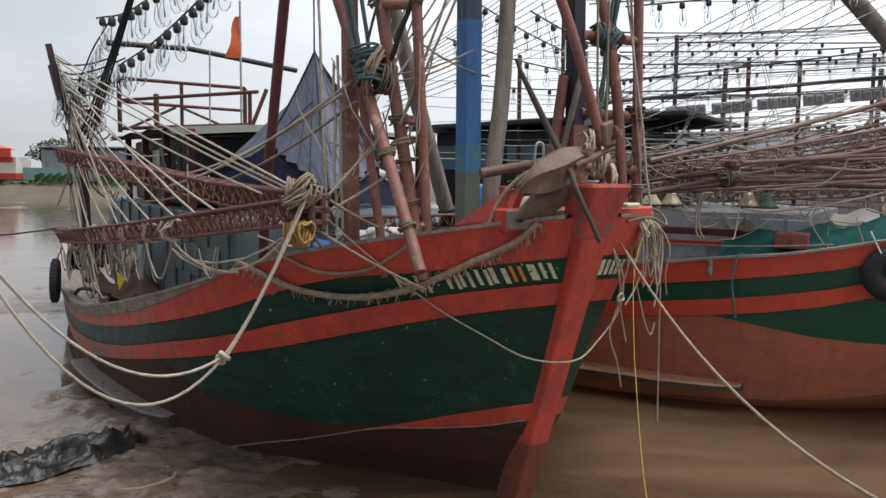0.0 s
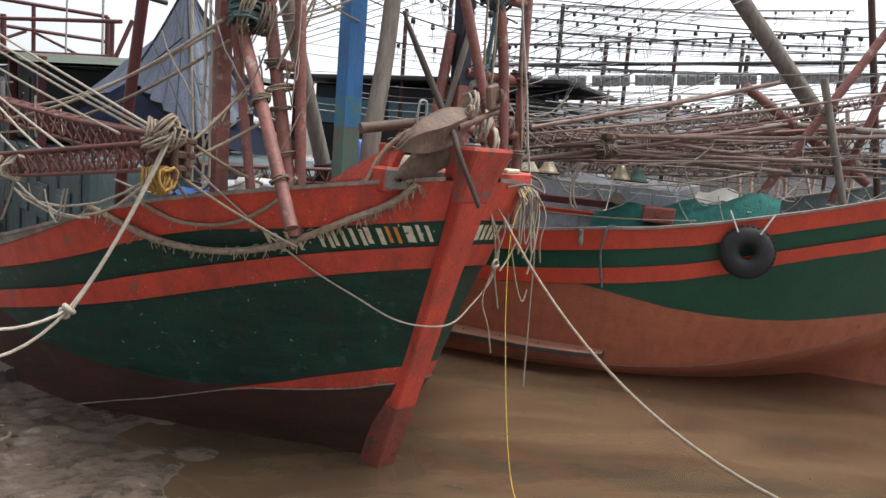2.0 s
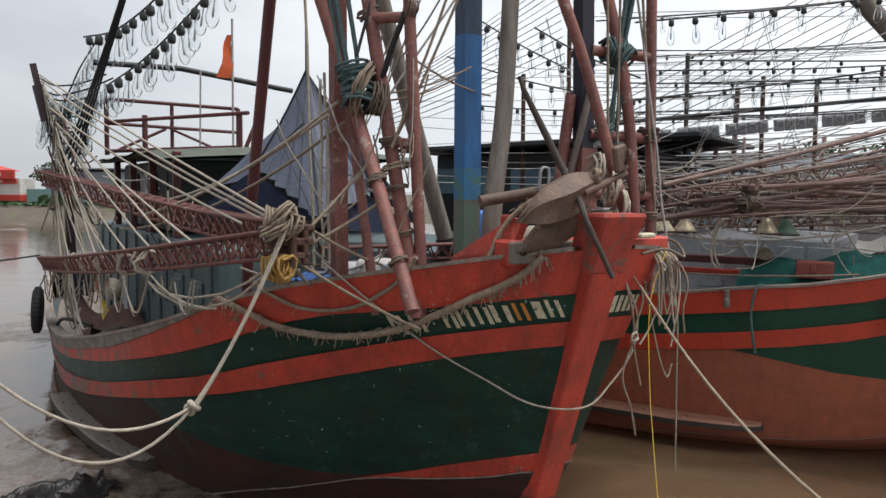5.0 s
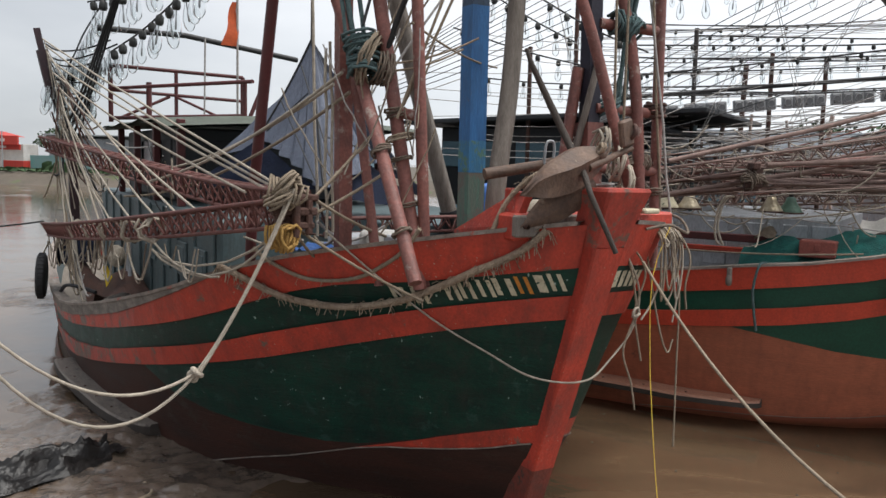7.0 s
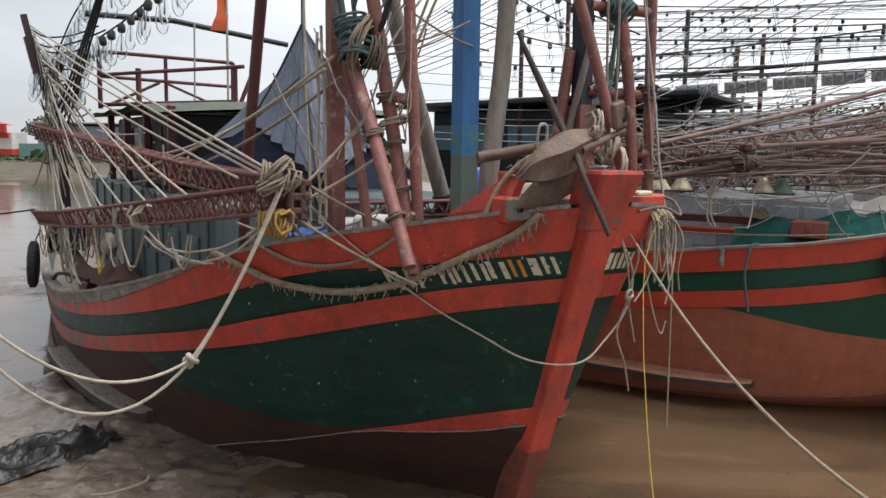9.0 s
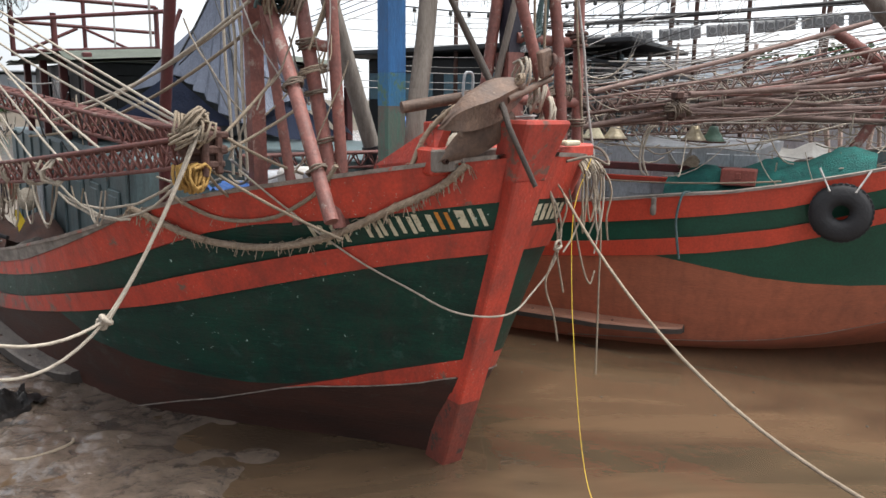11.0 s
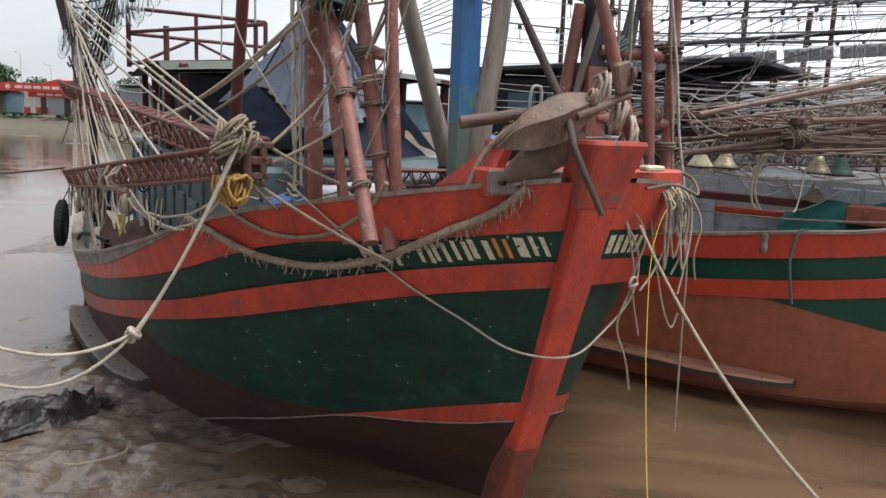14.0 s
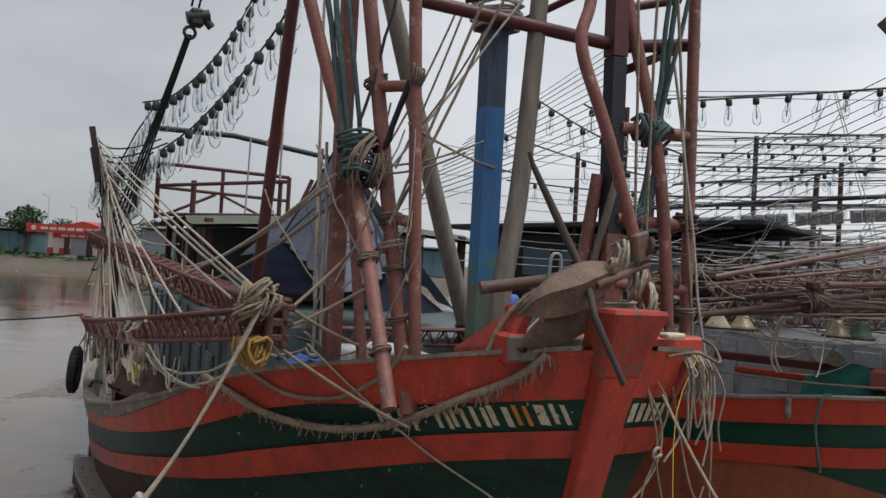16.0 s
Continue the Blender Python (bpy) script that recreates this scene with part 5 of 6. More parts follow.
part("shank", Shape().tube(spline([(0.12, 0.2, 2.57), (0.12, 0.02, 2.63), (0.12, -0.1, 2.68), (0.12, -0.22, 2.72)]), [0.045, 0.044, 0.042, 0.04, 0.039, 0.038, 0.036, 0.034, 0.033, 0.032, 0.03, 0.03, 0.03, 0.03, 0.03, 0.03, 0.03, 0.03, 0.03], 8, flat=0.8), IRON, anchor, m=BOAT1)
part("palm", Shape().box(pose(0.1, -0.14, 2.83, -14, 0, 12), 0.05, 0.15, 0.2, 0.02), IRON, anchor, "worn pale palm at the anchor's end", m=BOAT1)
part("fluke_knob", Shape().lathe(pose(0.13, 0.07, 2.66, 0, 0, 20), [(0.0, -0.04), (0.035, -0.03), (0.045, 0.0), (0.035, 0.035), (0.0, 0.045)], 10), IRON, anchor, m=BOAT1)
part("knob_rope", Shape().ring((0.12, 0.09, 2.71), (0.2, 1, 0.3), 0.035, 0.012, 12, 5).ring((0.12, 0.07, 2.71), (0.1, 1, 0.5), 0.038, 0.012, 12, 5), HAWSER, anchor, m=BOAT1)
part("stock", Shape().tube([(0.45, 0.51, 3.34), (0.38, 0.35, 3.01), (0.3, 0.2, 2.69), (0.06, 0.27, 2.50), (-0.05, 0.31, 2.38), (-0.14, 0.13, 1.97)], [0.02, 0.028, 0.028, 0.024, 0.022, 0.02], 8), DARKW, anchor, "long dark iron stock", m=BOAT1)
part("stock_tip", Shape().tube([(0.46, 0.535, 3.42), (0.44, 0.49, 3.28)], 0.016, 8), DARKW, anchor, m=BOAT1)
part("shackle", Shape().ring((0.1, -0.2, 2.84), (0.2, 1, 0.3), 0.05, 0.018, 14, 6), RUST, anchor, m=BOAT1)
solo("wooden_roller", Shape().tube([(0.62, 0.76, 2.5), (0.5, 0.3, 2.58), (0.44, 0.1, 2.64)], [0.045, 0.042, 0.038], 10), IRON, "brown wooden roller pole behind the anchor", "pole", m=BOAT1)
rope(spline([(0.6, 0.7, 2.05), (0.52, 0.62, 2.3), (0.4, 0.5, 2.48), (0.25, 0.4, 2.56), (0.12, 0.3, 2.6)]), 0.02, HAWSER, "frayed brown rope tied to the anchor", fuzz=70)
solo("bow_horn", Shape().tube(spline([(0.48, 0.32, 2.5), (0.46, 0.32, 2.72), (0.46, 0.28, 2.76), (0.46, 0.24, 2.72), (0.48, 0.24, 2.5)]), 0.011, 6), LAMPG, "bent grey metal hoop above the anchor", "hoop", m=BOAT1)
part("metal_plate", Shape().box(pose(0.3, -0.62, 2.235), 0.1, 0.17, 0.04), CREAM, boat1)
solo("crumpled_rag", Shape().grid([[Vector((0.6 + 0.05 * i, 0.12 + 0.06 * j, 2.2 + 0.12 * math.sin(i * 0.9) * math.sin(j) + 0.03 * random.random())) for j in range(5)] for i in range(5)]), ROPEW, "white rag heap behind the stem", "rag", m=BOAT1)

# slung tarpaulin like a tent
apex = Vector((4.6, 0.57, 3.97))
hem = spline([(4.75, 1.13, 2.82), (4.1, 1.02, 2.58), (3.5, 0.87, 2.3), (3.75, 0.4, 2.42), (4.2, -0.15, 2.55), (3.9, -0.63, 2.13)], 28)
tarp = thing("tarpaulin", "slate-blue tarpaulin slung like a tent over the deck", "tarpaulin", m=BOAT1 @ Matrix.Translation(apex))
rows = []
for j in range(13):
    u = j / 12
    row = []
    for k, e in enumerate(hem):
        p = apex.lerp(e, u)
        p.z -= 0.05 * math.sin(math.pi * u)
        fold = math.sin(k * 0.62) + 0.45 * math.sin(k * 0.237 + 2 * u) + 0.3 * math.sin(k * 1.31 + 1)
        row.append(p + Vector((0.038 * fold, 0.022 * fold, 0.0)) * min(0.25 + u, 1))
    rows.append(row)
sh = Shape().grid(rows)
sh.grid([[p + Vector((0.012, 0, -0.004)) for p in row] for row in rows[::-1]])
part("cloth", sh, TARP, tarp, m=BOAT1)


def cloth_sheet(a, b, c, sag_, seed, n=12):
    """A slack three-cornered sheet with soft folds."""
    a, b, c = Vector(a), Vector(b), Vector(c)
    rows = []
    for i in range(n + 1):
        u = i / n
        rows.append([a.lerp(b.lerp(c, k / n), u) + Vector((0.05 * noise.noise((u * 3, k * 0.3, seed)) * u, 0.04 * noise.noise((u * 4, k * 0.35, seed + 5)) * u, -sag_ * math.sin(math.pi * k / n) * u)) for k in range(n + 1)])
    return Shape().grid(rows)


# the tent's underside: extra sheets with its shade put into a near-black navy
part("dark_skirt", cloth_sheet((4.75, 1.16, 2.8), (3.56, 0.90, 2.27), (5.4, 1.75, 2.26), 0.03, 2), TARPD, tarp, "underside hanging in folds, its shade coloured dark navy", m=BOAT1)
part("dark_skirt", cloth_sheet((4.4, 0.0, 2.62), (3.6, 0.82, 2.27), (3.95, -0.55, 2.1), 0.08, 9), TARPD, tarp, "underside hanging in folds, its shade coloured dark navy", m=BOAT1)
part("side_flap", cloth_sheet((4.9, 0.74, 3.4), (5.6, 1.42, 2.6), (4.78, 1.12, 2.76), 0.02, 4), TARP, tarp, m=BOAT1)
for i, w in ((0, 0.012), (56, 0.012), (112, 0.012)):
    part("edge_batten", Shape().tube([rows[k][i] + Vector((-0.02, 0, 0.012)) for k in range(13)], w, 5), WIRE, tarp, m=BOAT1)
for c0, c1, r0, r1 in ((1, 24, 7, 12), (3, 30, 3, 9), (18, 2, 5, 11), (30, 54, 8, 11)):
    part("seam_cord", Shape().tube([rows[r0][2 * c0].lerp(rows[r1][2 * c1], q / 6) + Vector((-0.09, 0.02, 0.02)) for q in range(7)], 0.008, 5), WIRE, tarp, m=BOAT1)
rope([apex, apex + Vector((0, 0, 0.35)), apex + Vector((-0.02, 0.02, 1.5))], 0.01, WIRE, "black line holding up the tarpaulin")
solo("deck_table", Shape().box(pose(4.6, 0.6, 1.92), 1.2, 1.3, 0.06).box(pose(4.6, 0.6, 1.5), 1.0, 1.1, 0.7), mat("yellow_ochre_paint", (0.5, 0.3, 0.04), None, 3, 0.6), "ochre yellow deck locker under the tarpaulin", "locker", m=BOAT1)
solo("deck_winch", Shape().tube([(2.0, -0.4, 1.75), (2.0, 1.1, 1.75)], 0.12, 12).tube([(2.0, 0.6, 1.75), (2.0, 0.66, 1.75)], 0.26, 14).tube([(2.0, -0.1, 1.75), (2.0, -0.04, 1.75)], 0.26, 14).box(pose(2.0, 0.3, 1.4), 0.4, 1.5, 0.25), RUST, "rusty deck winch behind the bulwark", "winch", m=BOAT1)
part("deck_rail", truss([(2.4, 1.3, 1.98), (2.4, -1.6, 1.98)], 0.14, 0.1, 0.16, 0.012), TRUSS, boat1, "low lattice rail across the deck")
part("deck_box", Shape().box(pose(3.0, -0.4, 1.65), 0.7, 1.6, 0.6), CABIN, boat1)
part("hatch_coaming", Shape().box(pose(1.75, 0.85, 1.7), 0.5, 0.3, 0.5), CABIN2, boat1)
solo("flag", Shape().grid([[Vector((8.0 + 0.02 * math.sin(j), 0.44 + 0.04 * i * (0.5 + j / 6) + 0.02 * math.sin(j * 1.3), 4.95 - 0.11 * j)) for i in range(5)] for j in range(7)]), ORANGE, "limp faded orange flag on a thin pole", "flag", m=BOAT1)
rope([(8.0, 0.44, 3.1), (8.0, 0.44, 5.2)], 0.018, GWIRE, "thin grey flag pole on the wheelhouse", name="flag_pole", category="pole")
rope([(8.2, 0.9, 3.1), (8.2, 0.88, 4.4)], 0.014, GWIRE, "thin grey aerial on the wheelhouse", name="aerial", category="aerial")

# tackle on the quarter
tk = thing("pulley_block", "black pulley block with tackle lines above the quarter", "pulley", m=BOAT1 @ pose(7.5, 1.87, 5.8))
part("block", Shape().box(pose(7.5, 1.87, 5.9), 0.16, 0.2, 0.26, 0.04).tube([(7.5, 1.7, 5.96), (7.5, 2.0, 5.88)], 0.09, 12).tube([(7.5, 1.66, 5.8), (7.5, 1.8, 5.95)], 0.06, 10), WIRE, tk, m=BOAT1)
part("hook", Shape().ring((7.5, 1.95, 5.68), (1, 0.2, 0.1), 0.08, 0.025, 12, 6), WIRE, tk, m=BOAT1)
for i in range(4):
    part("tackle_line", Shape().tube(sag((7.5, 1.93 + 0.02 * i, 5.65), (9.15, 2.6 + 0.07 * i, 2.8), 0.04 * i, 6), 0.016), WIRE, tk, m=BOAT1)
for i in range(2):
    part("tackle_line", Shape().tube([(7.5, 1.85 + 0.1 * i, 6.05), (6.9, 1.75 + 0.1 * i, 6.9)], 0.016), WIRE, tk, m=BOAT1)
for _ in range(16):
    p = Vector((random.uniform(9.0, 9.5), random.uniform(2.55, 2.95), random.uniform(2.6, 3.9)))
    rope(sag(p, p + Vector((random.uniform(-0.8, 0.3), random.uniform(-0.5, 0.3), random.uniform(-1.5, -0.3))), random.uniform(0, 0.25), 7), 0.013, random.choice((WIRE, GWIRE, ROPE, RUST)), "tangled rope and cable on the quarter post", group="quarter tangle")

for i in range(14):
    s = (9.35, 3.0 - 0.02 * i, 4.3 - 0.1 * i)
    rope(sag(s, (9.0 - 0.15 * i, 2.4 + random.uniform(-0.3, 0.5), 1.7 + random.uniform(-0.3, 0.9)), random.uniform(0.0, 0.2), 8), 0.008, random.choice((GWIRE, WIRE, ROPEW)), "thin line hung from the quarter post", group="quarter lines")
# fishing lamps
bulb_mesh = Shape().lathe(Matrix(), [(0.022, -0.10), (0.026, -0.15), (0.062, -0.27), (0.074, -0.34), (0.066, -0.41), (0.038, -0.46), (0.0, -0.48)], 12)
core_mesh = Shape().lathe(Matrix(), [(0.0, -0.1), (0.008, -0.12), (0.007, -0.24), (0.013, -0.27), (0.013, -0.35), (0.0, -0.37)], 6)
sock_mesh = Shape().lathe(Matrix(), [(0.0, 0.01), (0.018, 0.0), (0.05, -0.03), (0.055, -0.10), (0.04, -0.13), (0.0, -0.135)], 8)


def data(name, sh, m):
    me = bpy.data.meshes.new(name)
    me.from_pydata([tuple(p) for p in sh.v], [], sh.f)
    me.materials.append(m)
    me.polygons.foreach_set("use_smooth", sh.soft)
    me.update()
    return me


BULB, CORE, SOCK = data("bulb", bulb_mesh, GLASS), data("filament", core_mesh, LAMPG), data("socket", sock_mesh, SOCKET)


def hang_lamp(parent, p, size=1.0, glass=True):
    back = FRAME[parent].inverted() @ Matrix.Translation(p) @ pose(0, 0, 0, random.uniform(-9, 9), random.uniform(-9, 9), random.uniform(0, 360)) @ Matrix.Scale(size, 4)
    if glass == "bare":
        s = new("lamp", BULB)
        s.parent, s.matrix_basis = parent, back
        g = new("filament", CORE)
        g.parent = s
        return
    s = new("lamp", SOCK)
    s.parent, s.matrix_basis = parent, back
    if glass:
        for nm, me in (("glass", BULB), ("filament", CORE)):
            g = new(nm, me)
            g.parent = s


def lamp_string(pts, frame, gap, label, size=1.0, r=0.014, glass=True, group="lamp strings", skip=0.0):
    line = [frame @ p for p in spline(pts, 8)]
    t = thing("lamp_string", label, "lamp string", m=Matrix.Translation(line[0]), group=group)
    part("cable", Shape().tube(line, r, 5), WIRE, t, m=Matrix())
    run, want = 0.0, gap / 2
    for p, q in zip(line, line[1:]):
        d = (q - p).length
        while want <= run + d:
            if random.random() >= skip:
                hang_lamp(t, p.lerp(q, (want - run) / max(d, 1e-6)), size * random.uniform(0.92, 1.08), glass)
            want += gap * random.uniform(0.8, 1.2)
        run += d
    return t


lamp_string([(9.3, 2.39, 4.92), (8.5, 2.04, 4.94), (7, 1.69, 5.22), (5.5, 1.48, 5.67), (4.6, 1.42, 6.2), (3.9, 1.4, 6.9)], BOAT1, 0.29, "sagging black cable hung with clear fishing lamps", 1.12)
lamp_string([(9.2, 2.1, 4.17), (8.0, 1.75, 4.46), (6.2, 1.44, 4.9), (4.8, 1.22, 5.39), (4.2, 1.2, 5.9), (3.8, 1.2, 6.7)], BOAT1, 0.29, "sagging black cable hung with clear fishing lamps", 1.12)
lamp_string([(9.2, 2.2, 4.9), (9.3, 2.45, 4.45), (9.3, 2.6, 4.1), (9.3, 2.78, 3.75), (9.3, 2.95, 3.7)], BOAT1, 0.1, "bunched clear fishing lamps at the quarter post", glass="bare")
lamp_string([(9.1, 2.0, 4.3), (9.2, 2.4, 4.1), (9.3, 2.75, 4.0), (9.35, 2.95, 4.05)], BOAT1, 0.09, "bunched clear fishing lamps at the quarter post", glass="bare")
lamp_string([(9.2, 2.3, 3.6), (9.2, 2.6, 3.5), (9.3, 2.85, 3.55)], BOAT1, 0.09, "bunched clear fishing lamps at the quarter post", glass="bare")

for c, m, lab in (((1.95, 0.95, 1.55), WALLW, "white plastic drum on the foredeck"), ((3.0, -0.75, 1.95), CRATEB, "blue plastic drum on the foredeck"), ((2.3, 1.1, 1.5), CABIN2, "grey plastic tub on the foredeck")):
    solo("plastic_drum", Shape().lathe(pose(*c), [(0.0, 0), (0.17, 0.0), (0.19, 0.12), (0.18, 0.25), (0.19, 0.38), (0.16, 0.42), (0.0, 0.42)], 14), m, lab, "drum", m=BOAT1)
for _ in range(14):
    p = Vector((random.uniform(1.7, 3.2), random.uniform(0.2, 1.6), random.uniform(1.65, 1.95)))
    rope(sag(p, p + Vector((random.uniform(-0.5, 0.5), random.uniform(-0.6, 0.5), random.uniform(-0.1, 0.3))), random.uniform(0, 0.15), 7), 0.012, random.choice((ROPE, ROPEW, GWIRE, RUST)), "loose rope lying on the cluttered foredeck", group="foredeck ropes")

for k in range(4):
    lamp_string([(9.1, 2.1 + 0.1 * k, 4.35 - 0.22 * k), (9.25, 2.45, 4.2 - 0.25 * k), (9.35, 2.8, 4.15 - 0.22 * k), (9.4, 3.0, 4.25 - 0.2 * k)], BOAT1, 0.085, "bunched clear fishing lamps at the quarter post", glass="bare")

# mud flat: black sheet, rope ends, bits
sh = Shape()
rows = []
for i in range(49):
    u = i / 48
    c = Vector((-4.85, 7.05, MUD + 0.0)).lerp(Vector((-3.6, 8.35, MUD + 0.02)), u)
    w = (0.34 + 0.12 * noise.noise((u * 4, 0, 5))) * math.sin(math.pi * (u * 0.88 + 0.06)) ** 0.6
    row = []
    for k in range(-12, 13):
        v = k / 12
        f = (0.5 - abs(noise.noise((u * 3.5, v * 2.6, 3)))) ** 2 * 0.75 + (0.5 - abs(noise.noise((u * 7, v * 5, 8)))) ** 2 * 0.4 + 0.02 * noise.noise((u * 24, v * 12, 1))
        row.append(c + Vector((-0.72, 0.69, 0)) * w * v + Vector((0.012 * noise.noise((i * 0.3, k * 0.3, 0)), 0, (1 - v * v) * f + 0.005)))
    rows.append(row)
sh.grid(rows)
solo("plastic_sheet", sh, BLACKP, "crumpled black plastic sheet lying on the mud", "plastic")
sh = Shape()
for i in range(6):
    c = Vector((-4.45 + 0.16 * i, 8.0 + 0.12 * i * random.random(), MUD + 0.05))
    sh.grid([[c + Vector((0.07 * a + 0.02 * random.random(), 0.07 * b, 0.07 * random.random())) for a in range(4)] for b in range(4)])
solo("plastic_scraps", sh, BLACKP, "torn black plastic scraps lying on the mud", "plastic", kind="stuff")
rope(spline([(-3.35, 7.15, MUD + 0.01), (-3.0, 7.2, MUD + 0.02), (-2.78, 7.45, MUD + 0.03), (-2.85, 7.65, MUD + 0.02), (-2.95, 7.75, MUD + 0.02)]), 0.016, ROPE, "curl of tan rope lying on the mud", Matrix())
rope(spline([(0.2, 5.6, MUD + 0.0), (0.35, 5.75, MUD + 0.03), (0.5, 5.8, MUD + 0.01)]), 0.02, RUST, "short brown stick lying in the mud", Matrix(), name="stick", category="stick")
sh = Shape()
for _ in range(60):
    x, y = random.uniform(-6.5, 5), random.uniform(5.2, 11)
    z = max(mud_height(x, y), MUD - 0.015)
    s = random.uniform(0.006, 0.018)
    sh.lathe(pose(x, y, z, random.uniform(-30, 30), 0, random.uniform(0, 90)), [(0.0, -s * 0.3), (s, 0), (s * 0.7, s * 0.5), (0, s * 0.6)], 5)
solo("mud_debris", sh, DARKW, "small dark bits of debris scattered on the mud", "debris", kind="stuff")

# ---- things on boat 2 ----
b2house = Shape().box(pose(6.6, -0.2, 1.5), 3.6, 3.2, 1.0, 0.03)
part("deckhouse", b2house, CABIN2, boat2, "pale grey deckhouse")
for a in (4.95, 5.3, 5.75, 6.3, 6.9, 7.4):
    part("deckhouse_panel", Shape().box(pose(a, 1.41, 1.6), 0.3, 0.03, 0.6), CABIN2, boat2)
part("deckhouse_trim", Shape().box(pose(6.6, 1.43, 1.52), 3.6, 0.05, 0.07), RED2, boat2, "red painted ledge on the deckhouse")
part("deckhouse_door", Shape().box(pose(7.05, 1.45, 1.5), 0.5, 0.05, 0.85).box(pose(7.05, 1.47, 1.7), 0.3, 0.04, 0.3), CABIN2, boat2)
part("inner_rail", Shape().box(pose(5.2, 1.9, 1.72), 3.4, 0.06, 0.1), DKRED, boat2, "dark red inner rail")
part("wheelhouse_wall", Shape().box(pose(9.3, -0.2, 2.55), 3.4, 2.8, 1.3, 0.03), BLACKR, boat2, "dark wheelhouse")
for l in np.arange(-1.2, 1.0, 0.55):
    part("window", Shape().box(pose(7.58, l, 2.75), 0.03, 0.42, 0.42), SHEDB, boat2)
for a in (7.9, 8.6, 9.3, 10.0, 10.7):
    part("window", Shape().box(pose(a, 1.215, 2.75), 0.5, 0.03, 0.42), SHEDB, boat2)
sh = Shape().box(pose(8.95, -0.1, 3.32, 0, 1.5, 0), 5.0, 3.6, 0.07)
sh.box(pose(6.9, -0.1, 3.1, 0, -14, 0), 1.3, 3.2, 0.05)
part("wheelhouse_roof", sh, BLACKR, boat2, "flat black sheet roof")
for a in (6.7, 7.1, 7.5):
    spar("roof_post", [(a, 1.3, 2.0), (a, 1.3, 3.2)], 0.03, CABIN, boat2)
sh = Shape()
rows = []
for i in range(30):
    a = 3.45 + 2.35 * i / 29
    h = 0.16 + 0.14 * abs(math.sin(i * 0.33)) + 0.04 * random.random()
    rows.append([Vector((a, 2.4 - 0.95 * k / 7, rail2(a) - 0.3 + (h + 0.3) * math.sin(math.pi * (k + 0.6) / 8) + 0.02 * random.random())) for k in range(8)])
sh.grid(rows)
solo("fishing_net", sh, NET, "teal fishing net heaped along the rail", "net", m=BOAT2)
solo("crate", Shape().box(pose(4.9, 2.2, 1.68), 0.4, 0.3, 0.2).box(pose(4.9, 2.36, 1.7), 0.06, 0.02, 0.08), mat("dull_red_crate", (0.3, 0.08, 0.06), None, 5, 0.6), "dull red wooden crate on the rail", "crate", m=BOAT2)
for c, m, lab in (((3.806, 10.6, 2.09), BRASS, "dulled brass bell-shaped lamp hood"), ((4.044, 10.6, 2.08), GREENB, "green painted bell-shaped lamp hood"), ((2.799, 10.6, 2.1), BRASS, "dulled brass bell-shaped lamp hood"), ((2.53, 10.6, 2.1), CREAM, "cream bell-shaped lamp hood")):
    b = thing("lamp_hood", lab, "lamp", m=Matrix.Translation(c), group="lamp hoods")
    part("hood", Shape().lathe(Matrix(), [(0.02, 0.2), (0.05, 0.19), (0.07, 0.13), (0.125, 0.04), (0.155, 0.0), (0.15, -0.01), (0.12, 0.02), (0.07, 0.12), (0.0, 0.17)], 16), m, b)
    part("rim", Shape().ring((0, 0, 0), (0, 0, 1), 0.152, 0.012, 18, 6), RUST, b)
    part("cap", Shape().lathe(Matrix(), [(0.03, 0.19), (0.028, 0.26), (0.0, 0.27)], 8), SOCKET, b)
    part("hanger", Shape().tube([(0, 0, 0.25), (0.02, 0, 0.55)], 0.008), WIRE, b)
for d in (0.0, 0.035):
    rope(spline([(3.22 + d, 10.3, 2.27), (3.14 + d, 10.28, 2.26), (3.07 + d, 10.28, 2.12), (3.04 + d, 10.28, 1.9), (3.07 + d * 1.6, 10.28, 1.73), (3.12 + d, 10.28, 1.68)]), 0.014, ROPEW, "white rope loop hung from the boom", Matrix())
rope(sag((6.6, 2.5, 2.05), (3.8, 2.3, 2.35), 0.16, 14), 0.011, ROPEW, "slack pale rope along the rail", BOAT2)
rope(sag((7.0, 2.6, 1.6), (4.4, 2.5, 1.68), 0.05, 12), 0.011, ROPE, "slack tan rope along the rail", BOAT2)
for i in range(5):
    rope(spline([(5.95, 1.6, 1.98), (5.85 - 0.02 * i, 1.6, 1.7), (5.75, 1.6, 1.55 - 0.02 * i), (5.65 + 0.02 * i, 1.6, 1.7), (5.6, 1.6, 1.98)]), 0.009, GWIRE, "coiled grey hose on the deckhouse wall", BOAT2, group="hose coil", name="hose", category="hose")
sh = Shape().box(pose(5.78, 2.78, 1.36), 0.06, 0.05, 0.14, 0.015).lathe(pose(5.78, 2.79, 1.2), [(0.0, 0), (0.035, 0.02), (0.04, 0.1), (0.02, 0.14)], 8)
solo("pulley_block", sh, GREYW, "grey wooden pulley block hung on the rail", "pulley", m=BOAT2)
rope(spline([(5.4, 2.6, 1.5), (5.45, 2.76, 1.48), (5.5, 2.78, 1.2), (5.48, 2.77, 0.95), (5.44, 2.76, 0.7)]), 0.017, TEALR, "dark rope end hung over the rail", BOAT2)

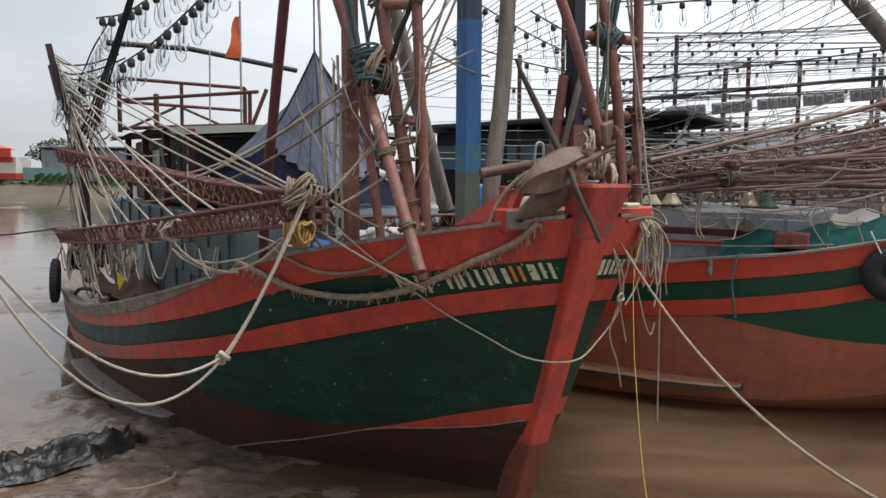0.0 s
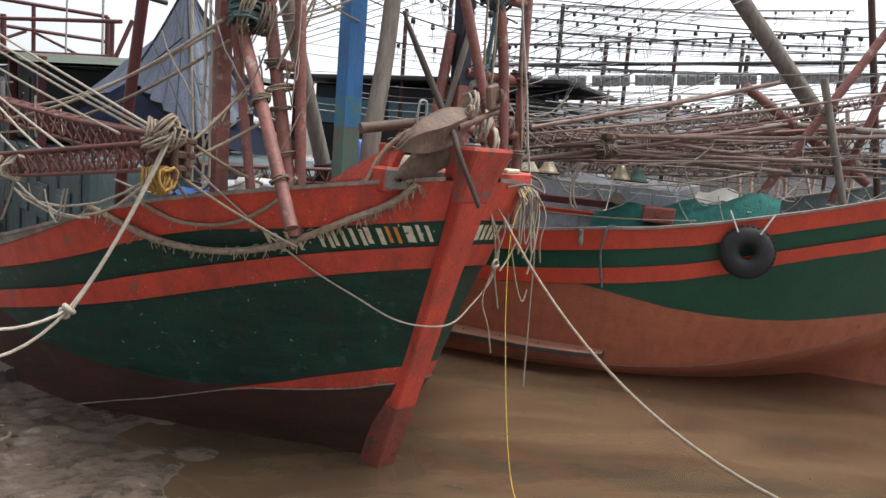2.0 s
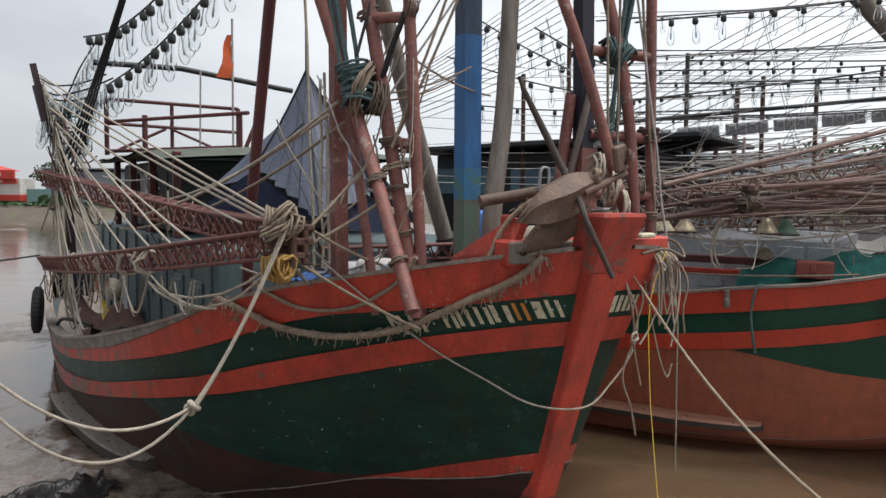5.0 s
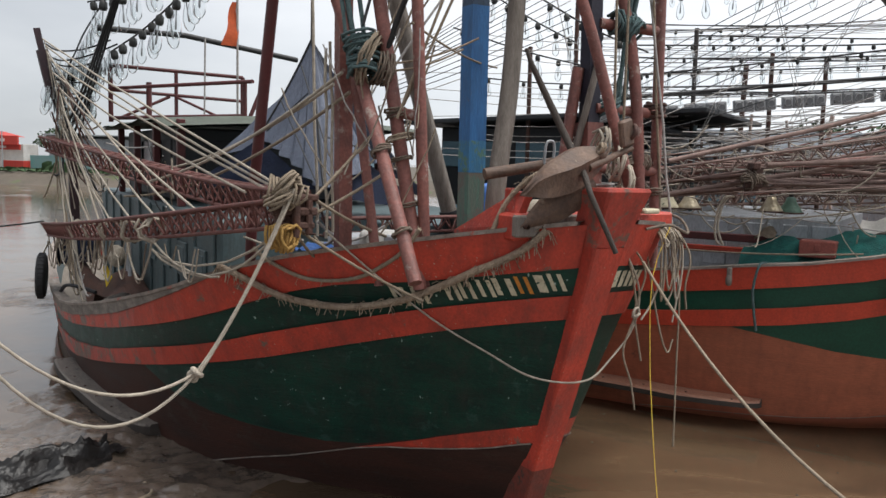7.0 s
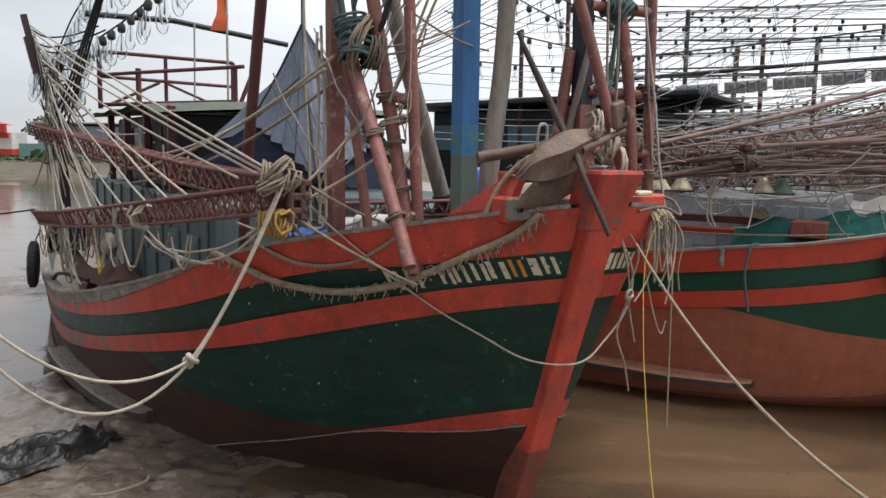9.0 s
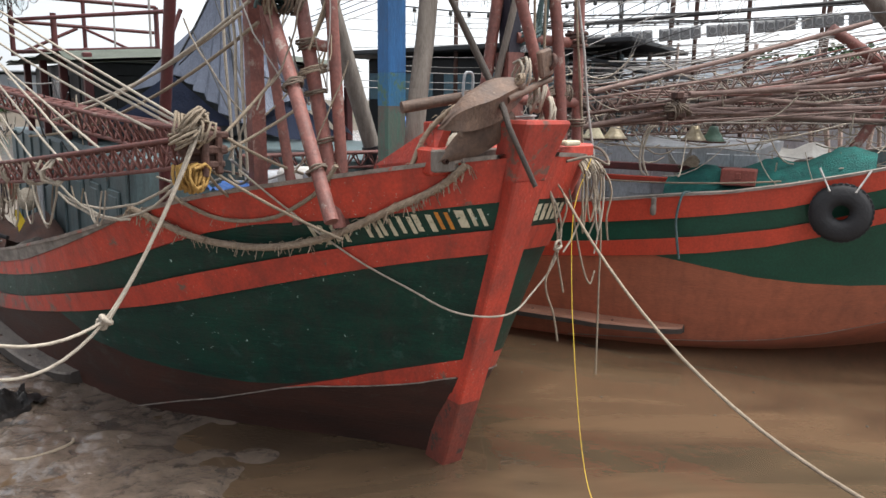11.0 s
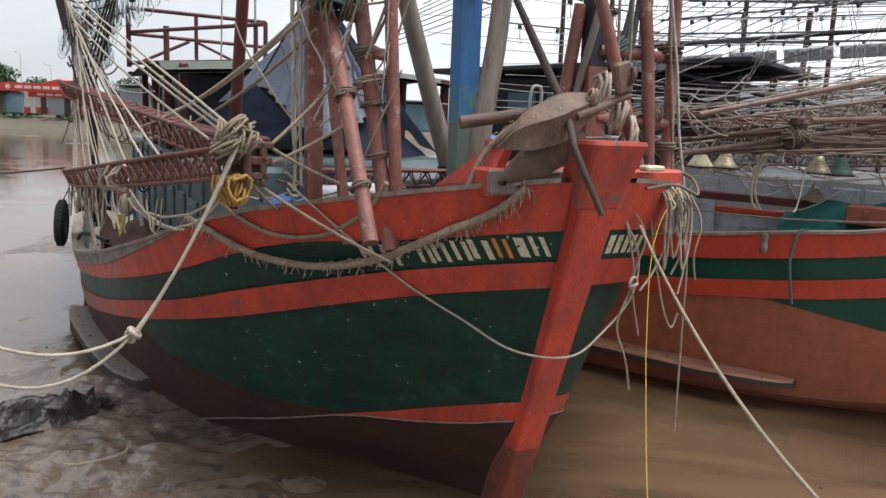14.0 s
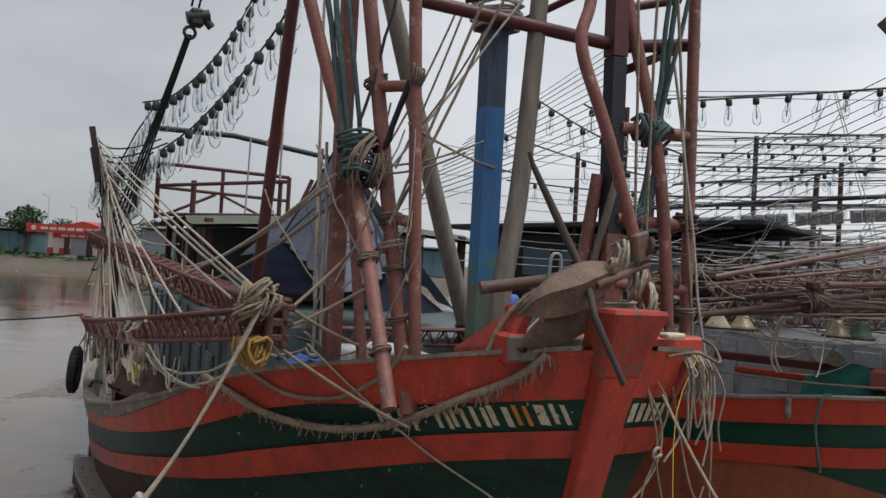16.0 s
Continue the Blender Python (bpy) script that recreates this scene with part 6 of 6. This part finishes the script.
solo("cloth_cover", Shape().grid([[Vector((4.0 + 0.08 * i, 1.1 + 0.12 * j, 2.02 + 0.05 * math.sin(i * 0.8) - 0.03 * j + 0.02 * random.random())) for j in range(6)] for i in range(8)]), WALLW, "crumpled white cloth cover on the deckhouse", "cloth", m=BOAT2)
solo("crumpled_rag", Shape().grid([[Vector((5.42 + 0.05 * i, 1.95 + 0.03 * j, 1.76 + 0.14 * math.sin(0.6 * i + 0.5) * math.sin(0.7 * j + 0.4) + 0.03 * random.random())) for j in range(5)] for i in range(6)]), ROPE, "dirty tan rag bundle on the inner rail", "rag", m=BOAT2)

# booms and spars bundled over boat 2 and the boats moored behind
rig = random.Random(4)
behind = thing("moored_boat", "weathered fishing boat moored behind, mostly hidden by rigging", "boat", m=pose(7.5, 16, 0))
part("hull", Shape().grid([[Vector((-7 + 1.4 * i, -1.6 + 0.9 * k * (0.3 + 0.7 * math.sin(math.pi * min(0.15 + i / 12, 1))), 0.9 + 0.1 * abs(i - 4) - (0 if k else 1.6))) for k in (0, 1, 2)] for i in range(11)]), BROWN2, behind)
part("deckhouse", Shape().box(pose(1.5, 0.2, 1.6), 5, 1.8, 1.4, 0.03), CABIN2, behind)
part("wheelhouse_roof", Shape().box(pose(1.8, 0.2, 2.5), 4.4, 2.4, 0.08), AWN, behind)
for x in (-2.5, 0.5, 2.6, 4.5):
    part("mast", Shape().tube([(x, 0, 0.5), (x + 0.1, 0, 4.6)], 0.05), RUST, behind)
for s, e, w in (((2.3, 10.0, 2.50), (7.6, 9.9, 3.55), 0.2), ((2.2, 10.3, 2.32), (7.4, 10.4, 2.9), 0.22), ((2.2, 10.8, 2.2), (7.8, 11.0, 2.5), 0.2), ((2.6, 11.6, 2.45), (8.4, 12.0, 3.2), 0.2), ((2.3, 12.2, 2.1), (8.6, 12.8, 2.6), 0.2)):
    solo("lattice_boom", truss([s, ((s[0] + e[0]) / 2, (s[1] + e[1]) / 2, (s[2] + e[2]) / 2 - 0.06), e], 0.8 * w, 0.8 * w, 0.22, 0.011), OLDSPAR, "dull rusty lattice boom lying across the decks", "boom", group="lattice booms")
solo("boom_head", Shape().box(pose(3.32, 9.85, 2.5, 10, 5, 20), 0.15, 0.14, 0.34, 0.03).box(pose(3.3, 9.8, 2.64), 0.09, 0.22, 0.08).box(pose(3.3, 9.8, 2.42), 0.2, 0.08, 0.06).tube([(2.2, 10.1, 2.4), (3.25, 9.9, 2.54)], 0.022, 8).tube([(2.2, 10.1, 2.26), (3.25, 9.9, 2.38)], 0.022, 8), RUST, "dark rusted boom head fitting wrapped in rope", "boom fitting")
for _ in range(4):
    lashing((3.3 + rig.uniform(-0.1, 0.1), 9.8, 2.55 + rig.uniform(-0.12, 0.12)), (rig.random(), rig.random(), rig.random()), 0.06, 3, 0.011, rig.choice((ROPE, DROPE)), "rope tangled on the boom head", Matrix(), rand=0.8)
for i in range(96):
    y = rig.uniform(9.6, 14.0)
    z = rig.uniform(2.2, 2.72)
    slope = rig.choice((0.2, 0.16, 0.12, 0.08, 0.02, 0.02, -0.05, 0.26))
    x0 = rig.uniform(1.5, 4.6)
    x1 = x0 + rig.uniform(2.2, 5.0)
    m = rig.choice((TRUSS, OLDSPAR, OLDSPAR, OLDSPAR, GREYW, OLDSPAR, SPAR))
    solo("spar", Shape().tube([(x0, y, z), ((x0 + x1) / 2, y + 0.1, z + slope * (x1 - x0) / 2 - 0.03), (x1, y + rig.uniform(-0.5, 0.5), z + slope * (x1 - x0))], rig.choice((0.009, 0.012, 0.016, 0.022, 0.03)), 6), m, "weathered spar laid across the moored boats", "spar", group="laid spars")
for s, e, r, m in (((4.3, 11, 5.8), (7.5, 11, 2.45), 0.12, GREYW), ((5.6, 10.2, 2.0), (7.4, 10.0, 5.0), 0.06, SPAR), ((6.9, 10.6, 2.0), (7.6, 10.4, 4.4), 0.055, SPAR), ((5.5, 10.8, 3.5), (7.4, 10.6, 2.3), 0.07, SPAR), ((6.6, 9.8, 1.9), (6.1, 9.9, 3.6), 0.05, GREYW), ((7.9, 11, 2.0), (7.3, 11, 4.9), 0.05, RUST), ((6.1, 10.4, 3.0), (8.0, 10.4, 3.02), 0.05, GREYW)):
    solo("spar", Shape().tube([s, e], r, 9), m, "heavy raked spar over the moored boats", "spar", group="raked spars")
for x, y, top in ((3.40, 13.0, 4.72), (4.62, 13.2, 4.4), (5.52, 13.4, 4.4), (2.1, 14.0, 4.6), (7.0, 14.0, 4.6), (8.6, 13.5, 4.9), (1.55, 12.6, 5.0), (0.9, 13.0, 4.4)):
    solo("lamp_post", Shape().tube([(x, y, 0.8), (x - 0.02, y, top)], 0.035, 7), mat("dark_pole_paint", (0.06, 0.05, 0.045), None, 5, 0.7) if x == 3.40 else RUST, "thin dark steel pole carrying lamp cables", "pole", group="lamp posts")
# lamp cables
for (x0, y0, z0), (x1, y1, z1), drop, gap, size in (((2.0, 10, 4.55), (6.6, 10.3, 5.15), 0.05, 0.31, 0.62), ((2.3, 12, 4.30), (8.0, 12, 4.52), 0.06, 0.3, 0.5), ((3.2, 12.2, 4.48), (9.0, 12.4, 4.62), 0.05, 0.34, 0.5), ((2.5, 13, 4.02), (9.6, 13, 4.5), 0.05, 0.34, 0.48),
                                                    ((2.4, 13.4, 3.72), (9.6, 13.6, 4.2), 0.05, 0.36, 0.45), ((0.2, 12, 5.0), (1.5, 12, 4.3), 0.03, 0.25, 0.75), ((-0.3, 12.6, 4.6), (1.9, 12.4, 4.0), 0.05, 0.28, 0.7), ((0.9, 11, 4.7), (2.2, 10.6, 4.0), 0.05, 0.25, 0.75),
                                                    ((2.0, 11, 3.75), (8.0, 11.3, 4.6), 0.05, 0.4, 0.48), ((1.9, 12.5, 5.1), (8.4, 12.0, 5.7), 0.1, 0.36, 0.55), ((2.4, 11.5, 4.05), (7.6, 11.7, 4.3), 0.04, 0.33, 0.45), ((-0.2, 13.5, 4.0), (2.3, 13.5, 3.9), 0.04, 0.3, 0.6), ((2.4, 14, 4.8), (9, 14, 5.3), 0.05, 0.36, 0.5)):
    lamp_string([(x0, y0, z0), ((x0 + x1) / 2, (y0 + y1) / 2, (z0 + z1) / 2 - drop), (x1, y1, z1)], Matrix(), gap, "black cable hung with fishing lamps over the moored boats", size, 0.012, True, "far lamp strings", 0.15)
# flood lamps in fours on a bar
bar = thing("floodlight_bar", "row of grey floodlight boxes on a long bar", "floodlights", m=pose(2.1, 12, 3.36))
part("bar", Shape().tube([(1.6, 12.03, 3.52), (8.6, 12.03, 4.2)], 0.03), WIRE, bar, m=Matrix())
box_me = data("floodlight", Shape().box(Matrix(), 0.14, 0.08, 0.17, 0.015), LAMPG)
lens_me = data("lens", Shape().lathe(pose(0, -0.045, 0, 90, 0, 0), [(0.0, 0.0), (0.045, 0.0), (0.05, 0.012), (0.055, 0.0)], 10), LENS)
hole_me = data("reflector", Shape().box(pose(0, -0.042, 0.0), 0.1, 0.012, 0.11, 0.02), mat("dull_grey_reflector", (0.2, 0.205, 0.21), (0.12, 0.125, 0.13), 8, 0.4))
for g in range(10):
    for k in range(4):
        x = 1.75 + 0.67 * g + 0.147 * k
        o = new("floodlight", box_me)
        o.parent, o.matrix_basis = bar, FRAME[bar].inverted() @ pose(x, 12 + 0.01 * (g % 3), 3.29 + (x - 1.75) * 0.098, 0, -5.5, 0)
        for nm, me in (("reflector", hole_me), ("lens", lens_me)):
            q = new(nm, me)
            q.parent = o
# thin wires
def wire(pts, rad, m, label):
    solo("rigging_wire", Shape().tube(pts, rad, 4, cap=False), m, label, "wire", group="rigging wires")


BLACKW, GREYWIRE = "thin black cable strung over the moored boats", "thin grey rigging wire over the moored boats"
# a fan of dark stays that rise together, away from the near mast
for i in range(9):
    y = 10.6 + 0.12 * i
    wire(sag((1.9, y, 3.0 + 0.1 * i), (6.2, y + 0.2, 5.1 + 0.14 * i), 0.05, 6), 0.006, WIRE if i % 3 else GWIRE, BLACKW if i % 3 else GREYWIRE)
# long level cables in bundles
for b in range(15):
    y, z, slope = rig.uniform(10.8, 14.5), 2.85 + 0.145 * b, rig.uniform(-0.015, 0.07)
    for k in range(rig.choice((2, 3, 3, 4))):
        x0, x1 = rig.uniform(1.1, 2.2), rig.uniform(7.5, 9.8)
        zz = z + 0.045 * k + rig.uniform(-0.02, 0.02)
        dark = rig.random() < 0.4
        wire(sag((x0, y + 0.1 * k, zz), (x1, y + rig.uniform(-0.4, 0.4), zz + slope * (x1 - x0)), rig.uniform(0.02, 0.14), 8), rig.uniform(0.004, 0.0065), WIRE if dark else GWIRE, BLACKW if dark else GREYWIRE)
# low crossing lines above the spars
for i in range(44):
    x0, z0, y = rig.uniform(1.2, 5.0), rig.uniform(2.4, 3.3), rig.uniform(9.9, 14)
    x1 = x0 + rig.uniform(2.0, 4.5)
    wire(sag((x0, y, z0), (x1, y + rig.uniform(-0.4, 0.4), z0 + rig.choice((-0.16, -0.1, 0.08, 0.14, 0.2, 0.28)) * (x1 - x0)), rig.uniform(0, 0.12), 6), rig.uniform(0.004, 0.008), GWIRE if i % 4 else WIRE, GREYWIRE if i % 4 else BLACKW)
# steep pairs
for i in range(7):
    x0, y = 1.8 + 0.95 * i, rig.uniform(10.2, 12.5)
    for k in (0, 0.07):
        wire([(x0 + k, y, 2.3), (x0 + k + rig.uniform(1.0, 1.5) * (1 if i % 3 else -0.6), y, 5.0)], 0.005, GWIRE, GREYWIRE)
for i in range(13):
    y = 9.6 + 0.12 * i
    wire(sag((-1.0 + 0.04 * i, y, 3.2 + 0.085 * i), (1.2, y + 0.3, 4.08 + 0.12 * i), 0.03, 6), 0.005, GWIRE if i % 4 == 0 else WIRE, "thin stay rising between the masts")
for i in range(14):
    z = 2.7 + 0.12 * i
    wire(sag((rig.uniform(-1.2, 0.2), rig.uniform(10, 13), z), (rig.uniform(1.8, 3.0), rig.uniform(10.5, 13), z + rig.uniform(-0.1, 0.25)), rig.uniform(0, 0.1), 6), 0.005, GWIRE, "thin grey stay between the masts")
sh = Shape()
for i in range(240):
    x, y = rig.uniform(1.5, 7.5), rig.uniform(9.7, 13.5)
    p = Vector((x, y, rig.uniform(1.9, 3.0)))
    sh.tube(sag(p, p + Vector((rig.uniform(-0.9, 0.9), rig.uniform(-0.3, 0.3), rig.uniform(-0.5, 0.3))), rig.uniform(0.02, 0.25), 6), rig.uniform(0.005, 0.010), 4, cap=False)
solo("rope_tangle", sh, ROPEW, "tangle of pale rope hung on the spars", "rope", kind="stuff")
for i in range(34):
    x, y = 1.2 + 0.25 * i + rig.uniform(-0.1, 0.1), rig.uniform(13.5, 15)
    solo("deck_post", Shape().tube([(x, y, 1.6), (x + rig.uniform(-0.5, 0.5), y, rig.uniform(2.4, 3.6))], rig.uniform(0.02, 0.045), 5), BLEACH, "short bleached post on the boats behind", "post", group="far deck posts")

# ---- far bank and sheds ----
sh = Shape()
sh.grid([[Vector((x, y, z + 0.25 * noise.noise((x * 0.2, y * 0.3, 1)) * (1 if 0.0 < z < 1.5 else 0.2))) for x in np.linspace(-170, 160, 111)] for y, z in ((77, -0.75), (79, -0.45), (81, 0.2), (83, 0.75), (86, 0.95), (120, 1.0), (400, 1.0))])
solo("far_bank", sh, mat("bank_earth", (0.125, 0.10, 0.078), (0.07, 0.06, 0.045), 0.3, 0.9, bump=0.5, fine=3, wear=(0.08, 0.11, 0.04), wear_at=0.58, wear_scale=0.35), "low earth bank with rubble across the mud flat", "bank", kind="structure")
station = thing("roadside_station", "small white and red station building with red sign boards", "building", at=(-56.5, 87, 0.95))
part("wall", Shape().box(pose(-56.2, 88.5, 2.3), 9.0, 3.0, 2.7, 0.02), WALLW, station, m=Matrix())
part("dado", Shape().box(pose(-56.2, 88.45, 1.35), 9.06, 3.0, 0.9, 0.02), SIGNR, station, m=Matrix())
part("shutter_door", Shape().box(pose(-56.6, 86.93, 2.2), 2.0, 0.1, 2.5, 0.02), SHEDG, station, m=Matrix())
for x in (-59.4, -54.3):
    part("pillar", Shape().box(pose(x, 86.8, 2.3), 0.5, 0.4, 2.7), WALLW, station, m=Matrix())
for x in (-58.2, -55.2):
    part("doorway", Shape().box(pose(x, 86.95, 2.2), 0.7, 0.08, 2.4), DARKW, station, m=Matrix())
part("sign_board", Shape().box(pose(-57.2, 85.9, 4.05), 11.2, 0.3, 1.0), SIGNR, station, m=Matrix())
part("sign_board", Shape().box(pose(-55.6, 86.3, 3.3), 8.0, 0.2, 0.62), SIGNR, station, m=Matrix())
for i in range(7):
    part("sign_bar", Shape().box(pose(-60.4 + 1.15 * i, 85.72, 4.05), 0.9, 0.04, 0.32, 0.005), SIGNW, station, m=Matrix())
for i in range(5):
    part("sign_bar", Shape().box(pose(-58.0 + 1.1 * i, 86.18, 3.3), 0.85, 0.04, 0.26, 0.005), SIGNW, station, m=Matrix())
part("sign_badge", Shape().tube([(-61.8, 85.75, 4.05), (-61.8, 85.7, 4.05)], 0.3, 14), SIGNW, station, m=Matrix())
gable = Shape().add([(-58.5, 86.5, 4.5), (-53.5, 86.5, 4.5), (-56, 86.5, 5.1), (-58.5, 90.5, 4.5), (-53.5, 90.5, 4.5), (-56, 90.5, 5.1)], [(0, 1, 2), (5, 4, 3), (0, 2, 5, 3), (2, 1, 4, 5), (1, 0, 3, 4)])
part("roof", gable, SIGNR, station, m=Matrix())
part("flag_pole", Shape().tube([(-53.2, 85.5, 0.95), (-53.2, 85.5, 5.0)], 0.07), LAMPG, station, m=Matrix())
for x, w, m, h in ((-45.5, 11, SHEDG, 3.6), (-33, 12, SHEDG, 3.3), (-20, 14, SHEDB, 3.0), (-72, 12, SHEDB, 2.6)):
    w_ = thing("warehouse", "low metal-clad warehouse on the far bank", "warehouse", at=(x, 94, 0.95), group="far warehouses")
    part("wall", Shape().box(pose(x, 94, 0.95 + h / 2), w, 6, h, 0.05), m, w_, m=Matrix())
    part("roof", Shape().box(pose(x, 93.8, 1.0 + h, -5, 0, 0), w + 0.6, 7, 0.15, 0.02), SHEDG, w_, m=Matrix())
    for k in range(int(w // 1.2)):
        part("cladding_rib", Shape().box(pose(x - w / 2 + 0.6 + 1.2 * k, 90.97, 0.95 + h / 2), 0.1, 0.08, h - 0.1, 0.01), m, w_, m=Matrix())
solo("fence_sheet", Shape().box(pose(-48, 88, 1.7), 7, 0.08, 1.5), mat("teal_fence_sheet", (0.10, 0.28, 0.27), (0.2, 0.25, 0.25), 0.8, 0.7), "faded teal sheet fence by the warehouse", "fence")
shed = thing("harbour_shed", "long grey-roofed harbour shed behind the boats", "shed", at=(20, 42, MUD))
part("wall", Shape().box(pose(20, 43, 1.5), 36, 8, 4.4, 0.05), SHEDG, shed, m=Matrix())
part("roof", Shape().box(pose(20, 41, 4.0, 9, 0, 0), 37, 11, 0.2, 0.03), mat("dark_grey_roofing", (0.10, 0.115, 0.13), (0.075, 0.085, 0.1), 0.3, 0.7), shed, m=Matrix())
for k in range(9):
    part("bay_door", Shape().box(pose(4.5 + 3.9 * k, 38.96, 2.1), 2.4, 0.1, 2.2), BLACKR if k % 2 else SHEDB, shed, m=Matrix())
for x in range(-2, 46, 3):
    h = rig.uniform(2.6, 4.6)
    t = thing("moored_boat", "distant moored fishing boat seen through rigging", "boat", at=(x + 2, 24 + rig.uniform(0, 6), MUD), group="distant boats")
    part("hull", Shape().grid([[Vector((-2.6 + 0.65 * i, (k - 1) * 0.9 * math.sin(math.pi * (0.12 + 0.76 * i / 8)), 0.2 + (1.3 if k != 1 else 0) + 0.06 * (i - 3) ** 2 * (k != 1) * 0.5)) for k in (0, 1, 2)] for i in range(9)]), rig.choice((BROWN2, GREEN2, CABIN)), t)
    part("deckhouse", Shape().box(pose(0.3, 0, 2.0), 2.2, 1.2, 1.2), rig.choice((CABIN, CABIN2, SHEDB)), t)
    part("mast", Shape().tube([(-0.9, 0, 1.2), (-0.9, 0, h + 1)], 0.05), RUST, t)


def tree(at, h, spread, seed):
    r = random.Random(seed)
    t = thing("tree", "leafy green tree on the far bank", "tree", at=at, group="far trees")
    tr = Shape().tube([(0, 0, 0), (0.05 * h, 0, 0.35 * h), (0.02 * h, 0.02 * h, 0.6 * h)], [0.05 * h, 0.035 * h, 0.02 * h], 7)
    for i in range(6):
        a = r.uniform(0, 6.28)
        tr.tube([(0.04 * h, 0, 0.35 * h), (math.cos(a) * spread * 0.6, math.sin(a) * spread * 0.6, h * r.uniform(0.55, 0.85))], [0.02 * h, 0.006 * h], 5)
    part("trunk", tr, BARK, t)
    cr = Shape()
    for i in range(1500):
        a, b = r.uniform(0, 6.28), r.uniform(-1, 1)
        k = r.random() ** 0.4
        lump = 1 + 0.35 * noise.noise((math.cos(a) * 1.7, math.sin(a) * 1.7, b * 2 + seed))
        c = Vector((math.cos(a) * math.sqrt(1 - b * b) * spread * k * lump, math.sin(a) * math.sqrt(1 - b * b) * spread * k * lump, h * 0.68 + b * h * 0.32 * k * lump))
        n = Vector((r.uniform(-1, 1), r.uniform(-1, 1), r.uniform(0.1, 1))).normalized()
        u = n.orthogonal().normalized() * r.uniform(0.08, 0.2) * h / 6
        w = n.cross(u)
        cr.add([c - u - w * 0.5, c + u * 0.4 - w, c + u + w * 0.4, c - u * 0.3 + w], [(0, 1, 2, 3)])
    part("crown", cr, LEAF, t)


for i, (x, y, h, s) in enumerate(((-66, 90, 6.0, 2.2), (-72, 92, 4.4, 2.6), (-79, 95, 4, 3.0), (-52.4, 96, 5.2, 2.6), (-63, 93, 4.6, 1.8), (25, 60, 7, 3.5), (33, 62, 8, 4), (42, 66, 7, 4))):
    tree((x, y, 0.9 if y > 80 else MUD - 0.1), h, s, i)
sh = Shape()
for _ in range(900):
    x = rig.uniform(-75, -20)
    p = Vector((x, rig.uniform(82, 85), 0.7))
    hgt = rig.uniform(0.3, 1.0) * (0.4 if -63 < x < -50 else 1) * (1.3 if noise.noise((x * 0.3, 0, 0)) > 0 else 0.4)
    d = rig.uniform(0.2, 0.5)
    sh.add([p + Vector((-d, 0, 0)), p + Vector((d, 0.1, 0)), p + Vector((d * 0.6, 0.3, hgt)), p + Vector((-d * 0.5, -0.2, hgt * 0.8))], [(0, 1, 2, 3)])
solo("bank_scrub", sh, LEAF, "low green scrub along the far bank", "scrub", kind="stuff")
for x, h in ((-64.5, 8.2), (-60.5, 6.8)):
    solo("street_lamp", Shape().tube([(x, 92, 0.9), (x, 92, h), (x - 0.9, 92, h + 0.3)], 0.06), LAMPG, "thin street lamp on the far bank", "street lamp", group="far lamps")
